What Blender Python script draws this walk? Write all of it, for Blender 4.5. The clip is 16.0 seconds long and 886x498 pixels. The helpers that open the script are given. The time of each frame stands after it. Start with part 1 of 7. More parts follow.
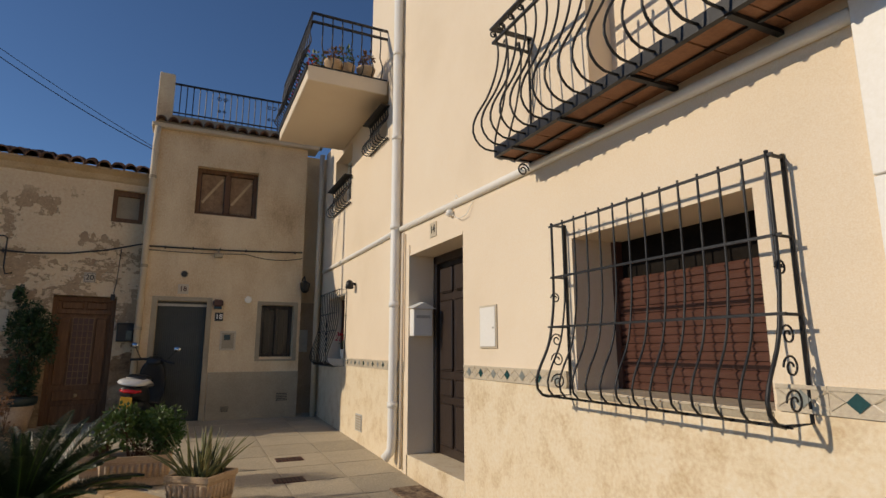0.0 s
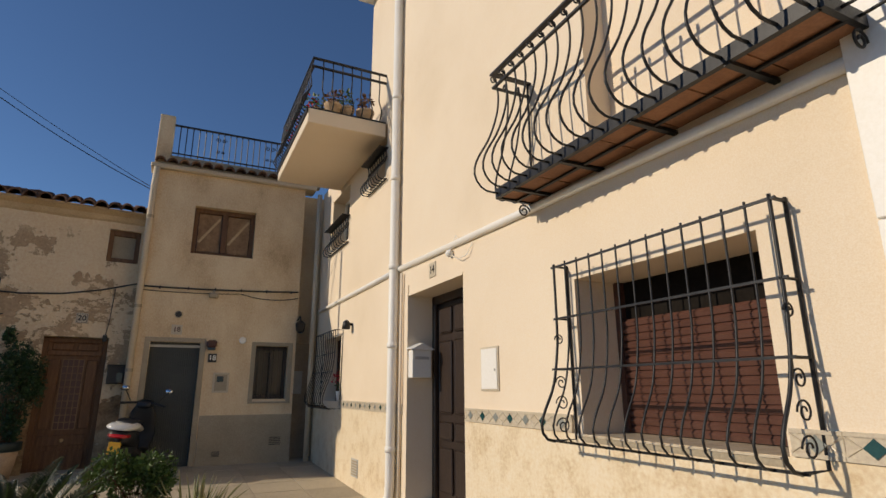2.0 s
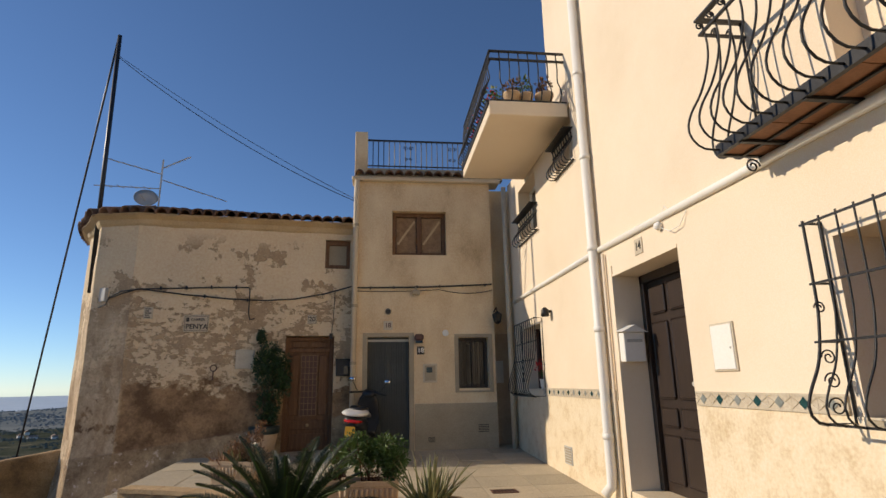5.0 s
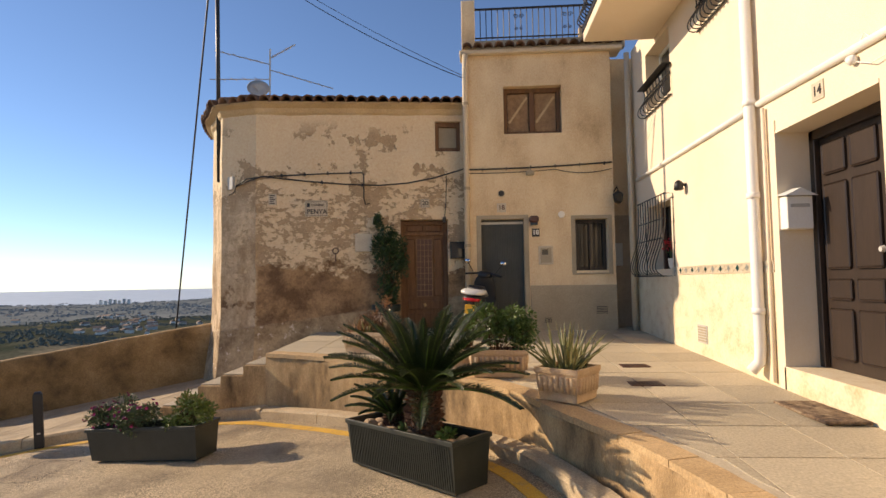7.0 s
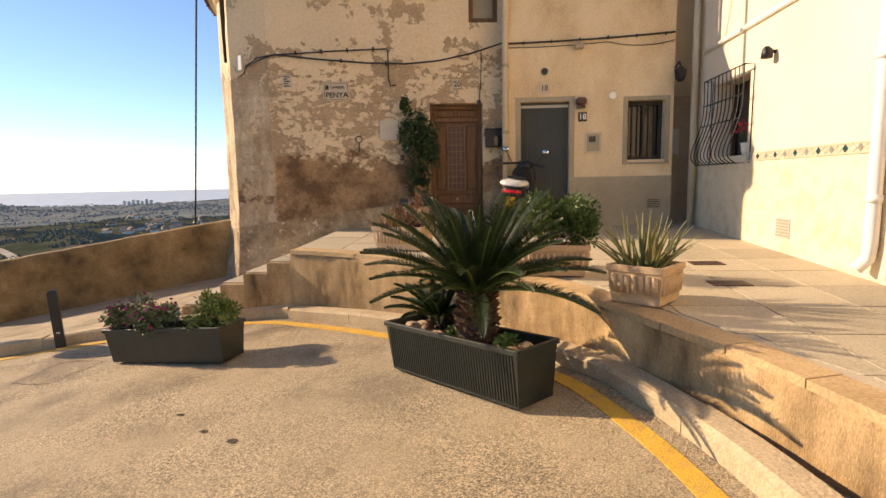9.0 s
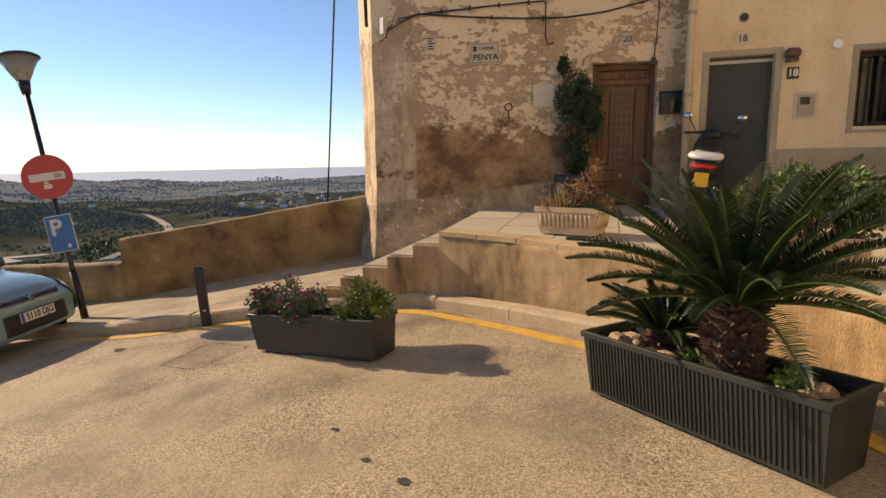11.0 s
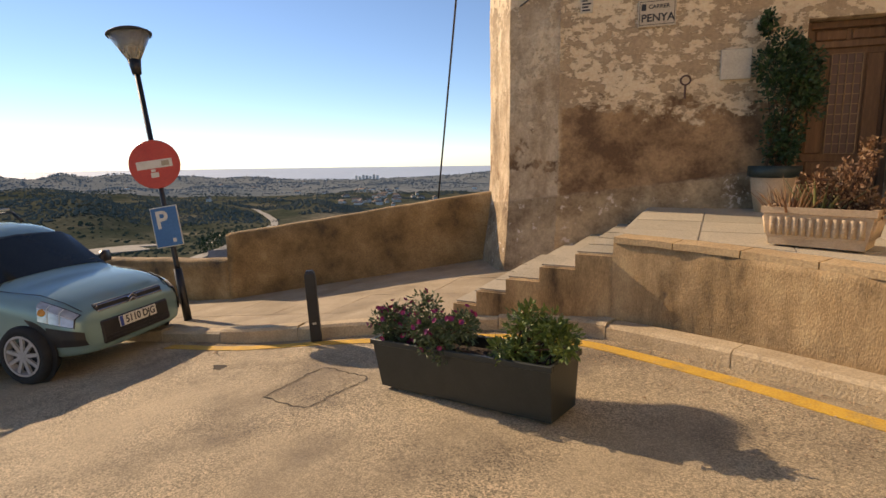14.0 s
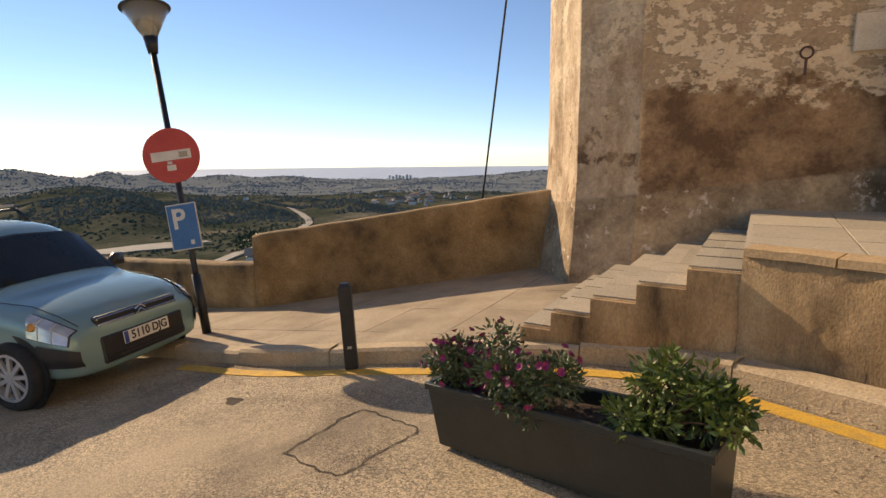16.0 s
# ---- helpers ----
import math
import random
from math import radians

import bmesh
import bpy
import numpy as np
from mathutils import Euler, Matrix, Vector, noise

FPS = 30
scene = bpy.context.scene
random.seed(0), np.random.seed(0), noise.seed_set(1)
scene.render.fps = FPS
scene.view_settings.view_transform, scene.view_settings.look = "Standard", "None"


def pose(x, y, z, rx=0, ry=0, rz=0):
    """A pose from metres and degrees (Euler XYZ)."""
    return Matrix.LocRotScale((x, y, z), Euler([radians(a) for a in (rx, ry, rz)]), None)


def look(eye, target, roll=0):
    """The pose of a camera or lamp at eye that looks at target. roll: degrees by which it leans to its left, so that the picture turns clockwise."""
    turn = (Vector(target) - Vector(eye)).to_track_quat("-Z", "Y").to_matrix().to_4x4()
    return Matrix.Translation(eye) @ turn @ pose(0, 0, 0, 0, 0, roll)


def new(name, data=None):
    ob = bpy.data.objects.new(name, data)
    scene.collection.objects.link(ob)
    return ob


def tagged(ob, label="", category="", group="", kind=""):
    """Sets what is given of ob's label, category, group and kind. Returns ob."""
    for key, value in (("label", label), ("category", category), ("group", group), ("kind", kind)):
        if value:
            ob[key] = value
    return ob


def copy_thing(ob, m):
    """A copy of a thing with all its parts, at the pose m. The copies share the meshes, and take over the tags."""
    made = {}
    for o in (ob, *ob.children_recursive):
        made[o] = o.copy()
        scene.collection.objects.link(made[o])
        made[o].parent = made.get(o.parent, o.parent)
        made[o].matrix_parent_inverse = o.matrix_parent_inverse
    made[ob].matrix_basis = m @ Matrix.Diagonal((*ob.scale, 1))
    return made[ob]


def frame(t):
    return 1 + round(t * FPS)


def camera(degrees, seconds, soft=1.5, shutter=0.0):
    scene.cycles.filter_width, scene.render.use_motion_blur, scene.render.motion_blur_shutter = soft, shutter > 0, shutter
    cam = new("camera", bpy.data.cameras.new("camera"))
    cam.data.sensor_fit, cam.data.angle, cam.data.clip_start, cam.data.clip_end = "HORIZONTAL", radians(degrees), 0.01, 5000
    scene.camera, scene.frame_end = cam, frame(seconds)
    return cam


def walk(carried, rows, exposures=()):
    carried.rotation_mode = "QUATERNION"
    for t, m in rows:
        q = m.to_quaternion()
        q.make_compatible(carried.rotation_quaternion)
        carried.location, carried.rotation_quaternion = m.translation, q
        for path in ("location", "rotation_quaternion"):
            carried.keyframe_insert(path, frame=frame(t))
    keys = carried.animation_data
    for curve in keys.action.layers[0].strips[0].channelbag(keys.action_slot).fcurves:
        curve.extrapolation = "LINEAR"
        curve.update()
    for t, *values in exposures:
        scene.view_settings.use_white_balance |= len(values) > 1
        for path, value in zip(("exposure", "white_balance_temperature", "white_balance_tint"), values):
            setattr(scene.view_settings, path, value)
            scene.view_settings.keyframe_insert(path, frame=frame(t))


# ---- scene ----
cam = camera(78.3, 16.0)
PATH = [
    (0, (0.27, 1.45, 2.109), (1.102, 3.233, 2.469), 0.0),
    (0.5, (0.261, 1.469, 2.111), (1.109, 3.227, 2.546), 0.1),
    (1, (0.266, 1.469, 2.126), (1.116, 3.217, 2.599), -0.0),
    (1.5, (0.242, 1.466, 2.126), (1.092, 3.207, 2.624), -0.1),
    (2, (0.22, 1.475, 2.127), (1.06, 3.221, 2.625), -0.2),
    (2.5, (0.218, 1.476, 2.13), (0.999, 3.247, 2.631), -0.3),
    (3, (0.209, 1.49, 2.127), (0.921, 3.29, 2.63), -0.4),
    (3.5, (0.193, 1.51, 2.134), (0.82, 3.342, 2.636), -0.7),
    (4, (0.161, 1.536, 2.136), (0.663, 3.406, 2.636), -1.1),
    (6.5, (-0.2, 1.825, 1.87), (-0.285, 3.803, 2.148), -0.6),
    (7, (-0.263, 1.94, 1.832), (-0.389, 3.932, 1.947), -0.8),
    (7.5, (-0.372, 2.053, 1.803), (-0.507, 4.048, 1.773), -0.8),
    (8, (-0.421, 2.24, 1.774), (-0.556, 4.232, 1.646), -0.9),
    (10.5, (-1.114, 3.335, 1.648), (-1.581, 5.253, 1.326), -1.1),
    (11, (-1.327, 3.525, 1.649), (-1.913, 5.41, 1.328), -1.0),
    (11.5, (-1.483, 3.749, 1.611), (-2.151, 5.608, 1.293), -1.0),
    (12, (-1.661, 3.95, 1.598), (-2.398, 5.782, 1.279), -0.9),
    (12.5, (-1.87, 4.092, 1.574), (-2.672, 5.897, 1.258), -0.8),
    (13, (-2.005, 4.207, 1.555), (-2.844, 5.995, 1.242), -0.8),
    (13.5, (-2.177, 4.417, 1.529), (-3.036, 6.196, 1.214), -0.8),
    (14, (-2.359, 4.548, 1.515), (-3.251, 6.309, 1.198), -0.7),
    (14.5, (-2.565, 4.669, 1.491), (-3.485, 6.417, 1.176), -0.6),
    (15, (-2.717, 4.878, 1.458), (-3.653, 6.618, 1.143), -0.7),
    (15.5, (-2.862, 5.102, 1.446), (-3.823, 6.828, 1.13), -0.6),
    (16, (-3.034, 5.31, 1.43), (-4.029, 7.016, 1.115), -0.5),
]
EXPOSURES = [(0, -0.50, 6750, 10), (1.5, -0.40, 6750, 10), (4, -0.36, 6750, 10), (5.2, 0.0, 6900, 11), (6.5, 0.38, 7450, 14), (7, 0.46, 7800, 15), (7.5, 0.70, 8300, 16), (8, 0.88, 8350, 16), (10.5, 0.56, 8550, 17), (11.5, 0.50, 8500, 17), (16, 0.45, 8400, 16)]
walk(cam, [(t, look(eye, target, roll)) for t, eye, target, roll in PATH], EXPOSURES)

# ---- daylight ----
SUN_ELEV, SUN_AZ = radians(24.5), radians(282.5)
world = bpy.data.worlds.new("sky")
scene.world = world
world.use_nodes = True
wn = world.node_tree.nodes
sky = wn.new("ShaderNodeTexSky")
sky.sky_type, sky.sun_disc = "NISHITA", False
sky.sun_elevation, sky.sun_rotation = SUN_ELEV, SUN_AZ
sky.altitude, sky.air_density, sky.dust_density, sky.ozone_density = 300, 0.8, 0.0, 6.0
wn["Background"].inputs["Strength"].default_value = 0.13
world.node_tree.links.new(sky.outputs[0], wn["Background"].inputs[0])
sun = new("sun", bpy.data.lights.new("sun", "SUN"))
sun.data.energy, sun.data.angle, sun.data.color = 4.0, radians(0.5), (1.0, 0.87, 0.70)
sun.matrix_world = look((-9.75, 2.2, 4.55), (0, 0, 0))

# ---- building blocks ----
MATS = {}


def material(name, colours, scale=4.0, detail=6.0, rough=0.85, bump=0.3, fine=60.0, metal=0.0, spread=0.5, stretch=(1, 1, 1), vary=0.0, spec=0.5, grain=0.35, chips=0.0):
    """A surface of two or three colours mixed by noise at two scales, with fine relief. scale and fine: features a metre."""
    m = bpy.data.materials.new(name)
    m.use_nodes = True
    n, ln = m.node_tree.nodes, m.node_tree.links
    b = n["Principled BSDF"]
    geo = n.new("ShaderNodeNewGeometry")
    mp = n.new("ShaderNodeMapping")
    mp.inputs["Scale"].default_value = stretch
    ln.new(geo.outputs["Position"], mp.inputs[0])
    big, small = n.new("ShaderNodeTexNoise"), n.new("ShaderNodeTexNoise")
    for t, sc, d in ((big, scale, detail), (small, fine, 4)):
        t.inputs["Scale"].default_value, t.inputs["Detail"].default_value = sc, d
        t.inputs["Roughness"].default_value = 0.62
        ln.new(mp.outputs[0], t.inputs["Vector"])
    ramp = n.new("ShaderNodeValToRGB")
    els = ramp.color_ramp.elements
    while len(els) < len(colours):
        els.new(0.5)
    for k, c in enumerate(colours):
        els[k].position = 0.5 + spread * (k / max(1, len(colours) - 1) - 0.5)
        els[k].color = (*c, 1)
    ln.new(big.outputs["Fac"], ramp.inputs[0])
    mix = n.new("ShaderNodeMixRGB")
    mix.blend_type = "OVERLAY"
    mix.inputs[0].default_value = grain
    ln.new(ramp.outputs[0], mix.inputs[1])
    ln.new(small.outputs["Fac"], mix.inputs[2])
    out = mix.outputs[0]
    if chips:
        vo, sp, mr, mu, mask, mm = n.new("ShaderNodeTexVoronoi"), n.new("ShaderNodeSeparateColor"), n.new("ShaderNodeMapRange"), n.new("ShaderNodeMixRGB"), n.new("ShaderNodeTexNoise"), n.new("ShaderNodeMapRange")
        vo.inputs["Scale"].default_value, mask.inputs["Scale"].default_value, mask.inputs["Detail"].default_value = chips, 1.3, 6
        mr.inputs[3].default_value, mr.inputs[4].default_value = 0.30, 1.60
        mm.inputs[1].default_value, mm.inputs[2].default_value, mm.inputs[3].default_value, mm.inputs[4].default_value = 0.35, 0.65, 0.25, 1.0
        mu.blend_type = "MULTIPLY"
        ln.new(geo.outputs["Position"], vo.inputs["Vector"])
        ln.new(geo.outputs["Position"], mask.inputs["Vector"])
        ln.new(vo.outputs["Color"], sp.inputs[0])
        ln.new(sp.outputs[0], mr.inputs[0])
        ln.new(mask.outputs["Fac"], mm.inputs[0])
        ln.new(mm.outputs[0], mu.inputs[0])
        ln.new(out, mu.inputs[1])
        ln.new(mr.outputs[0], mu.inputs[2])
        out = mu.outputs[0]
    if vary:
        info, hsv = n.new("ShaderNodeObjectInfo"), n.new("ShaderNodeHueSaturation")
        mr = n.new("ShaderNodeMapRange")
        mr.inputs[3].default_value, mr.inputs[4].default_value = 1 - vary, 1 + vary
        ln.new(info.outputs["Random"], mr.inputs[0])
        ln.new(mr.outputs[0], hsv.inputs["Value"])
        ln.new(out, hsv.inputs["Color"])
        out = hsv.outputs[0]
    ln.new(out, b.inputs["Base Color"])
    b.inputs["Roughness"].default_value, b.inputs["Metallic"].default_value = rough, metal
    b.inputs["Specular IOR Level"].default_value = spec
    if bump:
        bp, add = n.new("ShaderNodeBump"), n.new("ShaderNodeMath")
        add.operation = "ADD"
        ln.new(big.outputs["Fac"], add.inputs[0])
        ln.new(small.outputs["Fac"], add.inputs[1])
        bp.inputs["Strength"].default_value, bp.inputs["Distance"].default_value = bump, 0.02
        ln.new(add.outputs[0], bp.inputs["Height"])
        ln.new(bp.outputs[0], b.inputs["Normal"])
    MATS[name] = m
    return m


def link(name, bm, mat, parent=None, smooth=False):
    me = bpy.data.meshes.new(name)
    bmesh.ops.recalc_face_normals(bm, faces=bm.faces[:])
    bm.to_mesh(me)
    bm.free()
    me.materials.append(mat)
    if smooth:
        me.shade_smooth()
    ob = new(name, me)
    if parent:
        ob.parent = parent
    return ob


def part(name, bm, mat, parent, label="", smooth=False):
    ob = link(name, bm, mat, parent, smooth)
    ob.matrix_parent_inverse = Matrix.Identity(4)
    return tagged(ob, label)


def thing(name, label, category, group="", at=None, kind=""):
    ob = new(name)
    if at is not None:
        ob.matrix_basis = at
    return tagged(ob, label, category, group, kind)


def box(bm, x0, x1, y0, y1, z0, z1, bevel=0.0, m=None):
    vs = [bm.verts.new((x, y, z)) for x in (x0, x1) for y in (y0, y1) for z in (z0, z1)]
    fs = [bm.faces.new([vs[i] for i in q]) for q in ((0, 1, 3, 2), (4, 6, 7, 5), (0, 4, 5, 1), (2, 3, 7, 6), (0, 2, 6, 4), (1, 5, 7, 3))]
    if bevel:
        es = list({e for f in fs for e in f.edges})
        r = bmesh.ops.bevel(bm, geom=es, offset=bevel, segments=1, affect="EDGES")
        vs = list({v for f in r["faces"] for v in f.verts} | {v for v in vs if v.is_valid})
    if m is not None:
        for v in vs:
            v.co = m @ v.co
    return bm


def boxes(*specs, bevel=0.0):
    bm = bmesh.new()
    for s in specs:
        box(bm, *s, bevel=bevel)
    return bm


def tube(bm, pts, r, n=6, r1=None, caps=True):
    """A rod along the points, tapering from r to r1."""
    pts = [Vector(p) for p in pts]
    rings = []
    up = None
    for i, p in enumerate(pts):
        d = (pts[min(i + 1, len(pts) - 1)] - pts[max(i - 1, 0)]).normalized()
        if up is None:
            up = d.orthogonal().normalized()
        up = (up - d * up.dot(d)).normalized()
        side = d.cross(up)
        rr = r if r1 is None else r + (r1 - r) * i / max(1, len(pts) - 1)
        rings.append([bm.verts.new(p + rr * (math.cos(a) * up + math.sin(a) * side)) for a in (2 * math.pi * k / n for k in range(n))])
    for a, b in zip(rings, rings[1:]):
        for k in range(n):
            bm.faces.new((a[k], a[(k + 1) % n], b[(k + 1) % n], b[k]))
    if caps:
        bm.faces.new(rings[0][::-1])
        bm.faces.new(rings[-1])
    return bm


def turned(bm, profile, n=16, centre=(0, 0, 0)):
    """A turned shape from (radius, height) pairs."""
    c = Vector(centre)
    rings = [[bm.verts.new(c + Vector((r * math.cos(a), r * math.sin(a), z))) for a in (2 * math.pi * k / n for k in range(n))] for r, z in profile]
    for a, b in zip(rings, rings[1:]):
        for k in range(n):
            bm.faces.new((a[k], a[(k + 1) % n], b[(k + 1) % n], b[k]))
    bm.faces.new(rings[0][::-1])
    bm.faces.new(rings[-1])
    return bm


def pierced(us, vs, holes, front, back):
    """A sheet with thickness over the lines us and vs, with rectangular holes (u0, u1, v0, v1); front and back map (u, v) to places."""
    us = sorted({*us, *(h[0] for h in holes), *(h[1] for h in holes)})
    vs = sorted({*vs, *(h[2] for h in holes), *(h[3] for h in holes)})
    bm = bmesh.new()
    fv = [[bm.verts.new(front(u, v)) for v in vs] for u in us]
    bv = [[bm.verts.new(back(u, v)) for v in vs] for u in us]

    def solid(i, j):
        if not (0 <= i < len(us) - 1 and 0 <= j < len(vs) - 1):
            return False
        u, v = (us[i] + us[i + 1]) / 2, (vs[j] + vs[j + 1]) / 2
        return not any(h[0] < u < h[1] and h[2] < v < h[3] for h in holes)

    for i in range(len(us) - 1):
        for j in range(len(vs) - 1):
            if not solid(i, j):
                continue
            bm.faces.new((fv[i][j], fv[i + 1][j], fv[i + 1][j + 1], fv[i][j + 1]))
            bm.faces.new((bv[i][j], bv[i][j + 1], bv[i + 1][j + 1], bv[i + 1][j]))
            for di, dj, a, b in ((-1, 0, (i, j), (i, j + 1)), (1, 0, (i + 1, j), (i + 1, j + 1)), (0, -1, (i, j), (i + 1, j)), (0, 1, (i, j + 1), (i + 1, j + 1))):
                if not solid(i + di, j + dj):
                    bm.faces.new((fv[a[0]][a[1]], fv[b[0]][b[1]], bv[b[0]][b[1]], bv[a[0]][a[1]]))
    for v in [v for v in bm.verts if not v.link_faces]:
        bm.verts.remove(v)
    return bm


def steps_between(a, b, d):
    n = max(1, round((b - a) / d))
    return [a + (b - a) * k / n for k in range(n + 1)]


def resample(pts, d):
    """A smooth line through plan points, in even steps of about d."""
    pts = [Vector(p) for p in pts]
    dense = []
    for i in range(len(pts) - 1):
        p0, p1, p2, p3 = pts[max(i - 1, 0)], pts[i], pts[i + 1], pts[min(i + 2, len(pts) - 1)]
        for k in range(12):
            t = k / 12
            dense.append(0.5 * ((2 * p1) + (p2 - p0) * t + (2 * p0 - 5 * p1 + 4 * p2 - p3) * t * t + (3 * p1 - p0 - 3 * p2 + p3) * t ** 3))
    dense.append(pts[-1])
    run = [0.0]
    for a, b in zip(dense, dense[1:]):
        run.append(run[-1] + (b - a).length)
    n = max(1, round(run[-1] / d))
    out, j = [], 0
    for k in range(n + 1):
        s = run[-1] * k / n
        while j < len(run) - 2 and run[j + 1] < s:
            j += 1
        t = (s - run[j]) / max(1e-9, run[j + 1] - run[j])
        out.append(dense[j].lerp(dense[j + 1], min(1, max(0, t))))
    return out


def offset_line(pts, d):
    out = []
    for i, p in enumerate(pts):
        t = (pts[min(i + 1, len(pts) - 1)] - pts[max(i - 1, 0)]).normalized()
        out.append(p + d * Vector((-t.y, t.x)))
    return out


def z_road(x, y):
    return 0.10 + 0.09 * (max(x, -16) + 2.8) + 0.02 * (y - 9) - (0.05 * (-5.5 - max(x, -16)) if x < -5.5 else 0)


def z_terr(y):
    return 0.85 + 0.03 * (y - 8)


# ---- materials ----
CREAM = material("cream_render", [(0.74, 0.61, 0.44), (0.80, 0.67, 0.50), (0.83, 0.71, 0.54)], 0.7, 8, 0.8, 0.10, 140)
CREAM_STONE = material("marbled_plinth", [(0.56, 0.40, 0.21), (0.78, 0.65, 0.45), (0.82, 0.71, 0.53)], 5, 8, 0.55, 0.12, 40, spread=0.6)
WHITE = material("white_paint", [(0.82, 0.79, 0.72), (0.86, 0.84, 0.78)], 3, 5, 0.5, 0.05, 60)
IRON = material("black_iron", [(0.012, 0.012, 0.013), (0.03, 0.03, 0.03)], 20, 4, 0.45, 0.1, 200, metal=0.3)
SHUTTER = material("brown_shutter", [(0.085, 0.036, 0.024), (0.115, 0.05, 0.035)], 6, 4, 0.45, 0.05, 90)
DARKWOOD = material("dark_door_wood", [(0.024, 0.015, 0.011), (0.045, 0.029, 0.021)], 6, 6, 0.4, 0.1, 40, stretch=(6, 6, 0.6))
WOOD = material("weathered_wood", [(0.075, 0.033, 0.014), (0.16, 0.075, 0.03), (0.26, 0.14, 0.065)], 5, 7, 0.6, 0.25, 40, stretch=(5, 5, 0.5), spread=0.7)
GREYDOOR = material("grey_metal_door", [(0.055, 0.06, 0.055), (0.085, 0.088, 0.078)], 3, 6, 0.5, 0.08, 60)
OCHRE = material("old_ochre_render", [(0.42, 0.29, 0.16), (0.55, 0.41, 0.24), (0.66, 0.52, 0.34)], 1.6, 9, 0.92, 0.5, 45, spread=0.75)


def peeling_render(name):
    """Old plaster: a cream coat with hard-edged bare patches, damp brown below an uneven line, rough relief at the edges."""
    m = bpy.data.materials.new(name)
    m.use_nodes = True
    n, ln = m.node_tree.nodes, m.node_tree.links
    b = n["Principled BSDF"]
    b.inputs["Roughness"].default_value = 0.93
    geo = n.new("ShaderNodeNewGeometry")
    sep = n.new("ShaderNodeSeparateXYZ")
    ln.new(geo.outputs["Position"], sep.inputs[0])

    def tex(scale, detail, rough=0.6, off=0.0, stretch=(1, 1, 1)):
        mp, t = n.new("ShaderNodeMapping"), n.new("ShaderNodeTexNoise")
        mp.inputs["Location"].default_value = (off, off, off)
        mp.inputs["Scale"].default_value = stretch
        t.inputs["Scale"].default_value, t.inputs["Detail"].default_value, t.inputs["Roughness"].default_value = scale, detail, rough
        ln.new(geo.outputs["Position"], mp.inputs[0])
        ln.new(mp.outputs[0], t.inputs["Vector"])
        return t.outputs["Fac"]

    def calc(op, a, c):
        k = n.new("ShaderNodeMath")
        k.operation = op
        for i, v in enumerate((a, c)):
            if isinstance(v, (int, float)):
                k.inputs[i].default_value = v
            else:
                ln.new(v, k.inputs[i])
        return k.outputs[0]

    def ramp(f, lo, hi):
        r = n.new("ShaderNodeMapRange")
        r.inputs[1].default_value, r.inputs[2].default_value = lo, hi
        ln.new(f, r.inputs[0])
        return r.outputs[0]

    def mix(f, a, c, mode="MIX"):
        k = n.new("ShaderNodeMixRGB")
        k.blend_type = mode
        for i, v in enumerate((f, a, c)):
            if isinstance(v, tuple):
                k.inputs[i].default_value = (*v, 1)
            elif isinstance(v, float):
                k.inputs[i].default_value = v
            else:
                ln.new(v, k.inputs[i])
        return k.outputs[0]

    z = sep.outputs["Z"]
    patch = tex(1.7, 8, 0.66, 3.0)
    flake = tex(6.5, 8, 0.70, 8.0, (1, 1, 1.8))
    tone = tex(0.8, 6, 0.6, 1.0)
    grain = tex(28, 5, 0.7)
    coat = mix(tone, (0.66, 0.50, 0.31), (0.86, 0.70, 0.48))
    bare = mix(tex(3.2, 8, 0.65, 6.0), (0.30, 0.20, 0.115), (0.60, 0.44, 0.275))
    brown = mix(ramp(tex(1.9, 11, 0.70, 5.0), 0.42, 0.60), (0.155, 0.088, 0.044), (0.42, 0.265, 0.14))
    # big bare patches high up, many small flakes in the middle belt
    middle = calc("MULTIPLY", ramp(z, 4.0, 3.3), ramp(z, 1.6, 2.2))
    loss = calc("ADD", patch, calc("MULTIPLY", calc("SUBTRACT", flake, 0.43), calc("MULTIPLY", middle, 1.15)))
    bare_mask = ramp(loss, 0.572, 0.588)
    keep_top = ramp(z, 4.75, 4.45)
    bare_mask = calc("MULTIPLY", bare_mask, keep_top)
    damp_line = calc("ADD", calc("ADD", z, calc("MULTIPLY", calc("SUBTRACT", patch, 0.5), -2.2)), calc("MULTIPLY", calc("SUBTRACT", flake, 0.5), 0.9))
    damp = ramp(damp_line, 2.12, 2.02)
    bare_mask = calc("MULTIPLY", bare_mask, calc("SUBTRACT", 1.0, damp))
    col = mix(bare_mask, coat, bare)
    col = mix(damp, col, brown)
    # rough corner stretch with old cement repairs
    x = sep.outputs["X"]
    corner = ramp(calc("ADD", x, calc("MULTIPLY", calc("SUBTRACT", flake, 0.5), 0.16)), -4.10, -4.15)
    repair = mix(ramp(tex(3.6, 9, 0.7, 7.0, (1, 1, 0.5)), 0.38, 0.62), (0.42, 0.285, 0.165), (0.80, 0.63, 0.42))
    corner = calc("MULTIPLY", corner, ramp(calc("ADD", z, calc("MULTIPLY", patch, 1.6)), 4.4, 3.9))
    col = mix(calc("MULTIPLY", calc("MULTIPLY", corner, ramp(patch, 0.42, 0.46)), 0.75), col, repair)
    # sloping skirt of newer render along the foot
    skirt_line = calc("SUBTRACT", calc("ADD", z, calc("MULTIPLY", calc("SUBTRACT", flake, 0.5), 0.10)), calc("MULTIPLY", calc("ADD", x, 3.7), 0.13))
    lower = ramp(skirt_line, 1.15, 1.12)
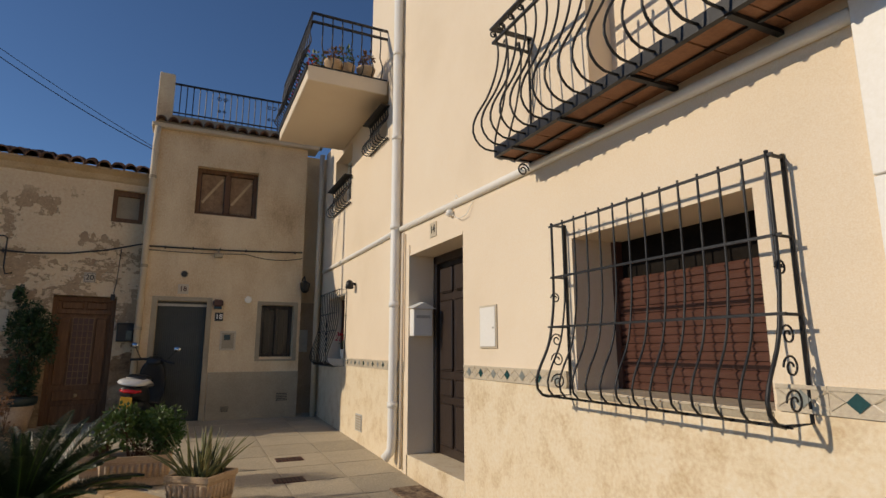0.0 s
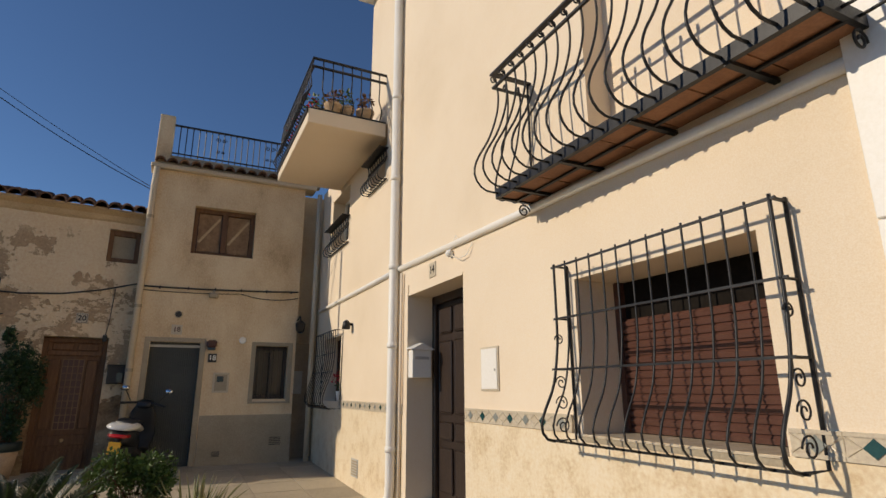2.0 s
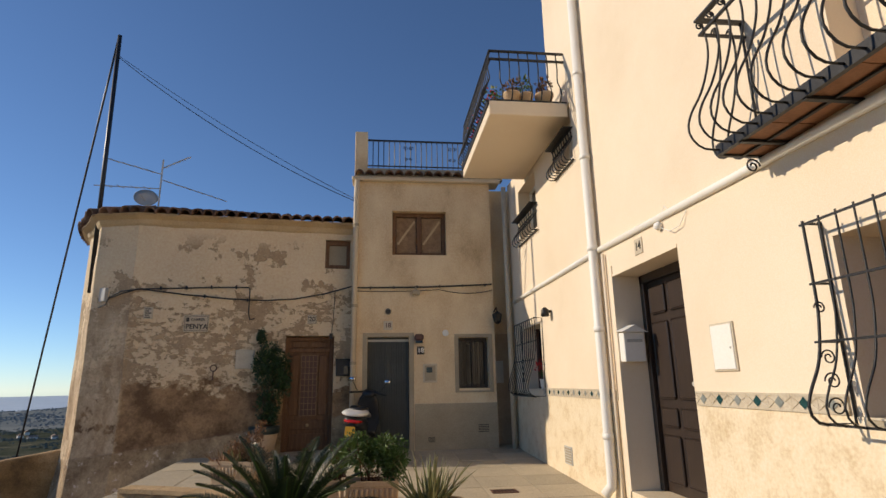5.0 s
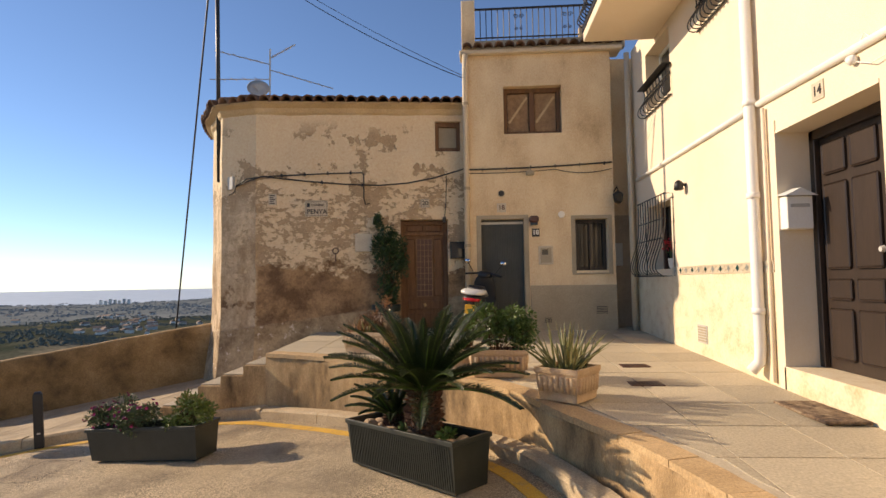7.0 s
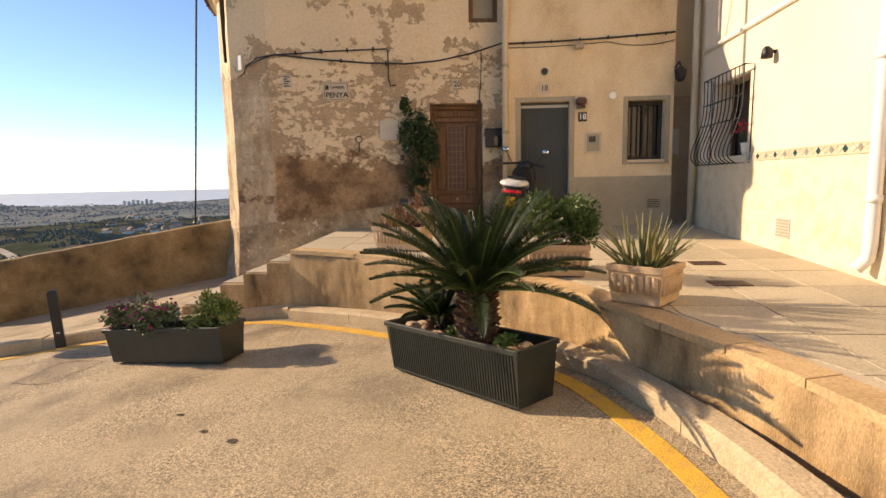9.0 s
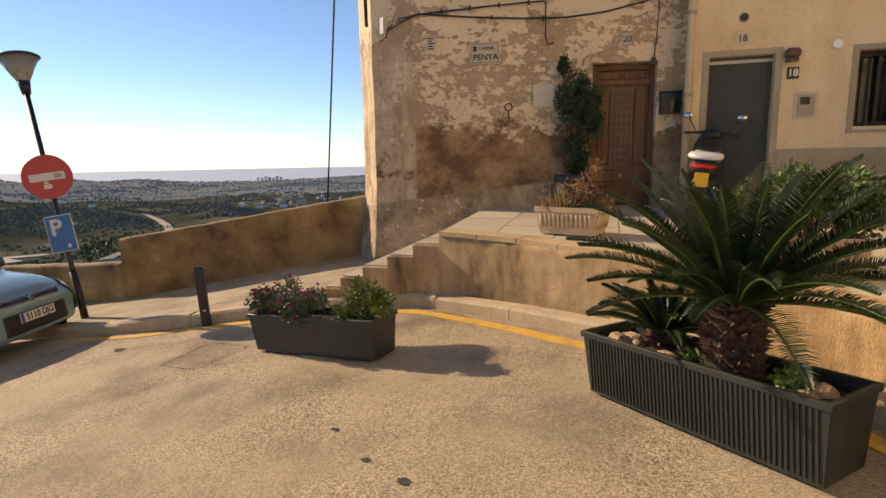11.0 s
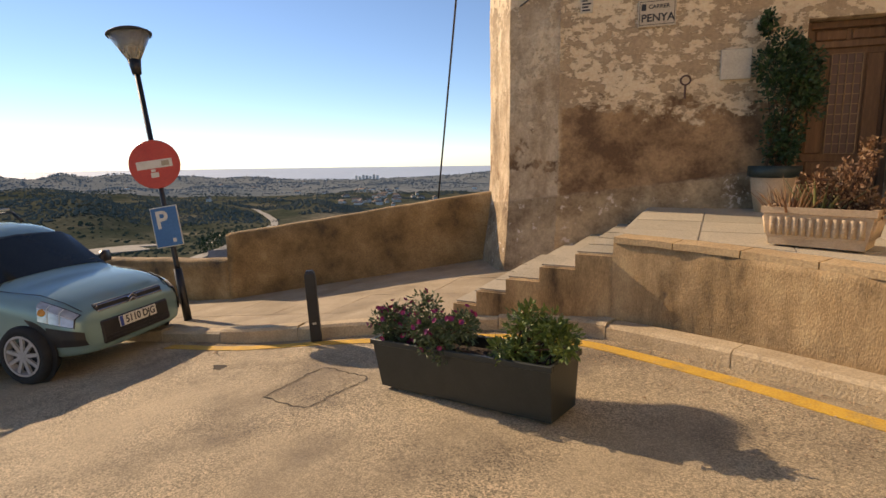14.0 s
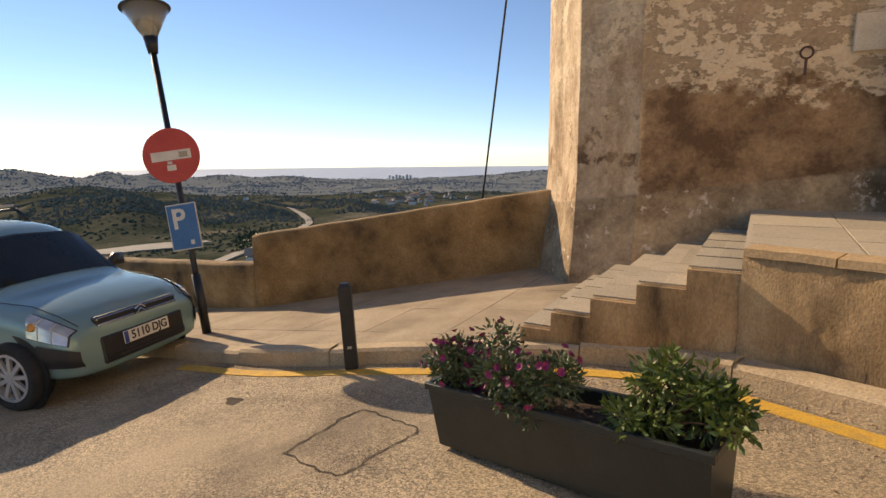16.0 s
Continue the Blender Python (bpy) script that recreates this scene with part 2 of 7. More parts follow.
    skirt = mix(ramp(tex(2.6, 9, 0.7, 4.0), 0.36, 0.62), (0.20, 0.125, 0.066), (0.50, 0.37, 0.225))
    skirt = mix(ramp(tex(7.0, 6, 0.7, 11.0), 0.60, 0.64), skirt, (0.66, 0.54, 0.42))
    col = mix(lower, col, skirt)
    col = mix(0.5, col, grain, "OVERLAY")
    ln.new(col, b.inputs["Base Color"])
    h = calc("ADD", calc("MULTIPLY", bare_mask, -0.35), calc("ADD", calc("MULTIPLY", damp, -0.2), calc("MULTIPLY", grain, 0.35)))
    h = calc("ADD", h, calc("MULTIPLY", flake, 0.6))
    h = calc("ADD", h, calc("MULTIPLY", lower, 0.5))
    h = calc("ADD", h, calc("MULTIPLY", calc("MULTIPLY", corner, tex(9, 6, 0.7, 5.0, (1, 1, 0.4))), 0.9))
    bp = n.new("ShaderNodeBump")
    bp.inputs["Strength"].default_value, bp.inputs["Distance"].default_value = 0.8, 0.03
    ln.new(h, bp.inputs["Height"])
    ln.new(bp.outputs[0], b.inputs["Normal"])
    MATS[name] = m
    return m


PEEL = peeling_render("peeling_render")
RENDER18 = material("smooth_old_render", [(0.44, 0.30, 0.17), (0.68, 0.51, 0.31), (0.78, 0.62, 0.40), (0.84, 0.69, 0.47)], 1.5, 12, 0.9, 0.4, 50, spread=0.46, stretch=(1, 1, 0.6), grain=0.5)
GREYBAND = material("grey_cement", [(0.33, 0.28, 0.195), (0.44, 0.37, 0.265)], 2, 7, 0.9, 0.25, 70)
WALLROCK = material("rough_ochre_wall", [(0.10, 0.065, 0.035), (0.30, 0.195, 0.095), (0.46, 0.305, 0.155), (0.58, 0.41, 0.22)], 2.6, 13, 0.95, 0.5, 110, spread=0.32, grain=0.6, stretch=(1, 1, 0.4))
PARAPET = material("brown_ochre_render", [(0.07, 0.05, 0.03), (0.22, 0.14, 0.062), (0.33, 0.215, 0.10), (0.46, 0.33, 0.18)], 1.5, 12, 0.95, 0.7, 45, spread=0.36, grain=0.55)
CAP = material("terracotta_coping", [(0.42, 0.28, 0.14), (0.60, 0.42, 0.23)], 3, 9, 0.85, 0.4, 60, spread=0.5, grain=0.6, vary=0.10)
KERB = material("kerb_concrete", [(0.38, 0.285, 0.175), (0.58, 0.455, 0.295)], 3, 10, 0.9, 0.5, 60, spread=0.5, grain=0.6)
TILE = material("stone_paving", [(0.40, 0.34, 0.25), (0.50, 0.43, 0.31)], 2.5, 9, 0.75, 0.25, 60, vary=0.12, spread=0.7, grain=0.6)
PAVE = material("worn_concrete_paving", [(0.22, 0.17, 0.112), (0.36, 0.285, 0.19), (0.46, 0.37, 0.26)], 1.6, 12, 0.9, 0.4, 80, vary=0.05, spread=0.5, grain=0.7)
JOINT = material("mortar_bed", [(0.42, 0.36, 0.27), (0.52, 0.45, 0.34)], 4, 5, 0.95, 0.3, 60)
ROAD = material("worn_asphalt", [(0.23, 0.175, 0.115), (0.48, 0.375, 0.24), (0.58, 0.46, 0.30)], 1.1, 13, 0.8, 1.0, 130, spread=0.42, grain=0.95, chips=110.0)
YELLOW = material("yellow_line_paint", [(0.42, 0.28, 0.10), (0.66, 0.38, 0.05), (0.72, 0.44, 0.07)], 6, 10, 0.8, 0.5, 90, spread=0.5, grain=0.7)
ROOFTILE = material("clay_roof_tile", [(0.06, 0.038, 0.028), (0.16, 0.09, 0.06), (0.30, 0.20, 0.14)], 5, 6, 0.9, 0.3, 50, vary=0.4, spread=0.7)
PLANTER = material("black_green_planter", [(0.018, 0.022, 0.018), (0.035, 0.04, 0.034)], 6, 5, 0.4, 0.05, 80)
SOIL = material("dark_soil", [(0.02, 0.012, 0.008), (0.07, 0.045, 0.03)], 12, 6, 1.0, 0.8, 60)
POT = material("pale_terracotta_pot", [(0.50, 0.34, 0.20), (0.62, 0.46, 0.30)], 6, 7, 0.9, 0.35, 60)
GLASS_DARK = material("dark_window_glass", [(0.01, 0.012, 0.013), (0.02, 0.022, 0.024)], 2, 3, 0.08, 0.0, 10)
LEAF = material("green_leaf", [(0.035, 0.075, 0.012), (0.10, 0.17, 0.03)], 9, 4, 0.5, 0.0, 50)
LEAF_DARK = material("dark_leaf", [(0.012, 0.035, 0.010), (0.035, 0.08, 0.02)], 9, 4, 0.4, 0.0, 50)
LEAF_LIGHT = material("light_green_leaf", [(0.075, 0.12, 0.02), (0.17, 0.22, 0.05)], 9, 4, 0.5, 0.0, 50)
GREYPLASTIC = material("grey_plastic", [(0.45, 0.44, 0.40), (0.52, 0.5, 0.46)], 5, 4, 0.5, 0.03, 60)
BLACK = material("black_plastic", [(0.01, 0.01, 0.011), (0.022, 0.022, 0.024)], 8, 4, 0.45, 0.05, 90)
PIPE = material("painted_pipe", [(0.55, 0.45, 0.31), (0.66, 0.56, 0.42)], 2, 6, 0.6, 0.1, 60)

# ---- setting: road, kerb, terrace ----
EDGE = resample([(-3.10, 9.085), (-2.35, 8.82), (-1.6, 8.42), (-1.05, 8.08), (-0.45, 7.55), (0.06, 6.89), (0.38, 6.2), (0.70, 5.56), (0.9, 4.96), (1.0, 4.4), (1.06, 3.5), (1.1, 2.0), (1.1, 0), (1.1, -4)], 0.2)
KLINE = resample([(-16, 9.2), (-11, 8.75), (-8.2, 8.5), (-7.2, 8.45), (-6.4, 8.48), (-5.3, 8.72), (-4.5, 8.98), (-3.8, 9.08), (-3.3, 9.0), (-2.8, 8.78), (-2.2, 8.45), (-1.6, 8.05), (-1.0, 7.62), (-0.4, 7.08), (0.03, 6.55), (0.3, 5.9), (0.5, 5.2), (0.62, 4.4), (0.7, 3.5), (0.75, 2.0), (0.75, 0), (0.75, -4)], 0.2)


def sheet(name, x0, x1, y0, y1, d, zf, mat):
    xs, ys = steps_between(x0, x1, d), steps_between(y0, y1, d)
    bm = bmesh.new()
    g = [[bm.verts.new((x, y, zf(x, y))) for y in ys] for x in xs]
    for i in range(len(xs) - 1):
        for j in range(len(ys) - 1):
            bm.faces.new((g[i][j], g[i + 1][j], g[i + 1][j + 1], g[i][j + 1]))
    return link(name, bm, mat, smooth=True)


def uneven(x, y):
    return z_road(x, y) + 0.012 * noise.noise(Vector((x * 0.9, y * 0.9, 0))) + 0.004 * noise.noise(Vector((x * 4, y * 4, 3)))


road = sheet("road", -16, 2.4, -8, 9.7, 0.15, uneven, ROAD)
tagged(road, "worn pale asphalt road surface with patches", "road", kind="structure")


def band(line_a, line_b, za, zb, thick, mat, name):
    """A strip between two plan lines, with a bottom thick below."""
    bm = bmesh.new()
    rows = [(bm.verts.new((*a, za(*a))), bm.verts.new((*b, zb(*b))), bm.verts.new((*b, zb(*b) - thick)), bm.verts.new((*a, za(*a) - thick))) for a, b in zip(line_a, line_b)]
    for r, s in zip(rows, rows[1:]):
        for k in range(4):
            bm.faces.new((r[k], r[(k + 1) % 4], s[(k + 1) % 4], s[k]))
    bm.faces.new(rows[0])
    bm.faces.new(rows[-1][::-1])
    return link(name, bm, mat)


# kerb stones, each about a metre long
kerb = tagged(new("kerb"), "worn concrete kerb stones along the road", "kerb", kind="structure")
KH = 0.13
for i in range(0, len(KLINE) - 5, 5):
    a, b = KLINE[i:i + 6], offset_line(KLINE, 0.16)[i:i + 6]
    gap = (a[1] - a[0]) * 0.02
    a = [a[0] + gap, *a[1:-1], a[-1] - gap]
    b = [b[0] + gap, *b[1:-1], b[-1] - gap]
    bm = bmesh.new()
    rows = []
    for p, q in zip(a, b):
        lift = KH + 0.012 * math.sin(i * 1.7)
        zp, zq = z_road(*p), z_road(*q)
        rows.append([bm.verts.new(v) for v in ((*p, zp - 0.1), (*p, zp + lift - 0.025), (*(p.lerp(q, 0.15)), zp + lift), (*q, zq + lift), (*q, zq - 0.1))])
    for r, s in zip(rows, rows[1:]):
        for k in range(5):
            bm.faces.new((r[k], r[(k + 1) % 5], s[(k + 1) % 5], s[k]))
    bm.faces.new(rows[0])
    bm.faces.new(rows[-1][::-1])
    part("kerb_stone", bm, KERB, kerb)

# yellow line on the road, a hand's width before the kerb
ya, yb = offset_line(KLINE, -0.12), offset_line(KLINE, -0.24)
k0 = min(range(len(KLINE)), key=lambda k: abs(KLINE[k].x + 7.6))
line_z = lambda x, y: uneven(x, y) + 0.007
line = band(ya[k0:], yb[k0:], line_z, line_z, 0.006, YELLOW, "yellow_line")
tagged(line, "worn yellow painted line along the kerb", "road marking", kind="structure")

# terrace: bed, retaining wall, coping
bm = bmesh.new()
top = [bm.verts.new((p.x, p.y, z_terr(p.y) - 0.003)) for p in EDGE] + [bm.verts.new((x, y, z_terr(y) - 0.003)) for x, y in ((2.7, -4), (2.7, 12.2), (-0.3, 12.2), (-3.10, 11.6))]
bm.faces.new(top)
terrace = tagged(link("terrace_floor", bm, JOINT), "mortar bed of the raised paved terrace", "floor", kind="structure")
bm = bmesh.new()
rows = []
fine_edge = resample(EDGE, 0.06)
fine_in = offset_line(fine_edge, 0.22)
nz = 14
for p, q in zip(fine_edge, fine_in):
    t = (p - q).normalized()
    col = []
    zt, zb = z_terr(p.y) - 0.035, z_road(p.x, p.y) - 0.1
    for k in range(nz + 1):
        z = zb + (zt - zb) * k / nz
        w = 0.022 * noise.noise(Vector((p.x * 3, p.y * 3, z * 3))) + 0.012 * noise.noise(Vector((p.x * 11, p.y * 11, z * 11)))
        col.append(bm.verts.new((p.x + t.x * w, p.y + t.y * w, z)))
    col.append(bm.verts.new((q.x, q.y, zt)))
    rows.append(col)
for r, s in zip(rows, rows[1:]):
    for k in range(nz + 1):
        bm.faces.new((r[k], s[k], s[k + 1], r[k + 1]))
tagged(link("retaining_wall", bm, WALLROCK, smooth=True), "rough ochre rendered retaining wall of the terrace", "wall", kind="structure")
coping = tagged(new("coping"), "orange worn coping along the terrace edge", "coping", kind="structure")
cope_out, cope_in = offset_line(fine_edge, -0.008), offset_line(fine_edge, 0.20)
for i in range(0, len(fine_edge) - 8, 8):
    a, b = cope_out[i:i + 9], cope_in[i:i + 9]
    a, b = [a[0].lerp(a[1], 0.08), *a[1:-1], a[-1].lerp(a[-2], 0.08)], [b[0].lerp(b[1], 0.08), *b[1:-1], b[-1].lerp(b[-2], 0.08)]
    lift = 0.012 + random.uniform(-0.003, 0.003)
    cope_z = lambda x, y: z_terr(y) + lift + 0.006 * noise.noise(Vector((x * 9, y * 9, 2)))
    piece = band(a, b, cope_z, cope_z, 0.05, CAP, "coping_piece")
    piece.parent = coping

# stairs beside the terrace
stairs = tagged(new("stairs"), "worn stone steps up to the terrace", "stairs", kind="structure")
SX = [-3.10, -3.41, -3.72, -4.03, -4.32, -4.56]
SZ = [0.735, 0.60, 0.465, 0.325, 0.185]
for k in range(5):
    y1 = 11.45 + 0.1 * k
    bm = bmesh.new()
    box(bm, SX[k + 1], SX[k] + 0.02, 9.12, y1, -0.4, SZ[k], bevel=0.02)
    part("step", bm, WALLROCK, stairs)
    for a, b in ((0.0, 0.155), (0.165, 0.31)):
        for y in steps_between(9.16, y1 - 0.02, 0.42)[:-1]:
            x0, x1 = max(SX[k + 1], SX[k + 1] + a - 0.01), min(SX[k] - 0.003, SX[k + 1] + b)
            part("tread_tile", boxes((x0, x1, y + 0.004, y + 0.41, SZ[k], SZ[k] + 0.012)), TILE, stairs)

# one rendered cheek closes the side of the flight
outline = [(SX[5], -0.4), (SX[5], SZ[4] - 0.006)]
for k in range(4, 0, -1):
    outline += [(SX[k], SZ[k] - 0.006), (SX[k], SZ[k - 1] - 0.006)]
outline += [(-3.02, SZ[0] - 0.006), (-3.02, -0.4)]
bm = bmesh.new()
front, back = [[bm.verts.new((x, y, z)) for x, z in outline] for y in (9.096, 9.122)]
bm.faces.new(front)
bm.faces.new(back[::-1])
for k in range(len(outline)):
    j = (k + 1) % len(outline)
    bm.faces.new((front[k], back[k], back[j], front[j]))
part("side_cheek", bm, WALLROCK, stairs, "stained ochre rendered side of the steps")

# sidewalk by the parapet
bm = bmesh.new()
kl = [p for p in offset_line(KLINE, 0.15) if p.x < -4.4]
xs = steps_between(-16, -4.3, 0.2)


def k_y(x):
    j = min(range(len(kl)), key=lambda i: abs(kl[i].x - x))
    return kl[j].y


prev = None
for x in xs:
    y1 = 12.6 if x > -5.2 else (12.6 - (-5.2 - x) * 0.67 if x > -8.7 else 10.25)
    col = [bm.verts.new((x, k_y(x) + (y1 - k_y(x)) * t / 8, z_road(x, k_y(x) + (y1 - k_y(x)) * t / 8) + 0.108)) for t in range(9)]
    if prev:
        for k in range(8):
            bm.faces.new((prev[k], col[k], col[k + 1], prev[k + 1]))
    prev = col
tagged(link("sidewalk", bm, PAVE, smooth=True), "pale concrete sidewalk below the parapet", "pavement", kind="structure")

# parapet: a high stretch beside the house, a low one beside the parked car
def parapet(name, a, b, za, zb, thick, label):
    bm = bmesh.new()
    a, b = Vector(a), Vector(b)
    n = round((b - a).length / 0.12)
    t = (b - a).normalized()
    out = Vector((-t.y, t.x)) * thick
    rows = []
    for i in range(n + 1):
        p = a.lerp(b, i / n)
        zt = za + (zb - za) * i / n + 0.012 * noise.noise(Vector((p.x * 2, p.y * 2, 7)))
        z0 = z_road(p.x, p.y) - 0.3
        col = []
        for k in range(9):
            z = z0 + (zt - 0.03 - z0) * k / 8
            w = 0.02 * noise.noise(Vector((p.x * 2.5, p.y * 2.5, z * 2.5)))
            col.append(bm.verts.new((p.x - out.x * w * 3, p.y - out.y * w * 3, z)))
        for f, dz in ((0.12, 0.0), (0.88, 0.0), (1.0, -0.03)):
            col.append(bm.verts.new((p.x + out.x * f, p.y + out.y * f, zt + dz)))
        col.append(bm.verts.new((p.x + out.x, p.y + out.y, z0 - 3)))
        rows.append(col)
    for r, s in zip(rows, rows[1:]):
        for k in range(len(r) - 1):
            bm.faces.new((r[k], s[k], s[k + 1], r[k + 1]))
    bm.faces.new(rows[0])
    bm.faces.new(rows[-1][::-1])
    return tagged(link(name, bm, PARAPET, smooth=True), label, "wall", kind="structure")


parapet("parapet_high", (-8.72, 10.12), (-5.2, 12.36), 0.50, 1.10, 0.25, "ochre rendered parapet wall sloping down beside the house")
parapet("parapet_low", (-16, 10.2), (-8.72, 10.14), -0.35, 0.12, 0.28, "low ochre rendered parapet wall behind the parked car")

# ---- house with number 14 (cream facade) ----
X14 = 2.455
YW0, YW1, ZW0, ZW1 = 2.95, 4.19, 1.85, 2.80
DY0, DY1, DZ1 = 5.71, 6.99, 3.12
house14 = thing("cream_house", "cream rendered three-storey townhouse with iron balconies", "house")
holes14 = [(YW0, YW1, ZW0, ZW1), (DY0, DY1, 1.018, DZ1), (9.72, 10.75, 1.95, 2.93), (9.55, 10.6, 4.42, 5.35), (7.83, 8.5, 4.85, 5.6), (2.75, 3.95, 3.62, 5.9)]
bm = pierced([-4, 8.62], [-0.5, 8.1], [h for h in holes14 if h[1] <= 8.62], lambda u, v: (X14, u, v), lambda u, v: (X14 + 0.42, u, v))
part("wall", bm, CREAM, house14)
bm = pierced([8.62, 11.38], [-0.5, 5.75], [h for h in holes14 if h[0] > 8.62], lambda u, v: (X14, u, v), lambda u, v: (X14 + 0.42, u, v))
part("wall", bm, CREAM, house14)
bm = boxes((X14 + 0.42, 9, -4, 8.62, -0.5, 8.1), (X14 + 0.42, 9, 8.62, 11.38, -0.5, 5.75))
part("rear_block", bm, CREAM, house14)
part("cornice", boxes((X14 - 0.25, 9.1, -4, 8.72, 8.1, 8.25), bevel=0.02), WHITE, house14)

# ---- house with number 18 ----
Y18 = 11.42
house18 = thing("ochre_house", "two-storey ochre rendered house with a roof terrace", "house")
holes18 = [(-0.19, 0.55, 0.5, 2.88), (0.24, 1.25, 4.38, 5.23), (1.43, 1.98, 1.97, 2.86)]
bm = pierced([-0.42, 2.10], [0.3, 5.85], holes18, lambda u, v: (u, Y18, v), lambda u, v: (u, Y18 + 0.35, v))
part("wall", bm, RENDER18, house18)
bm = boxes((-0.42, 2.10, Y18 + 0.35, 17, 0, 5.85), (2.10, 5.5, Y18 + 0.5, 17, 0, 5.85))
part("rear_block", bm, RENDER18, house18)

# ---- house with number 20 ----
house20 = thing("old_house", "old single-pitch house with peeling ochre render", "house")
LINE20 = resample([(-0.42, 11.74), (-1.5, 11.60), (-2.8, 11.43), (-4.05, 11.27), (-4.12, 11.265), (-4.2, 11.275), (-4.77, 11.36), (-4.82, 11.37), (-4.87, 11.43), (-5.18, 11.93), (-5.5, 12.4), (-5.9, 13.6), (-6.3, 16)], 0.07)
IN20 = offset_line(LINE20, -0.45)
RUN20 = [0.0]
for a, b in zip(LINE20, LINE20[1:]):
    RUN20.append(RUN20[-1] + (b - a).length)


def on20(line, u, v, flare):
    j = max(0, min(len(RUN20) - 2, int(u / RUN20[-1] * (len(RUN20) - 1))))
    t = (u - RUN20[j]) / (RUN20[j + 1] - RUN20[j])
    p = line[j].lerp(line[j + 1], t)
    n = (LINE20[j] - IN20[j]).normalized()
    f = 0.0
    if flare:
        f = 0.16 * max(0.0, (1.3 - v) / 1.3) ** 1.5 * min(1.0, max(0.0, (u - 1.5) / 2))
        f += 0.018 * noise.noise(Vector((p.x * 1.5, p.y * 1.5, v * 1.5))) + 0.006 * noise.noise(Vector((p.x * 7, p.y * 7, v * 7)))
    return (p.x + n.x * f, p.y + n.y * f, v)


holes20 = [(0.37, 1.22, 0.3, 2.93), (0.12, 0.58, 4.17, 4.72)]
bm = pierced(RUN20, steps_between(-0.5, 4.98, 0.12), holes20, lambda u, v: on20(LINE20, u, v, True), lambda u, v: on20(IN20, u, v, False))
part("wall", bm, PEEL, house20, smooth=False)


# ---- helpers for small building parts ----
def lettering(name, text, size, mat, parent, m, label=""):
    cu = bpy.data.curves.new(name, "FONT")
    cu.body, cu.size, cu.align_x, cu.align_y, cu.extrude = text, size, "CENTER", "CENTER", 0.001
    cu.offset = size * 0.022
    tmp = bpy.data.objects.new(name, cu)
    me = bpy.data.meshes.new_from_object(tmp)
    bpy.data.objects.remove(tmp)
    me.materials.clear()
    me.materials.append(mat)
    ob = new(name, me)
    ob.parent = parent
    ob.matrix_basis = m
    return tagged(ob, label)


FACE_W = pose(0, 0, 0, 90, 0, -90)
FACE_S = pose(0, 0, 0, 90, 0, 0)
PLATE_WHITE = material("glazed_white_tile", [(0.52, 0.44, 0.32), (0.62, 0.54, 0.41)], 6, 4, 0.35, 0.03, 60)
INK = material("dark_ink", [(0.02, 0.018, 0.016), (0.03, 0.026, 0.022)], 6, 3, 0.5, 0, 50)
SHADE = material("dull_black_shade", [(0.012, 0.010, 0.009), (0.022, 0.019, 0.016)], 6, 3, 1.0, 0.2, 50, spec=0.0)
TEAL = material("teal_glaze", [(0.012, 0.05, 0.052), (0.025, 0.08, 0.08)], 20, 3, 0.25, 0.02, 60)
GREYTILE = material("grey_glaze", [(0.20, 0.22, 0.20), (0.30, 0.31, 0.28)], 20, 3, 0.3, 0.02, 60)
BROWNTILE = material("brown_clay_soffit", [(0.20, 0.09, 0.045), (0.32, 0.16, 0.085)], 5, 5, 0.8, 0.2, 60, vary=0.15)
RED = material("red_petals", [(0.45, 0.01, 0.02), (0.65, 0.03, 0.04)], 20, 3, 0.6, 0, 60)
MAGENTA = material("magenta_petals", [(0.16, 0.008, 0.06), (0.32, 0.025, 0.13)], 20, 3, 0.6, 0, 60)
RUG = material("speckled_doormat", [(0.06, 0.04, 0.03), (0.20, 0.13, 0.08), (0.33, 0.25, 0.16)], 14, 3, 1.0, 0.5, 120, spread=0.3)
ROCK = material("garden_rock", [(0.34, 0.22, 0.13), (0.56, 0.42, 0.28)], 9, 6, 0.95, 0.5, 50, vary=0.25)


def bulged_bars(parent, y0, y1, n, profile, r, name="bar"):
    """Upright iron bars along y that follow a profile of (distance from the wall, height)."""
    pts = resample([Vector((d, z)) for d, z in profile], 0.05)
    bm = tube(bmesh.new(), [(-p.x, 0, p.y) for p in pts], r, 6)
    first = part(name, bm, IRON, parent, smooth=True)
    first.matrix_basis = pose(X14, y0, 0)
    for k in range(1, n):
        ob = new(name, first.data)
        ob.parent = parent
        ob.matrix_basis = pose(X14, y0 + (y1 - y0) * k / (n - 1), 0)


def scroll(bm, c, r, axis_u, axis_v, turns=1.5, rr=0.006, flip=1):
    pts = []
    for k in range(22):
        a = turns * 2 * math.pi * k / 21
        q = r * (1 - 0.75 * k / 21)
        pts.append(Vector(c) + q * math.cos(a) * Vector(axis_u) + flip * q * math.sin(a) * Vector(axis_v))
    tube(bm, pts, rr, 5)


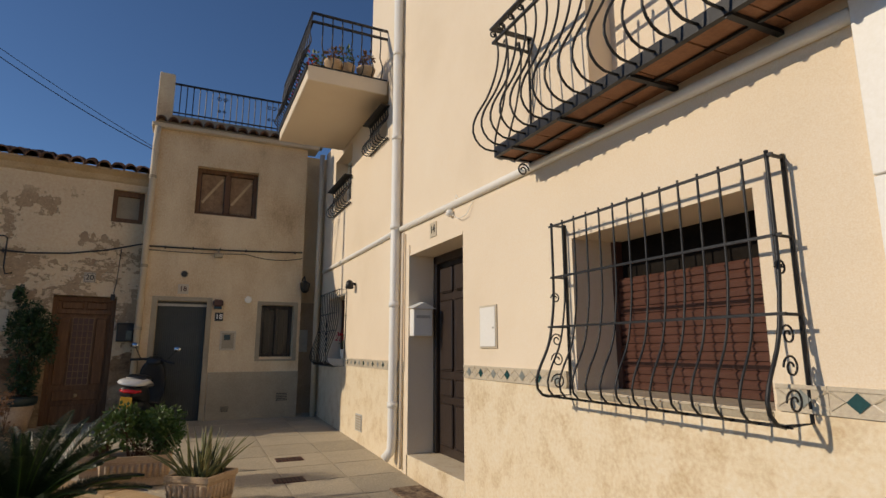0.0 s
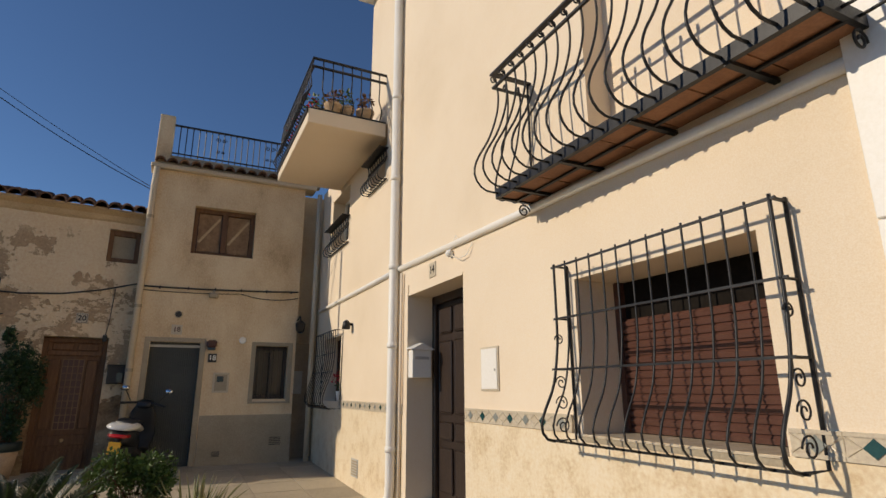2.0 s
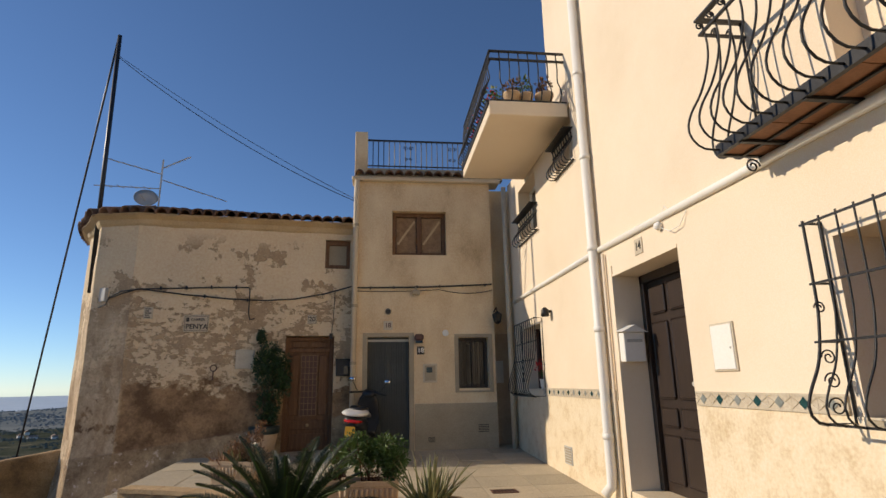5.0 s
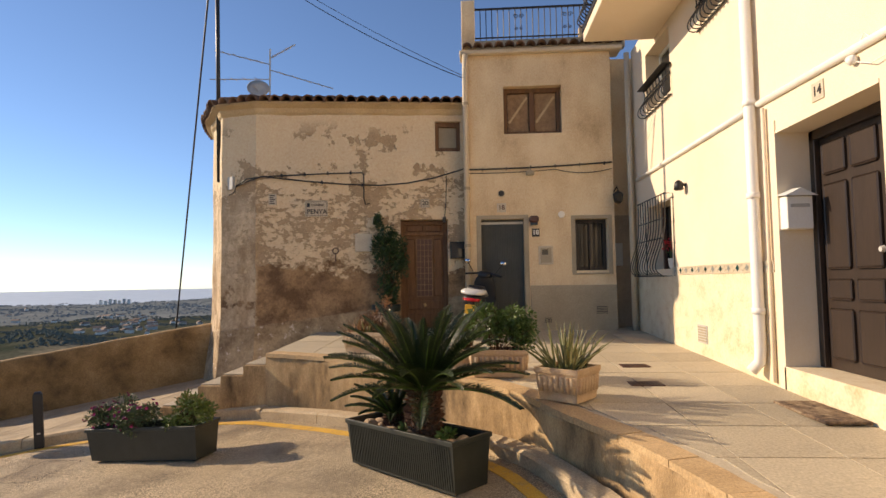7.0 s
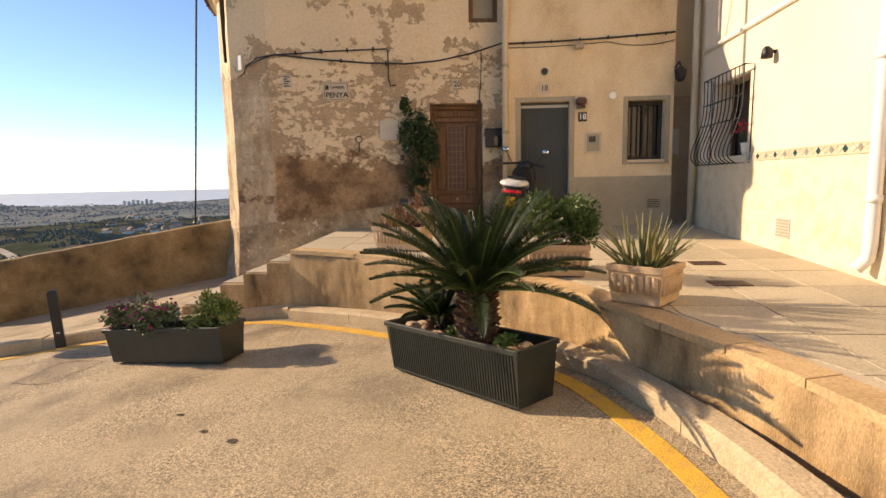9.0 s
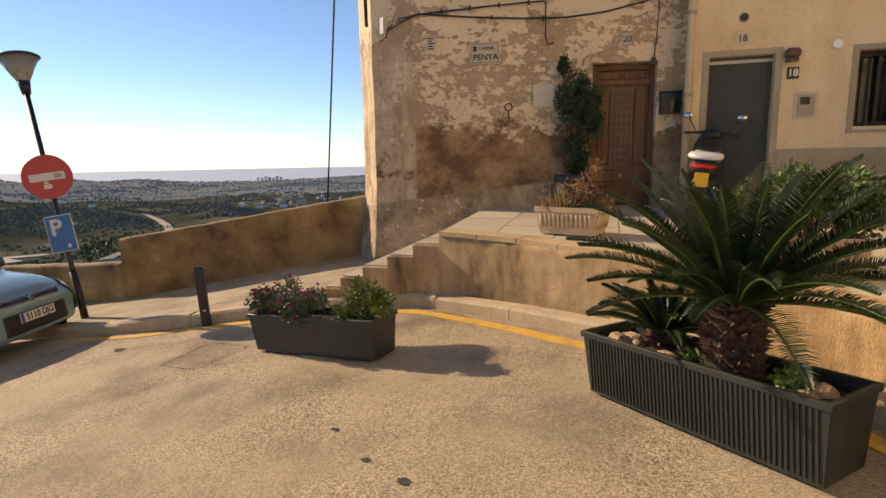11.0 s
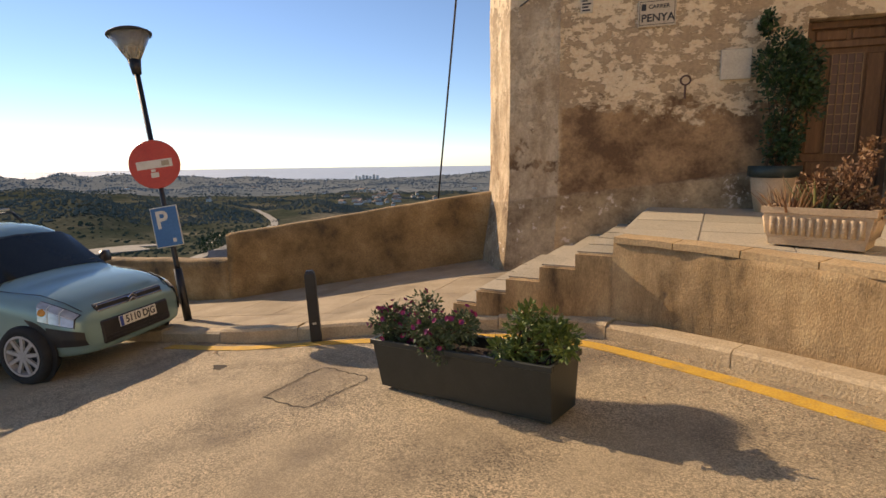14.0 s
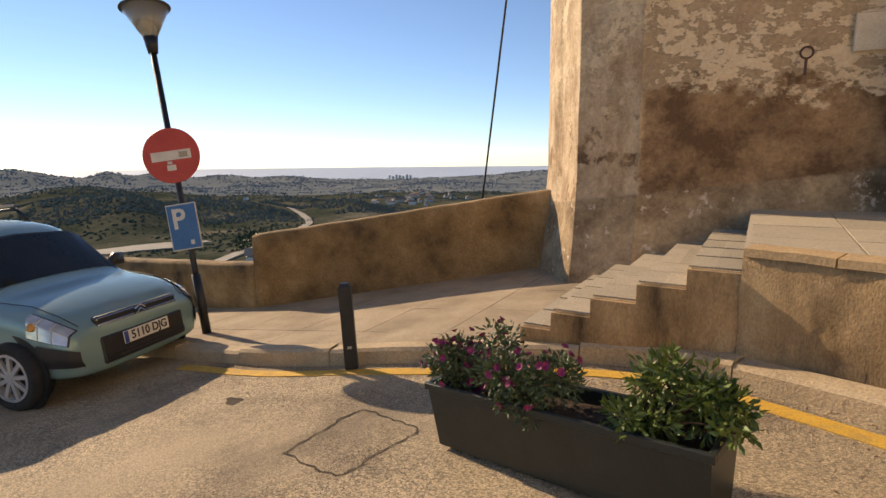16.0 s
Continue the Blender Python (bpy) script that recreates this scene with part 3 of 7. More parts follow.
# door 14: two leaves with panels, set back in its opening
XD = X14 + 0.33
door = part("door", boxes((XD, XD + 0.06, DY0, DY1, 1.027, DZ1 - 0.02)), DARKWOOD, house14, "dark brown panelled wooden front door")
part("door_frame", boxes((XD - 0.05, XD, DY0, DY0 + 0.06, 1.027, DZ1), (XD - 0.05, XD, DY1 - 0.07, DY1, 1.027, DZ1), (XD - 0.05, XD, DY0, DY1, DZ1 - 0.09, DZ1), bevel=0.006), DARKWOOD, house14)
for y0, y1 in ((DY0 + 0.1, DY0 + 0.42), (DY0 + 0.5, DY0 + 0.8), (DY0 + 0.86, DY1 - 0.12)):
    for z0, z1 in ((1.12, 1.55), (1.62, 1.80), (1.88, 2.62), (2.70, 2.98)):
        part("door_panel", boxes((XD - 0.022, XD, y0, y1, z0, z1), bevel=0.02), DARKWOOD, door)
part("door_knob", turned(bmesh.new(), [(0.012, 0), (0.028, 0.02), (0.02, 0.045)], 10, (0, 0, 0)), GREYPLASTIC, door, "metal door knob").matrix_basis = pose(XD - 0.02, DY0 + 0.46, 2.02, 0, -90, 0)
part("threshold", boxes((X14 - 0.012, XD, DY0 - 0.03, DY1 + 0.03, 0.7, 1.026), bevel=0.006), CREAM_STONE, house14, "cream stone door step")
part("door_surround", boxes((X14 - 0.012, X14, DY1, DY1 + 0.1, 0.7, DZ1 + 0.12), (X14 - 0.006, X14, DY0, DY1, DZ1, DZ1 + 0.03)), CREAM, house14)
# plinth and tile band
for a, b in ((-4, 2.15), (2.47, DY0 - 0.03), (DY1 + 0.1, 11.36)):
    part("plinth", boxes((X14 - 0.010, X14, a, b, 0.4, 1.862)), CREAM_STONE, house14, "marbled cream plinth")
tile_mesh = diamond_a = diamond_b = None
for a, b in ((-1.0, 2.14), (2.48, 2.93), (4.2, DY0 - 0.03), (DY1 + 0.1, 9.7)):
    y = b - 0.2
    k = 0
    while y > a - 0.05:
        if tile_mesh is None:
            bm = boxes((-0.014, 0, 0.001, 0.199, 0.0, 0.105), (-0.019, -0.014, 0.001, 0.199, 0.0, 0.016), (-0.019, -0.014, 0.001, 0.199, 0.089, 0.105))
            for s in (-1, 1):
                tube(bm, [(-0.014, 0.1 + s * 0.1, 0.018), (-0.014, 0.1 + s * 0.045, 0.052), (-0.014, 0.1 + s * 0.1, 0.088)], 0.006, 4)
            first = part("band_tile", bm, PLATE_WHITE, house14)
            tile_mesh = first.data
            for key, mt in ((0, TEAL), (1, GREYTILE)):
                bm = bmesh.new()
                bm.faces.new([bm.verts.new(v) for v in ((-0.018, 0.06, 0.052), (-0.018, 0.1, 0.016), (-0.018, 0.14, 0.052), (-0.018, 0.1, 0.088))])
                tmp = link("diamond", bm, mt)
                if key:
                    diamond_b = tmp.data
                else:
                    diamond_a = tmp.data
                bpy.data.objects.remove(tmp)
            t = first
        else:
            t = new("band_tile", tile_mesh)
            t.parent = house14
        t.matrix_basis = pose(X14, y, 1.866)
        dm = new("diamond", diamond_a if k % 2 else diamond_b)
        dm.parent = t
        y -= 0.2
        k += 1
part("pilaster", boxes((X14 - 0.05, X14, 2.15, 2.47, 0.4, 2.70), (X14 - 0.05, X14, 2.15, 2.47, 2.706, 8.1), bevel=0.004), WHITE, house14, "white pilaster")
# horizontal conduit and downpipes
for a, b, za, zb in ((2.47, 7.24, 3.34, 3.47), (7.36, 11.2, 3.47, 3.47)):
    part("moulding", tube(bmesh.new(), [(X14 - 0.016, a, za), (X14 - 0.016, b, zb)], 0.032, 10), WHITE, house14, "", True)
bm = tube(bmesh.new(), [(X14 - 0.07, 7.3, 8.1), (X14 - 0.07, 7.3, 1.15), (X14 - 0.07, 7.32, 1.02), (X14 - 0.13, 7.36, 0.93)], 0.052, 12)
for z in (1.5, 2.6, 3.5, 4.6, 5.7):
    tube(bm, [(X14 - 0.07, 7.3, z - 0.03), (X14 - 0.07, 7.3, z + 0.03)], 0.060, 12)
part("downpipe", bm, WHITE, house14, "white downpipe", smooth=True)
part("thin_pipe", tube(bmesh.new(), [(X14 - 0.03, 7.14, 3.40), (X14 - 0.03, 7.14, 0.86)], 0.018, 8), CREAM, house14, smooth=True)
part("corner_pipe", tube(bmesh.new(), [(X14 - 0.10, 11.30, 5.7), (X14 - 0.10, 11.30, 0.95)], 0.045, 10), PIPE, house14, "ochre painted downpipe", smooth=True)
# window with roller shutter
# black sheet stands for the shade in the gap above and behind the shutter
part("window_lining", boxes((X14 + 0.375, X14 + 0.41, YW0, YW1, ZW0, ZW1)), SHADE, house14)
n = 15
for k in range(n):
    z0 = ZW0 + 0.015 + k * 0.046
    part("shutter_slat", tube(bmesh.new(), [(0, YW0 + 0.03, 0), (0, YW1 - 0.03, 0)], 0.026, 6), SHUTTER, house14).matrix_basis = pose(X14 + 0.355, 0, z0 + 0.02)
for a in (YW0, YW1 - 0.04):
    part("shutter_rail", boxes((X14 + 0.32, X14 + 0.375, a, a + 0.04, ZW0 + 0.012, ZW1)), SHUTTER, house14)
part("sill", boxes((X14 - 0.014, X14 + 0.37, YW0, YW1, ZW0 - 0.03, ZW0 + 0.002)), GREYBAND, house14)
for k in range(10):
    a = YW0 + 0.003 + k * 0.1235
    part("sill_tile", boxes((X14 - 0.02, X14 + 0.37, a, a + 0.119, ZW0 + 0.0, ZW0 + 0.010), bevel=0.002), PLATE_WHITE, house14)
# window grille
gr = tagged(new("window_grille"), "black wrought-iron bellied window grille", "window grille")
PROF = [(0.11, 2.90), (0.11, 2.50), (0.12, 2.34), (0.16, 2.14), (0.235, 1.99), (0.26, 1.91), (0.235, 1.845), (0.17, 1.825)]
GY0, GY1 = 2.80, 4.25
bulged_bars(gr, GY0, GY1, 14, PROF, 0.0062)
for d, z in ((0.11, 2.88), (0.11, 2.55), (0.14, 2.24), (0.17, 1.827)):
    part("rail", boxes((X14 - d - 0.006, X14 - d + 0.006, GY0 - 0.025, GY1 + 0.025, z - 0.006, z + 0.006)), IRON, gr)
for y in (GY0, GY1):
    part("bracket", boxes((X14 - 0.11, X14, y - 0.006, y + 0.006, 2.879, 2.891)), IRON, gr)
for y in (GY0, GY1):
    bm = bmesh.new()
    pts = resample([Vector((d, z)) for d, z in PROF], 0.05)
    tube(bm, [(X14 - p.x, y, p.y) for p in pts], 0.009, 6)
    tube(bm, [(X14 - 0.01, y, 2.9), (X14 - 0.01, y, 1.83), (X14 - 0.17, y, 1.827)], 0.009, 6)
    for z in (2.55, 2.24):
        tube(bm, [(X14, y, z), (X14 - 0.12, y, z)], 0.007, 5)
    for z, q in ((2.16, 0.05), (2.04, 0.055), (1.91, 0.06), (2.42, 0.04)):
        scroll(bm, (X14 - 0.10, y, z), q * 0.85, (-1, 0, 0), (0, 0, 1), 1.5, 0.0045)
    part("side_frame", bm, IRON, gr, smooth=True)

# balcony over the window
bal = tagged(new("balcony"), "wrought-iron balcony with a tiled brown soffit", "balcony")
BX, BY0, BY1, BZ = 2.13, 2.38, 4.57, 3.43
part("slab", boxes((BX + 0.02, X14, BY0, BY1, BZ + 0.012, BZ + 0.07)), BROWNTILE, bal)
y = BY0 + 0.02
while y < BY1 - 0.05:
    for x0, x1 in ((BX + 0.02, BX + 0.165), (BX + 0.17, X14 - 0.01)):
        part("soffit_tile", boxes((x0, x1, y, min(y + 0.28, BY1), BZ + 0.002 + 0.004 * random.random(), BZ + 0.03)), BROWNTILE, bal)
    y += 0.29
part("frame", boxes((BX - 0.01, BX + 0.02, BY0, BY1, BZ - 0.01, BZ + 0.06), (BX, X14, BY1 - 0.01, BY1 + 0.015, BZ - 0.01, BZ + 0.05), (BX, X14, BY0 - 0.015, BY0 + 0.01, BZ - 0.01, BZ + 0.05)), IRON, bal)
for y in (2.75, 3.3, 3.85, 4.35):
    part("bearer", boxes((BX, X14, y - 0.015, y + 0.015, BZ - 0.02, BZ)), IRON, bal)
part("rail_beam", boxes((BX + 0.155, BX + 0.175, BY0, BY1, BZ - 0.012, BZ + 0.0)), IRON, bal)
BPROF = [(0.0, 0.92), (-0.02, 0.78), (0.0, 0.62), (0.07, 0.42), (0.17, 0.24), (0.19, 0.12), (0.12, 0.03), (0.0, 0.02)]
pts = resample([Vector(p) for p in BPROF], 0.05)
belly = tube(bmesh.new(), [(-p.x, 0, p.y) for p in pts], 0.0075, 6)
scroll(belly, (-0.02, 0, 0.90), 0.028, (1, 0, 0), (0, 0, 1), 1.3, 0.006)
first = part("baluster", belly, IRON, bal, smooth=True)
first.matrix_basis = pose(BX, BY0 + 0.03, BZ)
nb = 19
for k in range(1, nb):
    ob = new("baluster", first.data)
    ob.parent = bal
    ob.matrix_basis = pose(BX, BY0 + 0.03 + (BY1 - BY0 - 0.06) * k / (nb - 1), BZ)
for y, turn in ((BY1, -90), (BY0, 90)):
    for k in range(1, 3):
        ob = new("baluster", first.data)
        ob.parent = bal
        ob.matrix_basis = pose(BX + 0.11 * k, y, BZ, 0, 0, turn)
for z, w in ((0.97, 0.02), (0.86, 0.01)):
    part("handrail", boxes((BX - w, BX + w, BY0 - w, BY1 + w, BZ + z - 0.008, BZ + z + 0.008), (BX + w, X14, BY1 - w, BY1 + w, BZ + z - 0.008, BZ + z + 0.008), (BX + w, X14, BY0 - w, BY0 + w, BZ + z - 0.008, BZ + z + 0.008)), IRON, bal)
for y in (BY1, BY0):
    bm = tube(bmesh.new(), [(X14 - 0.02, y, BZ + 0.97), (X14 - 0.02, y, BZ)], 0.01, 6)
    scroll(bm, (X14 - 0.1, y, BZ - 0.07), 0.05, (1, 0, 0), (0, 0, 1))
    part("post", bm, IRON, bal, smooth=True)
part("balcony_door", boxes((X14 + 0.2, X14 + 0.26, 2.75, 3.95, 3.62, 5.9)), CREAM, house14)

# upper windows and their bellied guards; ground window with grille
for a, b, z0, z1 in ((9.55, 10.6, 4.42, 5.35), (7.83, 8.5, 4.85, 5.6)):
    w = part("window", boxes((X14 + 0.24, X14 + 0.28, a, b, z0, z1)), GLASS_DARK, house14)
    part("window_frame", boxes((X14 + 0.21, X14 + 0.25, a, a + 0.05, z0, z1), (X14 + 0.21, X14 + 0.25, b - 0.05, b, z0, z1), (X14 + 0.21, X14 + 0.25, (a + b) / 2 - 0.03, (a + b) / 2 + 0.03, z0, z1), (X14 + 0.21, X14 + 0.25, a, b, z1 - 0.05, z1)), WHITE, w)
    gd = tagged(new("window_guard"), "small black iron bellied window guard", "window guard", "upper window guards")
    bulged_bars(gd, a - 0.03, b + 0.03, 9, [(0.03, z0 + 0.36), (0.02, z0 + 0.22), (0.10, z0 + 0.10), (0.14, z0), (0.10, z0 - 0.07), (0.02, z0 - 0.06)], 0.008)
    part("rail", boxes((X14 - 0.04, X14 - 0.02, a - 0.05, b + 0.05, z0 + 0.35, z0 + 0.37), (X14 - 0.03, X14 - 0.01, a - 0.05, b + 0.05, z0 + 0.24, z0 + 0.255), (X14 - 0.03, X14 - 0.01, a - 0.05, b + 0.05, z0 - 0.07, z0 - 0.055)), IRON, gd)
    part("handrail", boxes((X14 - 0.13, X14, a - 0.06, b + 0.06, z0 + 0.37, z0 + 0.382)), IRON, gd)
w = part("window", boxes((X14 + 0.26, X14 + 0.3, 9.72, 10.75, 1.95, 2.93)), GLASS_DARK, house14)
part("window_frame", boxes((X14 + 0.22, X14 + 0.26, 9.72, 9.78, 1.95, 2.93), (X14 + 0.22, X14 + 0.26, 10.69, 10.75, 1.95, 2.93), (X14 + 0.22, X14 + 0.26, 10.2, 10.27, 1.95, 2.93)), SHUTTER, w)
gd = tagged(new("window_grille"), "narrow black iron bellied window grille", "window grille")
bulged_bars(gd, 9.62, 10.85, 11, [(0.12, 3.01), (0.12, 2.6), (0.16, 2.35), (0.26, 2.05), (0.26, 1.92), (0.16, 1.84)], 0.007)
for d, z in ((0.12, 3.0), (0.12, 2.66), (0.15, 2.38), (0.2, 1.85)):
    part("rail", boxes((X14 - d - 0.007, X14 - d + 0.007, 9.6, 10.87, z - 0.007, z + 0.007)), IRON, gd)
for y in (9.62, 10.85):
    part("side_frame", tube(bmesh.new(), [(X14 - 0.12, y, 3.0), (X14, y, 3.0), (X14 - 0.01, y, 1.85), (X14 - 0.2, y, 1.85)], 0.008, 5), IRON, gd)
pot = tagged(new("flower_pot"), "white pot with red flowers on the window sill", "flower pot")
part("pot", turned(bmesh.new(), [(0.05, 1.955), (0.065, 2.0), (0.075, 2.09), (0.08, 2.1)], 12, (X14 + 0.06, 9.86, 0)), WHITE, pot, smooth=True)


def leaf_mesh(name, spots, size, mat, parent, label="", long=2.0, droop=0.0, seed=1):
    """Leaves as small folded blades: spots are (place, outward direction)."""
    rnd = random.Random(seed)
    vs, fs = [], []
    for p, d in spots:
        d = (Vector(d) + Vector((rnd.uniform(-1, 1), rnd.uniform(-1, 1), rnd.uniform(-0.7, 1))) * 0.7).normalized()
        d.z -= droop
        side = d.cross(Vector((rnd.uniform(-1, 1), rnd.uniform(-1, 1), rnd.uniform(-1, 1)))).normalized()
        nrm = d.cross(side)
        s = size * rnd.uniform(0.6, 1.35)
        p = Vector(p)
        i = len(vs)
        vs += [p, p + d * s * 0.55 * long / 2 + side * s * 0.3 + nrm * s * 0.12, p + d * s * long / 2, p + d * s * 0.55 * long / 2 - side * s * 0.3 + nrm * s * 0.12]
        fs += [(i, i + 1, i + 2), (i, i + 2, i + 3)]
    me = bpy.data.meshes.new(name)
    me.from_pydata(vs, [], fs)
    me.materials.append(mat)
    ob = new(name, me)
    ob.parent = parent
    return tagged(ob, label)


def crown(c, r, n, seed, squash=(1, 1, 1), shell=0.55, lumps=6):
    """Spots on an uneven crown of several lumps."""
    rnd = random.Random(seed)
    c = Vector(c)
    cs = [(c, r * 0.75)] + [(c + Vector((rnd.gauss(0, 1) * squash[0], rnd.gauss(0, 1) * squash[1], rnd.gauss(0, 1) * squash[2])).normalized() * r * 0.55 * Vector((1, 1, 1)).length / 1.73, r * rnd.uniform(0.35, 0.6)) for _ in range(lumps)]
    out = []
    for _ in range(n):
        q, rr = rnd.choice(cs)
        d = Vector((rnd.gauss(0, 1), rnd.gauss(0, 1), rnd.gauss(0, 1))).normalized()
        s = rr * (shell + (1 - shell) * rnd.random())
        out.append((q + Vector((d.x * s * squash[0], d.y * s * squash[1], d.z * s * squash[2])), d))
    return out


leaf_mesh("foliage", crown((X14 + 0.05, 9.86, 2.2), 0.11, 60, 4), 0.04, LEAF, pot)
leaf_mesh("blossom", crown((X14 + 0.03, 9.86, 2.27), 0.12, 60, 5), 0.045, RED, pot, "red blossoms", 1.4)

# small fixtures on the cream wall
mb = tagged(new("meter_box"), "white flush meter box on the cream wall", "meter box")
part("frame", boxes((X14 - 0.012, X14, 5.13, 5.40, 2.11, 2.45), bevel=0.003), PLATE_WHITE, mb)
part("door", boxes((X14 - 0.018, X14 - 0.012, 5.145, 5.385, 2.125, 2.435), bevel=0.002), WHITE, mb)
part("lock", turned(bmesh.new(), [(0.008, 0), (0.008, 0.006)], 8), GREYPLASTIC, mb).matrix_basis = pose(X14 - 0.018, 5.17, 2.27, 0, -90, 0)
npl = tagged(new("house_number"), "small tile with the house number 14", "house number")
part("tile", boxes((X14 - 0.01, X14, 6.28, 6.43, 3.215, 3.365), bevel=0.002), PLATE_WHITE, npl)
lettering("digits", "14", 0.11, INK, npl, Matrix.Translation((X14 - 0.012, 6.355, 3.29)) @ FACE_W)
al = tagged(new("alarm_sensor"), "small white sensor with loose wires", "sensor")
part("body", turned(bmesh.new(), [(0.03, 0), (0.04, 0.03), (0.025, 0.06)], 10), WHITE, al, smooth=True).matrix_basis = pose(X14, 5.92, 3.36, 0, -90, 0)
bm = tube(bmesh.new(), [(X14 - 0.02, 5.9, 3.4), (X14 - 0.03, 5.78, 3.5), (X14 - 0.02, 5.72, 3.42)], 0.004, 5)
tube(bm, [(X14 - 0.02, 5.9, 3.34), (X14 - 0.04, 5.72, 3.26), (X14 - 0.03, 5.58, 3.27), (X14 - 0.01, 5.5, 3.37)], 0.004, 5)
part("wire", bm, WHITE, al)
wl = tagged(new("wall_lamp"), "small black conical wall lamp", "wall lamp")
part("bracket", tube(bmesh.new(), [(X14, 9.15, 3.03), (X14 - 0.05, 9.15, 3.04)], 0.02, 8), IRON, wl)
part("shade", turned(bmesh.new(), [(0.02, 0.08), (0.05, 0.05), (0.062, -0.04), (0.045, -0.05)], 12, (X14 - 0.09, 9.15, 3.01)), IRON, wl, smooth=True)
vg = tagged(new("wall_vent"), "grey metal vent cover low on the wall", "vent")
part("plate", boxes((X14 - 0.02, X14 - 0.01, 8.62, 8.90, 1.03, 1.25), bevel=0.002), GREYPLASTIC, vg)
for k in range(6):
    part("slat", boxes((X14 - 0.026, X14 - 0.02, 8.64, 8.88, 1.05 + k * 0.032, 1.07 + k * 0.032)), GREYBAND, vg)
ml = tagged(new("mailbox"), "white metal mailbox beside the dark door", "mailbox")
part("body", boxes((X14 + 0.0, X14 + 0.22, DY1 - 0.12, DY1 - 0.005, 2.24, 2.53), bevel=0.006), WHITE, ml)
bm = bmesh.new()
q = [bm.verts.new(v) for v in ((X14 - 0.03, DY1 - 0.15, 2.53), (X14 + 0.25, DY1 - 0.15, 2.53), (X14 + 0.25, DY1, 2.55), (X14 - 0.03, DY1, 2.55), (X14 + 0.11, DY1 - 0.15, 2.60), (X14 + 0.11, DY1, 2.61))]
for f in ((0, 4, 1), (3, 2, 5), (0, 3, 5, 4), (4, 5, 2, 1), (0, 1, 2, 3)):
    bm.faces.new([q[i] for i in f])
part("lid", bm, WHITE, ml)
part("flap", boxes((X14 + 0.03, X14 + 0.19, DY1 - 0.126, DY1 - 0.12, 2.43, 2.46)), GREYPLASTIC, ml)
mat_ = tagged(link("doormat", boxes((2.1, 2.42, 5.9, 6.56, z_terr(6.2) + 0.008, z_terr(6.2) + 0.03), bevel=0.006), RUG), "speckled brown doormat on the terrace", "doormat")

# projecting roof terrace of the lower block
tb = tagged(new("terrace_balcony"), "cream projecting balcony slab with black railing and pots", "balcony")
TX, TY0, TY1, TZ0, TZ1 = 1.40, 7.88, 10.15, 5.42, 5.62
part("slab", boxes((TX, X14 - 0.002, TY0, TY1, TZ0, TZ1), bevel=0.01), CREAM, tb)
part("edge_strip", boxes((TX - 0.02, TX, TY0, TY1, TZ1 - 0.06, TZ1 + 0.02)), IRON, tb)
pts = resample([Vector(p) for p in [(0.0, 0.745), (0.03, 0.50), (0.01, 0.33), (0.10, 0.18), (0.13, 0.08), (0.05, 0.0)]], 0.06)
first = part("baluster", tube(bmesh.new(), [(-p.x, 0, p.y) for p in pts], 0.009, 5), IRON, tb, smooth=True)
first.matrix_basis = pose(TX + 0.04, TY0 + 0.04, TZ1)
for k in range(1, 24):
    ob = new("baluster", first.data)
    ob.parent, ob.matrix_basis = tb, pose(TX + 0.04, TY0 + 0.04 + (TY1 - TY0 - 0.08) * k / 23, TZ1)
for k in range(1, 8):
    ob = new("baluster", first.data)
    ob.parent, ob.matrix_basis = tb, pose(TX + 0.04 + k * 0.13, TY0 + 0.04, TZ1, 0, 0, 90)
for z in (0.75, 0.63, 0.02):
    part("rail", boxes((TX + 0.025, TX + 0.055, TY0 + 0.025, TY1, TZ1 + z - 0.012, TZ1 + z + 0.012), (TX + 0.055, X14, TY0 + 0.025, TY0 + 0.055, TZ1 + z - 0.012, TZ1 + z + 0.012)), IRON, tb)
for k, (x, y, s) in enumerate(((1.75, 8.05, 0.11), (1.95, 8.07, 0.10), (2.2, 8.05, 0.12), (1.58, 8.3, 0.10), (1.58, 8.9, 0.10), (1.58, 9.5, 0.10))):
    fp = tagged(new("flower_pot"), "terracotta pot with a small plant on the balcony", "flower pot", "balcony pots")
    part("pot", turned(bmesh.new(), [(s * 0.7, 0), (s, 0.16), (s * 1.08, 0.17), (s * 1.08, 0.2)], 12, (x, y, TZ1 + 0.001)), POT, fp, smooth=True)
    leaf_mesh("foliage", crown((x, y, TZ1 + 0.3), 0.15, 90, k + 20), 0.06, LEAF if k % 2 else WOOD, fp)
    if k > 2:
        leaf_mesh("blossom", crown((x - 0.1, y, TZ1 + 0.32), 0.12, 25, k + 40), 0.05, RED, fp, "red blossoms")

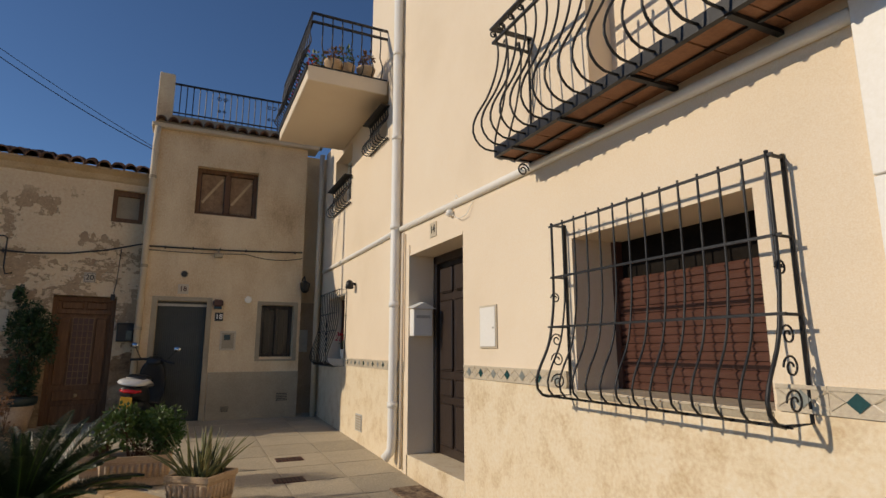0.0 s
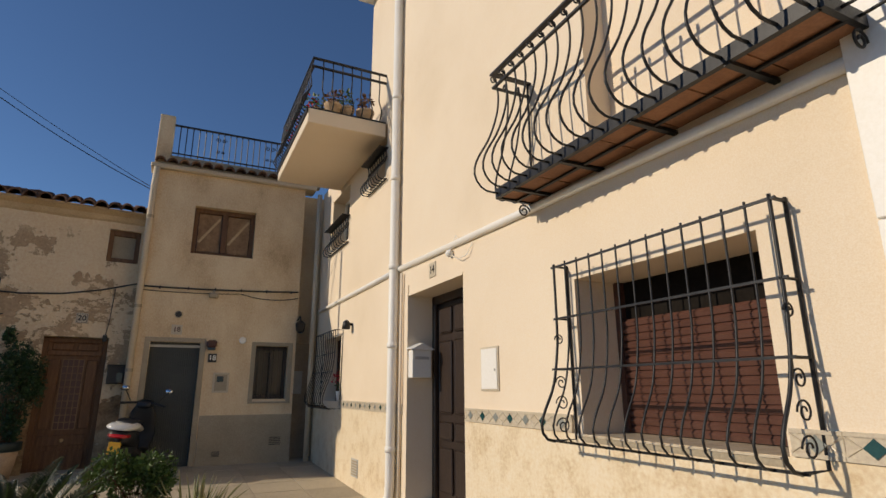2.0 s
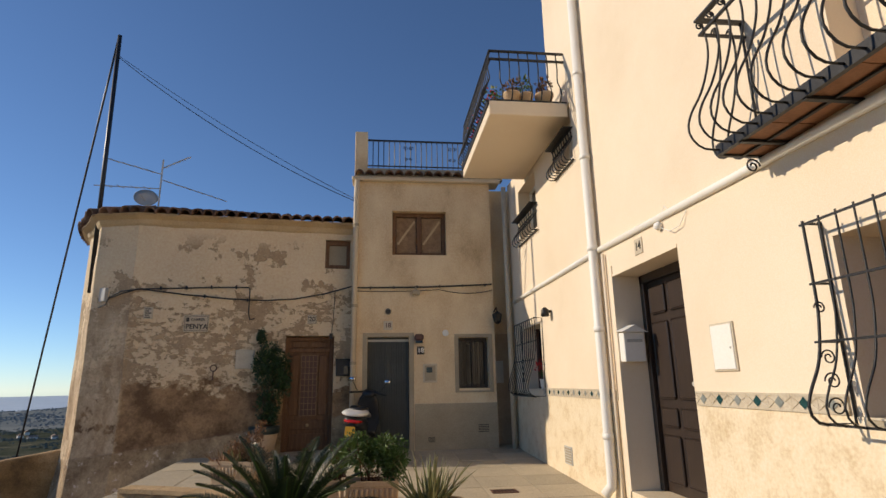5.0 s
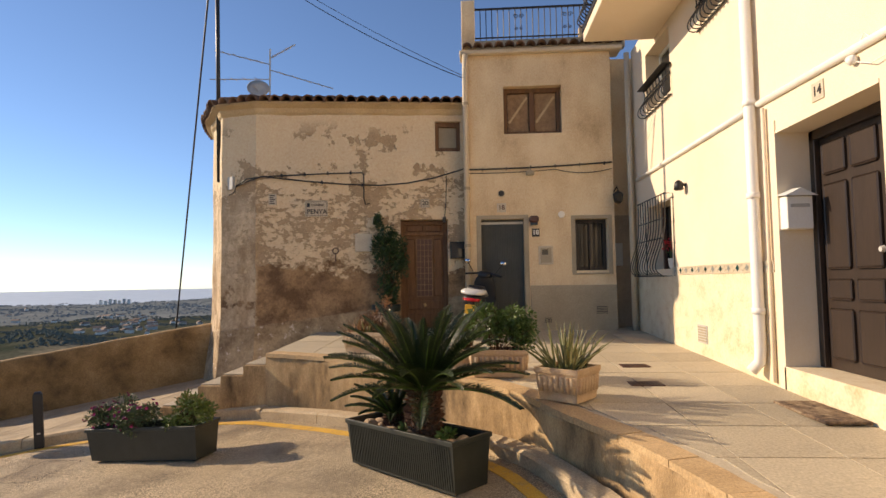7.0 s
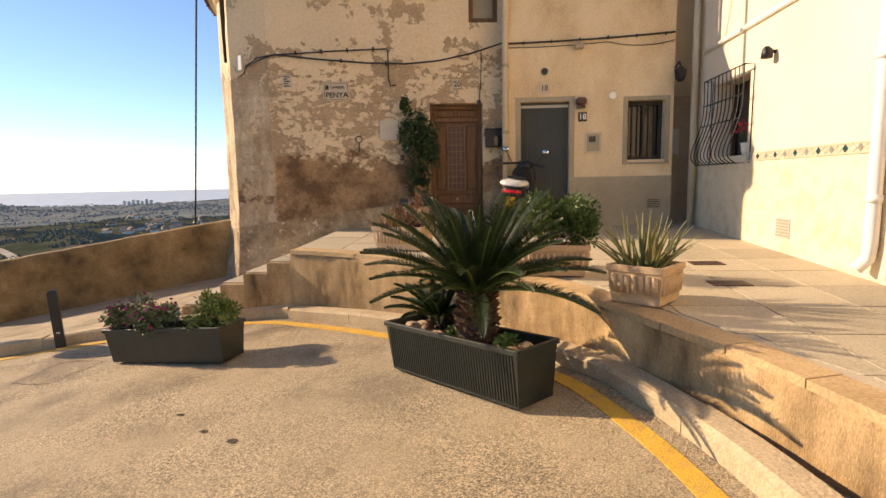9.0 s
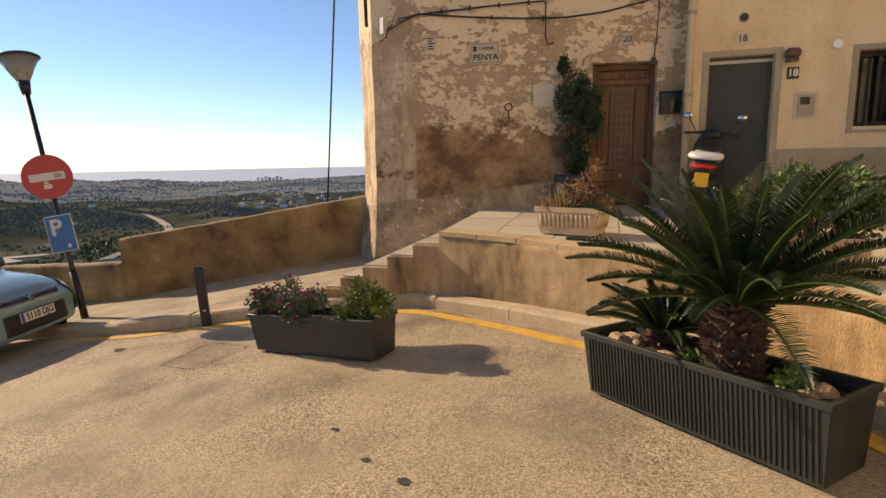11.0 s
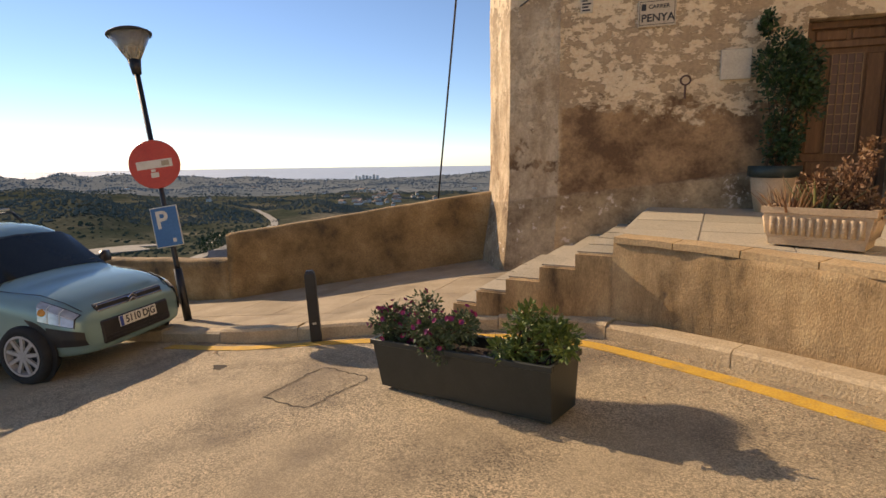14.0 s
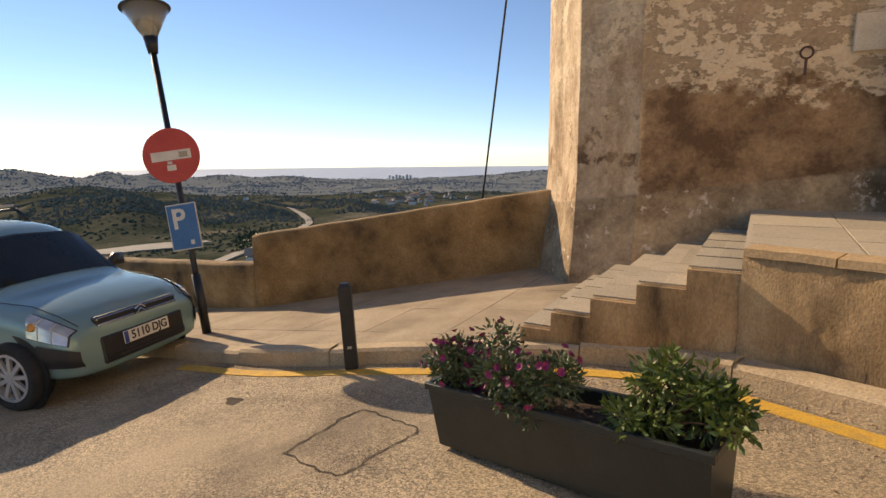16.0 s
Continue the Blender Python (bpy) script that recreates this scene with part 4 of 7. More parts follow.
# ---- details of house 18 ----
part("cornice", boxes((-0.52, 2.3, Y18 - 0.10, Y18 + 0.3, 5.80, 5.88), bevel=0.015), PIPE, house18)
part("gutter_pipe", tube(bmesh.new(), [(-0.42, Y18 - 0.09, 5.80), (-0.43, Y18 - 0.06, 5.5), (-0.43, Y18 - 0.06, 1.0)], 0.05, 10), PIPE, house18, "ochre painted downpipe", smooth=True)
for z in (2.4, 3.4, 4.9):
    part("pipe_clip", tube(bmesh.new(), [(-0.43, Y18 - 0.06, z), (-0.43, Y18 - 0.06, z + 0.05)], 0.056, 10), GREYBAND, house18)
half = bmesh.new()
for y0, y1, r0, r1 in ((0, 0.42, 0.085, 0.072),):
    a = [half.verts.new((r0 * math.cos(t), y0, r0 * math.sin(t))) for t in (math.pi * k / 8 for k in range(9))]
    b = [half.verts.new((r1 * math.cos(t), y1, r1 * math.sin(t) + 0.02)) for t in (math.pi * k / 8 for k in range(9))]
    c = [half.verts.new(((r0 - 0.016) * math.cos(t), y0, (r0 - 0.016) * math.sin(t))) for t in (math.pi * k / 8 for k in range(9))]
    d = [half.verts.new(((r1 - 0.016) * math.cos(t), y1, (r1 - 0.016) * math.sin(t) + 0.02)) for t in (math.pi * k / 8 for k in range(9))]
    for k in range(8):
        half.faces.new((a[k], a[k + 1], b[k + 1], b[k]))
        half.faces.new((c[k], d[k], d[k + 1], c[k + 1]))
        half.faces.new((a[k], c[k], c[k + 1], a[k + 1]))
    half.faces.new(d)
eaves18 = part("roof_tile", half, ROOFTILE, house18, smooth=True)
TILE_MESH = eaves18.data
eaves18.matrix_basis = pose(-0.38, Y18 - 0.16, 5.90, 8)
for k in range(1, 15):
    ob = new("roof_tile", TILE_MESH)
    ob.parent, ob.matrix_basis = house18, pose(-0.38 + k * 0.185, Y18 - 0.16 + random.uniform(-0.015, 0.015), 5.90 + random.uniform(-0.008, 0.008), 8, random.uniform(-3, 3), 0)
part("eaves_bed", boxes((-0.42, 2.3, Y18 - 0.06, Y18 + 0.3, 5.88, 5.92)), GREYBAND, house18)
part("terrace_upstand", boxes((-0.45, 2.4, Y18 + 0.10, Y18 + 0.25, 5.92, 6.12)), GREYBAND, house18)
part("pillar", boxes((-0.48, -0.24, Y18 + 0.02, Y18 + 0.26, 5.92, 6.84), bevel=0.01), RENDER18, house18)
part("pillar", boxes((1.62, 1.78, Y18 + 0.1, Y18 + 0.26, 6.12, 6.34), bevel=0.02), RENDER18, house18)
rl = tagged(new("roof_railing"), "blue-black iron railing along the roof terrace", "railing")
part("rail", boxes((-0.24, 2.35, Y18 + 0.16, Y18 + 0.19, 6.72, 6.75), (-0.24, 2.35, Y18 + 0.165, Y18 + 0.185, 6.19, 6.21)), IRON, rl)
bm = tube(bmesh.new(), [(0, 0, 6.12), (0, 0, 6.73)], 0.009, 5)
first = part("baluster", bm, IRON, rl)
first.matrix_basis = pose(-0.14, Y18 + 0.175, 0)
for k in range(1, 24):
    ob = new("baluster", first.data)
    ob.parent, ob.matrix_basis = rl, pose(-0.14 + k * 0.105, Y18 + 0.175, 0)
for x in (0.55, 1.42):
    for s in (-1, 1):
        bm = bmesh.new()
        scroll(bm, (x + s * 0.05, Y18 + 0.17, 6.58), 0.045, (s, 0, 0), (0, 0, 1), 1.3, 0.007)
        scroll(bm, (x + s * 0.04, Y18 + 0.17, 6.36), 0.03, (s, 0, 0), (0, 0, -1), 1.3, 0.007)
        part("ornament", bm, IRON, rl)
# corrugated door
d18 = part("door", boxes((-0.19, 0.55, Y18 + 0.12, Y18 + 0.16, 0.9, 2.88)), GREYDOOR, house18, "dark grey corrugated metal door")
rib = tube(bmesh.new(), [(0, 0, 0.93), (0, 0, 2.82)], 0.011, 6)
first = part("rib", rib, GREYDOOR, d18)
first.matrix_basis = pose(-0.16, Y18 + 0.118, 0)
for k in range(1, 24):
    ob = new("rib", first.data)
    ob.parent, ob.matrix_basis = d18, pose(-0.16 + k * 0.03, Y18 + 0.118, 0)
part("top_rail", boxes((-0.19, 0.55, Y18 + 0.09, Y18 + 0.12, 2.80, 2.84)), GREYPLASTIC, d18)
part("door_surround", boxes((-0.27, -0.19, Y18 - 0.012, Y18, 0.95, 2.95), (0.55, 0.63, Y18 - 0.012, Y18, 0.95, 2.95), (-0.19, 0.55, Y18 - 0.012, Y18, 2.88, 2.95), bevel=0.003), GREYBAND, house18)
for a, b in ((0.64, 2.10),):
    part("plinth", boxes((a, b, Y18 - 0.014, Y18, 0.7, 1.72), bevel=0.003), GREYBAND, house18, "smooth grey-ochre cement plinth")
# upper shuttered window
sh = part("window", boxes((0.24, 1.25, Y18 + 0.21, Y18 + 0.23, 4.38, 5.23)), GLASS_DARK, house18)
part("window_frame", boxes((0.24, 0.31, Y18 + 0.13, Y18 + 0.21, 4.38, 5.23), (1.18, 1.25, Y18 + 0.13, Y18 + 0.21, 4.38, 5.23), (0.31, 1.18, Y18 + 0.13, Y18 + 0.21, 5.15, 5.23), (0.31, 1.18, Y18 + 0.13, Y18 + 0.21, 4.38, 4.45), (0.70, 0.79, Y18 + 0.12, Y18 + 0.21, 4.45, 5.15), bevel=0.006), WOOD, sh)
CURTAIN = material("tan_blind", [(0.20, 0.115, 0.055), (0.36, 0.23, 0.125)], 7, 9, 0.7, 0.4, 60, spread=0.4)
for a, b in ((0.32, 0.69), (0.80, 1.17)):
    part("blind", boxes((a, b, Y18 + 0.17, Y18 + 0.20, 4.46, 5.14)), CURTAIN, sh, "sun-bleached board with a diagonal tear")
    bm = bmesh.new()
    box(bm, -0.02, 0.02, -0.004, 0, -0.28, 0.28, m=Matrix.Translation(((a + b) / 2, Y18 + 0.168, 4.85)) @ pose(0, 0, 0, 0, 35, 0))
    part("batten", bm, OCHRE, sh)
# lower barred window
lw = part("window", boxes((1.43, 1.98, Y18 + 0.24, Y18 + 0.26, 1.97, 2.86)), GLASS_DARK, house18)
part("window_frame", boxes((1.43, 1.48, Y18 + 0.16, Y18 + 0.2, 1.97, 2.86), (1.93, 1.98, Y18 + 0.16, Y18 + 0.2, 1.97, 2.86), (1.48, 1.93, Y18 + 0.16, Y18 + 0.2, 2.8, 2.86), (1.48, 1.93, Y18 + 0.16, Y18 + 0.2, 1.97, 2.03), (1.69, 1.72, Y18 + 0.16, Y18 + 0.2, 2.03, 2.8)), DARKWOOD, lw)
for k in range(6):
    part("bar", tube(bmesh.new(), [(1.50 + k * 0.083, Y18 + 0.10, 1.97), (1.50 + k * 0.083, Y18 + 0.10, 2.86)], 0.007, 5), IRON, lw)
part("window_surround", boxes((1.36, 1.43, Y18 - 0.010, Y18, 1.93, 2.92), (1.98, 2.05, Y18 - 0.010, Y18, 1.93, 2.92), (1.43, 1.98, Y18 - 0.010, Y18, 2.86, 2.92), (1.36, 2.05, Y18 - 0.03, Y18, 1.90, 1.93), bevel=0.003), GREYBAND, house18)
CURTAIN2 = material("faded_door_paint", [(0.34, 0.25, 0.16), (0.46, 0.35, 0.24)], 4, 6, 0.7, 0.2, 60)
# passage beside it
part("side_door", boxes((2.12, X14 + 0.05, Y18 + 0.42, Y18 + 0.46, 0.95, 2.95), bevel=0.006), CURTAIN2, house18, "grey-brown side door in a narrow recess")
part("meter_panel", boxes((2.16, 2.32, Y18 + 0.38, Y18 + 0.42, 2.05, 2.45), (2.17, 2.3, Y18 + 0.37, Y18 + 0.38, 2.1, 2.2), bevel=0.004), GREYPLASTIC, house18)
bl = tagged(new("wall_lamp"), "old black iron lantern on a bracket", "wall lamp")
part("bracket", tube(bmesh.new(), [(2.10, Y18 - 0.01, 3.32), (2.12, Y18 - 0.14, 3.38), (2.12, Y18 - 0.2, 3.3)], 0.012, 6), IRON, bl)
part("lantern", turned(bmesh.new(), [(0.02, 0.10), (0.09, 0.05), (0.07, -0.08), (0.03, -0.12)], 6, (2.12, Y18 - 0.2, 3.2)), IRON, bl)
# fixtures
for name, label, x, z, txt in (("house_number", "small tile with the house number 18", 0.17, 3.08, "18"),):
    hn = tagged(new(name), label, "house number")
    part("tile", boxes((x - 0.08, x + 0.08, Y18 - 0.01, Y18, z - 0.08, z + 0.08), bevel=0.002), PLATE_WHITE, hn)
    lettering("digits", txt, 0.11, SHUTTER, hn, Matrix.Translation((x, Y18 - 0.012, z)) @ FACE_S)
hn = tagged(new("house_number"), "black plate with white number 18", "house number")
part("tile", boxes((0.685, 0.815, Y18 - 0.012, Y18, 2.565, 2.705), bevel=0.002), INK, hn)
lettering("digits", "18", 0.115, WHITE, hn, Matrix.Translation((0.75, Y18 - 0.014, 2.635)) @ FACE_S)
dl = tagged(new("wall_lamp"), "small rusty wall lamp over the door", "wall lamp")
part("shade", boxes((0.64, 0.80, Y18 - 0.12, Y18, 2.80, 2.92), bevel=0.03), SHUTTER, dl)
part("glass", boxes((0.66, 0.78, Y18 - 0.10, Y18, 2.76, 2.80)), GLASS_DARK, dl)
mt = tagged(new("meter_box"), "white framed meter box with a glass pane", "meter box")
part("frame", boxes((0.79, 1.04, Y18 - 0.015, Y18, 2.08, 2.40), bevel=0.003), PLATE_WHITE, mt)
part("door", boxes((0.82, 1.01, Y18 - 0.022, Y18 - 0.015, 2.11, 2.37)), GREYBAND, mt)
part("pane", boxes((0.85, 0.95, Y18 - 0.027, Y18 - 0.022, 2.25, 2.34)), GLASS_DARK, mt)
jb = tagged(new("junction_cover"), "round white junction cover on the wall", "junction cover")
part("cover", turned(bmesh.new(), [(0.055, 0), (0.06, 0.01), (0.05, 0.018)], 16), WHITE, jb).matrix_basis = pose(1.20, Y18, 2.94, 90, 0, 0)
vh = tagged(new("vent_hole"), "round dark vent pipe end in the wall", "vent")
part("rim", turned(bmesh.new(), [(0.06, 0), (0.06, 0.012), (0.05, 0.014)], 14), GREYBAND, vh).matrix_basis = pose(0.17, Y18, 3.33, 90, 0, 0)
part("mouth", turned(bmesh.new(), [(0.048, 0.01), (0.047, 0.017)], 14), INK, vh).matrix_basis = pose(0.17, Y18, 3.33, 90, 0, 0)
for x, z, s in ((1.84, 1.30, 0.11), (0.93, 1.13, 0.07)):
    vv = tagged(new("wall_vent"), "dark square vent grille low on the wall", "vent", "low vents")
    part("frame", boxes((x - s, x + s, Y18 - 0.024, Y18 - 0.014, z - s * 0.75, z + s * 0.75)), GREYBAND, vv)
    for k in range(5):
        part("slat", boxes((x - s * 0.85, x + s * 0.85, Y18 - 0.030, Y18 - 0.024, z - s * 0.6 + k * s * 0.25, z - s * 0.5 + k * s * 0.25)), INK, vv)
sl = tagged(new("floodlight"), "small security floodlight on the wall", "floodlight")
part("head", boxes((0.60, 0.74, Y18 - 0.14, Y18 - 0.06, 3.62, 3.70), bevel=0.015), GREYBAND, sl)
part("arm", tube(bmesh.new(), [(0.64, Y18, 3.78), (0.68, Y18 - 0.06, 3.74), (0.67, Y18 - 0.1, 3.68)], 0.015, 6), GREYBAND, sl)


def cable(name, label, pts, r=0.010):
    return tagged(link(name, tube(bmesh.new(), pts, r, 6), BLACK, smooth=True), label, "cable")


def sag(a, b, d, n=14):
    a, b = Vector(a), Vector(b)
    return [a.lerp(b, k / n) - Vector((0, 0, d * 4 * (k / n) * (1 - k / n))) for k in range(n + 1)]


cable("cable", "black cable along the house wall", sag((-0.40, Y18 - 0.03, 3.76), (2.08, Y18 - 0.03, 3.83), 0.02), 0.013)
cable("cable", "thin cable along the house wall", sag((-0.40, Y18 - 0.02, 3.70), (1.10, Y18 - 0.02, 3.73), 0.02) + sag((1.15, Y18 - 0.02, 3.72), (2.08, Y18 - 0.02, 3.72), 0.06), 0.006)

# ---- details of house 20 ----
N20 = Vector((0.135, -1, 0)).normalized()


def at20(x, z, out=0.0):
    """A place on the front of house 20, out metres before it."""
    y = 11.74 + 0.13 * (x + 0.42)
    return Vector((x, y, z)) + N20 * out


R20 = pose(0, 0, 0, 0, 0, math.degrees(math.atan(0.13)))


def set20(x, z, out=0.0):
    return Matrix.Translation(at20(x, z, out)) @ R20


# door with panels and a glazed grid
dr = part("door", boxes((-0.43, 0.43, 0, 0.05, 0, 1.98)), WOOD, house20, "weathered varnished wooden door with a glazed grid")
dr.matrix_basis = set20(-1.205, 0.93, -0.20)
part("door_frame", boxes((-0.44, -0.36, -0.05, 0.0, 0, 1.99), (0.36, 0.44, -0.05, 0.0, 0, 1.99), (-0.36, 0.36, -0.05, 0.0, 1.72, 1.79), (-0.36, 0.36, -0.05, 0.0, 1.92, 1.99), bevel=0.006), WOOD, dr)
for x0, x1, z0, z1 in ((-0.31, -0.02, 1.80, 1.91), (0.02, 0.31, 1.80, 1.91), (-0.31, 0.31, 0.06, 0.32), (-0.31, 0.31, 0.38, 0.54), (-0.33, -0.17, 0.62, 1.66), (0.17, 0.33, 0.62, 1.66)):
    part("door_panel", boxes((x0, x1, -0.02, 0, z0, z1), bevel=0.012), WOOD, dr)
part("door_glass", boxes((-0.14, 0.14, -0.012, 0, 0.62, 1.66)), SHUTTER, dr, "brown obscured glass")
for k in range(5):
    part("glazing_bar", boxes((-0.14 + k * 0.07 - 0.006, -0.14 + k * 0.07 + 0.006, -0.022, -0.012, 0.62, 1.66)), CURTAIN, dr)
for k in range(11):
    part("glazing_bar", boxes((-0.14, 0.14, -0.022, -0.012, 0.62 + k * 0.104 - 0.005, 0.62 + k * 0.104 + 0.005)), CURTAIN, dr)
part("door_knocker", turned(bmesh.new(), [(0.02, 0), (0.03, 0.015), (0.015, 0.03)], 10), CAP, dr).matrix_basis = pose(0, -0.02, 0.46, 90)
w20 = part("window", boxes((-0.23, 0.23, 0, 0.02, 0, 0.55)), GLASS_DARK, house20)
w20.matrix_basis = set20(-0.765, 4.17, -0.12)
part("window_frame", boxes((-0.235, -0.16, -0.06, 0, 0, 0.55), (0.16, 0.235, -0.06, 0, 0, 0.55), (-0.16, 0.16, -0.06, 0, 0.46, 0.55), (-0.16, 0.16, -0.06, 0, 0, 0.08), bevel=0.006), WOOD, w20)
part("pane", boxes((-0.16, 0.16, -0.012, -0.004, 0.08, 0.46)), GREYBAND, w20)
# roof: rows of barrel tiles over a sloping bed
ROOF20 = [p for p in LINE20 if p.y < 13.4]
bm = bmesh.new()
rows = []
for p, q in zip(LINE20, IN20):
    n = (p - q).normalized()
    e = p + n * 0.16
    rows.append((bm.verts.new((e.x, e.y, 4.99)), bm.verts.new((p.x - n.x * 0.3, p.y - n.y * 0.3, 5.12)), bm.verts.new((-1.6 + 0.1 * p.x, 17.0, 6.6))))
for r, s in zip(rows, rows[1:]):
    bm.faces.new((r[0], r[1], s[1], s[0]))
    bm.faces.new((r[1], r[2], s[2], s[1]))
part("roof", bm, ROOFTILE, house20)
eline = resample(ROOF20, 0.19)
enorm = offset_line(eline, -1)
for i, (p, q) in enumerate(zip(eline, enorm)):
    n = (p - q).normalized()
    ang = math.degrees(math.atan2(n.x, -n.y))
    for r in range(3):
        e = p + n * (0.22 - 0.34 * r)
        ob = new("roof_tile", TILE_MESH)
        ob.parent = house20
        ob.matrix_basis = pose(e.x, e.y, 5.0 + 0.105 * r + random.uniform(-0.012, 0.012), 15 + random.uniform(-3, 3), random.uniform(-5, 5), ang + random.uniform(-4, 4)) @ Matrix.Diagonal((1.2, 1, 1.35, 1))
bm = bmesh.new()
rows = []
for p, q in zip(LINE20, IN20):
    n = (p - q).normalized()
    rows.append([bm.verts.new(v) for v in ((p.x - n.x * 0.02, p.y - n.y * 0.02, 4.80), (p.x + n.x * 0.035, p.y + n.y * 0.035, 4.86), (p.x + n.x * 0.06, p.y + n.y * 0.06, 4.93), (p.x + n.x * 0.15, p.y + n.y * 0.15, 4.985), (p.x + n.x * 0.165, p.y + n.y * 0.165, 5.02), (p.x, p.y, 5.05))])
for r, s in zip(rows, rows[1:]):
    for k in range(5):
        bm.faces.new((r[k], r[k + 1], s[k + 1], s[k]))
part("eaves_cornice", bm, OCHRE, house20, "plaster eaves cornice")
# wall fittings
CREAMTILE = material("cream_glazed_tile", [(0.50, 0.41, 0.28), (0.60, 0.50, 0.36)], 9, 5, 0.4, 0.05, 60)
sg = tagged(new("street_sign"), "cream glazed street name sign with dark border", "street sign")
sb = part("tile", boxes((-0.20, 0.20, -0.015, 0, -0.145, 0.145), bevel=0.004), CREAMTILE, sg)
sb.matrix_basis = set20(-3.10, 3.13, 0.012)
part("border", boxes((-0.185, 0.185, -0.018, -0.015, 0.120, 0.126), (-0.185, 0.185, -0.018, -0.015, -0.126, -0.120), (-0.185, -0.179, -0.018, -0.015, -0.12, 0.12), (0.179, 0.185, -0.018, -0.015, -0.12, 0.12), (-0.165, -0.115, -0.018, -0.015, 0.03, 0.10)), INK, sb)
lettering("letters", "PENYA", 0.115, INK, sb, pose(0.01, -0.018, -0.055, 90))
lettering("letters", "CARRER", 0.06, INK, sb, pose(0.02, -0.018, 0.065, 90))
pq = tagged(new("tile_plaque"), "small worn ceramic plaque with illegible writing", "plaque")
pb = part("tile", boxes((-0.07, 0.07, -0.01, 0, -0.10, 0.10), bevel=0.003), PLATE_WHITE, pq)
pb.matrix_basis = set20(-3.86, 3.30, 0.012)
part("writing", boxes(*[(-0.05, -0.05 + w, -0.012, -0.01, z, z + 0.018) for w, z in ((0.09, 0.06), (0.06, 0.025), (0.1, -0.01), (0.07, -0.045), (0.09, -0.08))]), INK, pb)
hn = tagged(new("house_number"), "small tile with the house number 20", "house number")
hb = part("tile", boxes((-0.08, 0.08, -0.012, 0, -0.08, 0.08), bevel=0.002), PLATE_WHITE, hn)
hb.matrix_basis = set20(-1.19, 3.22, 0.012)
part("border", boxes((-0.07, 0.07, -0.014, -0.012, 0.062, 0.068), (-0.07, 0.07, -0.014, -0.012, -0.068, -0.062), (-0.07, -0.064, -0.014, -0.012, -0.062, 0.062), (0.064, 0.07, -0.014, -0.012, -0.062, 0.062)), INK, hb)
lettering("digits", "20", 0.115, INK, hb, pose(0, -0.014, 0, 90))
mb = tagged(new("meter_box"), "white painted meter box on the old wall", "meter box")
part("body", boxes((-0.15, 0.15, -0.03, 0, -0.16, 0.16), bevel=0.005), PLATE_WHITE, mb).matrix_basis = set20(-2.28, 2.52, 0.012)
lb = tagged(new("letter_box"), "black metal letter box with a slanted lid", "letter box")
lbb = part("body", boxes((-0.13, 0.13, -0.10, 0, -0.15, 0.13), bevel=0.006), BLACK, lb)
lbb.matrix_basis = set20(-0.62, 2.37, 0.012)
part("lid", boxes((-0.14, 0.14, -0.12, 0, 0.12, 0.145), bevel=0.005), IRON, lbb)
part("window", boxes((0.0, 0.10, -0.106, -0.10, -0.12, 0.02)), GLASS_DARK, lbb)
hk = tagged(new("iron_hook"), "rusty iron ring hook in the wall", "hook")
bm = bmesh.new()
tube(bm, [(0.05 * math.cos(a), 0, 0.05 * math.sin(a)) for a in (2 * math.pi * k / 14 for k in range(15))], 0.010, 5)
tube(bm, [(0, 0, -0.05), (0, 0, -0.2)], 0.012, 5)
part("ring", bm, SHUTTER, hk).matrix_basis = set20(-2.77, 2.38, 0.03)
jx = tagged(new("junction_box"), "grey cable junction box at the house corner", "junction box")
part("body", boxes((-0.09, 0.09, -0.10, 0, -0.12, 0.12), bevel=0.01), GREYPLASTIC, jx).matrix_basis = Matrix.Translation((-4.62, 11.42, 3.62)) @ pose(0, 0, 0, 0, 0, -30)
c1 = [at20(x, z, 0.05) for x, z in ((-4.05, 3.70), (-3.6, 3.72), (-3.0, 3.75), (-2.3, 3.77), (-2.27, 3.74), (-2.27, 3.3), (-2.24, 3.2), (-2.16, 3.22))]
cable("cable", "black cable clipped along the peeling wall", [(-4.55, 11.33, 3.55), (-4.3, 11.22, 3.62), *c1], 0.011)
c2 = [(-4.55, 11.33, 3.56), (-4.3, 11.2, 3.66)] + [at20(x, z, 0.05) for x, z in ((-4.0, 3.70), (-3.3, 3.62), (-2.6, 3.56), (-2.0, 3.54), (-1.5, 3.58), (-1.0, 3.68), (-0.48, 3.84))] + [(-0.40, Y18 - 0.03, 3.80)]
cable("cable", "sagging black cable on the old wall", c2, 0.012)
cable("cable", "thin cable hanging beside the door", [at20(-0.80, 3.72, 0.02), at20(-0.82, 3.2, 0.02), at20(-0.85, 2.92, 0.03)], 0.006)
bx = tagged(link("drop_switch", boxes((-0.03, 0.03, -0.04, 0, -0.05, 0.05), bevel=0.006), BLACK), "small black switch box above the door", "switch")
bx.matrix_basis = set20(-0.85, 2.92, 0.012)
cable("cable", "black cables looping below the junction box", [(-4.95, 11.62, 3.75), (-4.85, 11.5, 3.5), (-4.7, 11.36, 3.40), (-4.56, 11.29, 3.45), (-4.5, 11.26, 3.58)], 0.010)
for x, z in ((-3.7, 3.72), (-3.3, 3.74), (-2.9, 3.755), (-2.5, 3.765), (-3.0, 3.595), (-2.3, 3.545)):
    cl = tagged(link("cable_clip", boxes((-0.012, 0.012, -0.07, 0, -0.025, 0.03), bevel=0.003), BLACK), "small black clip holding the cable", "cable clip", "cable clips")
    cl.matrix_basis = set20(x, z, 0.012)
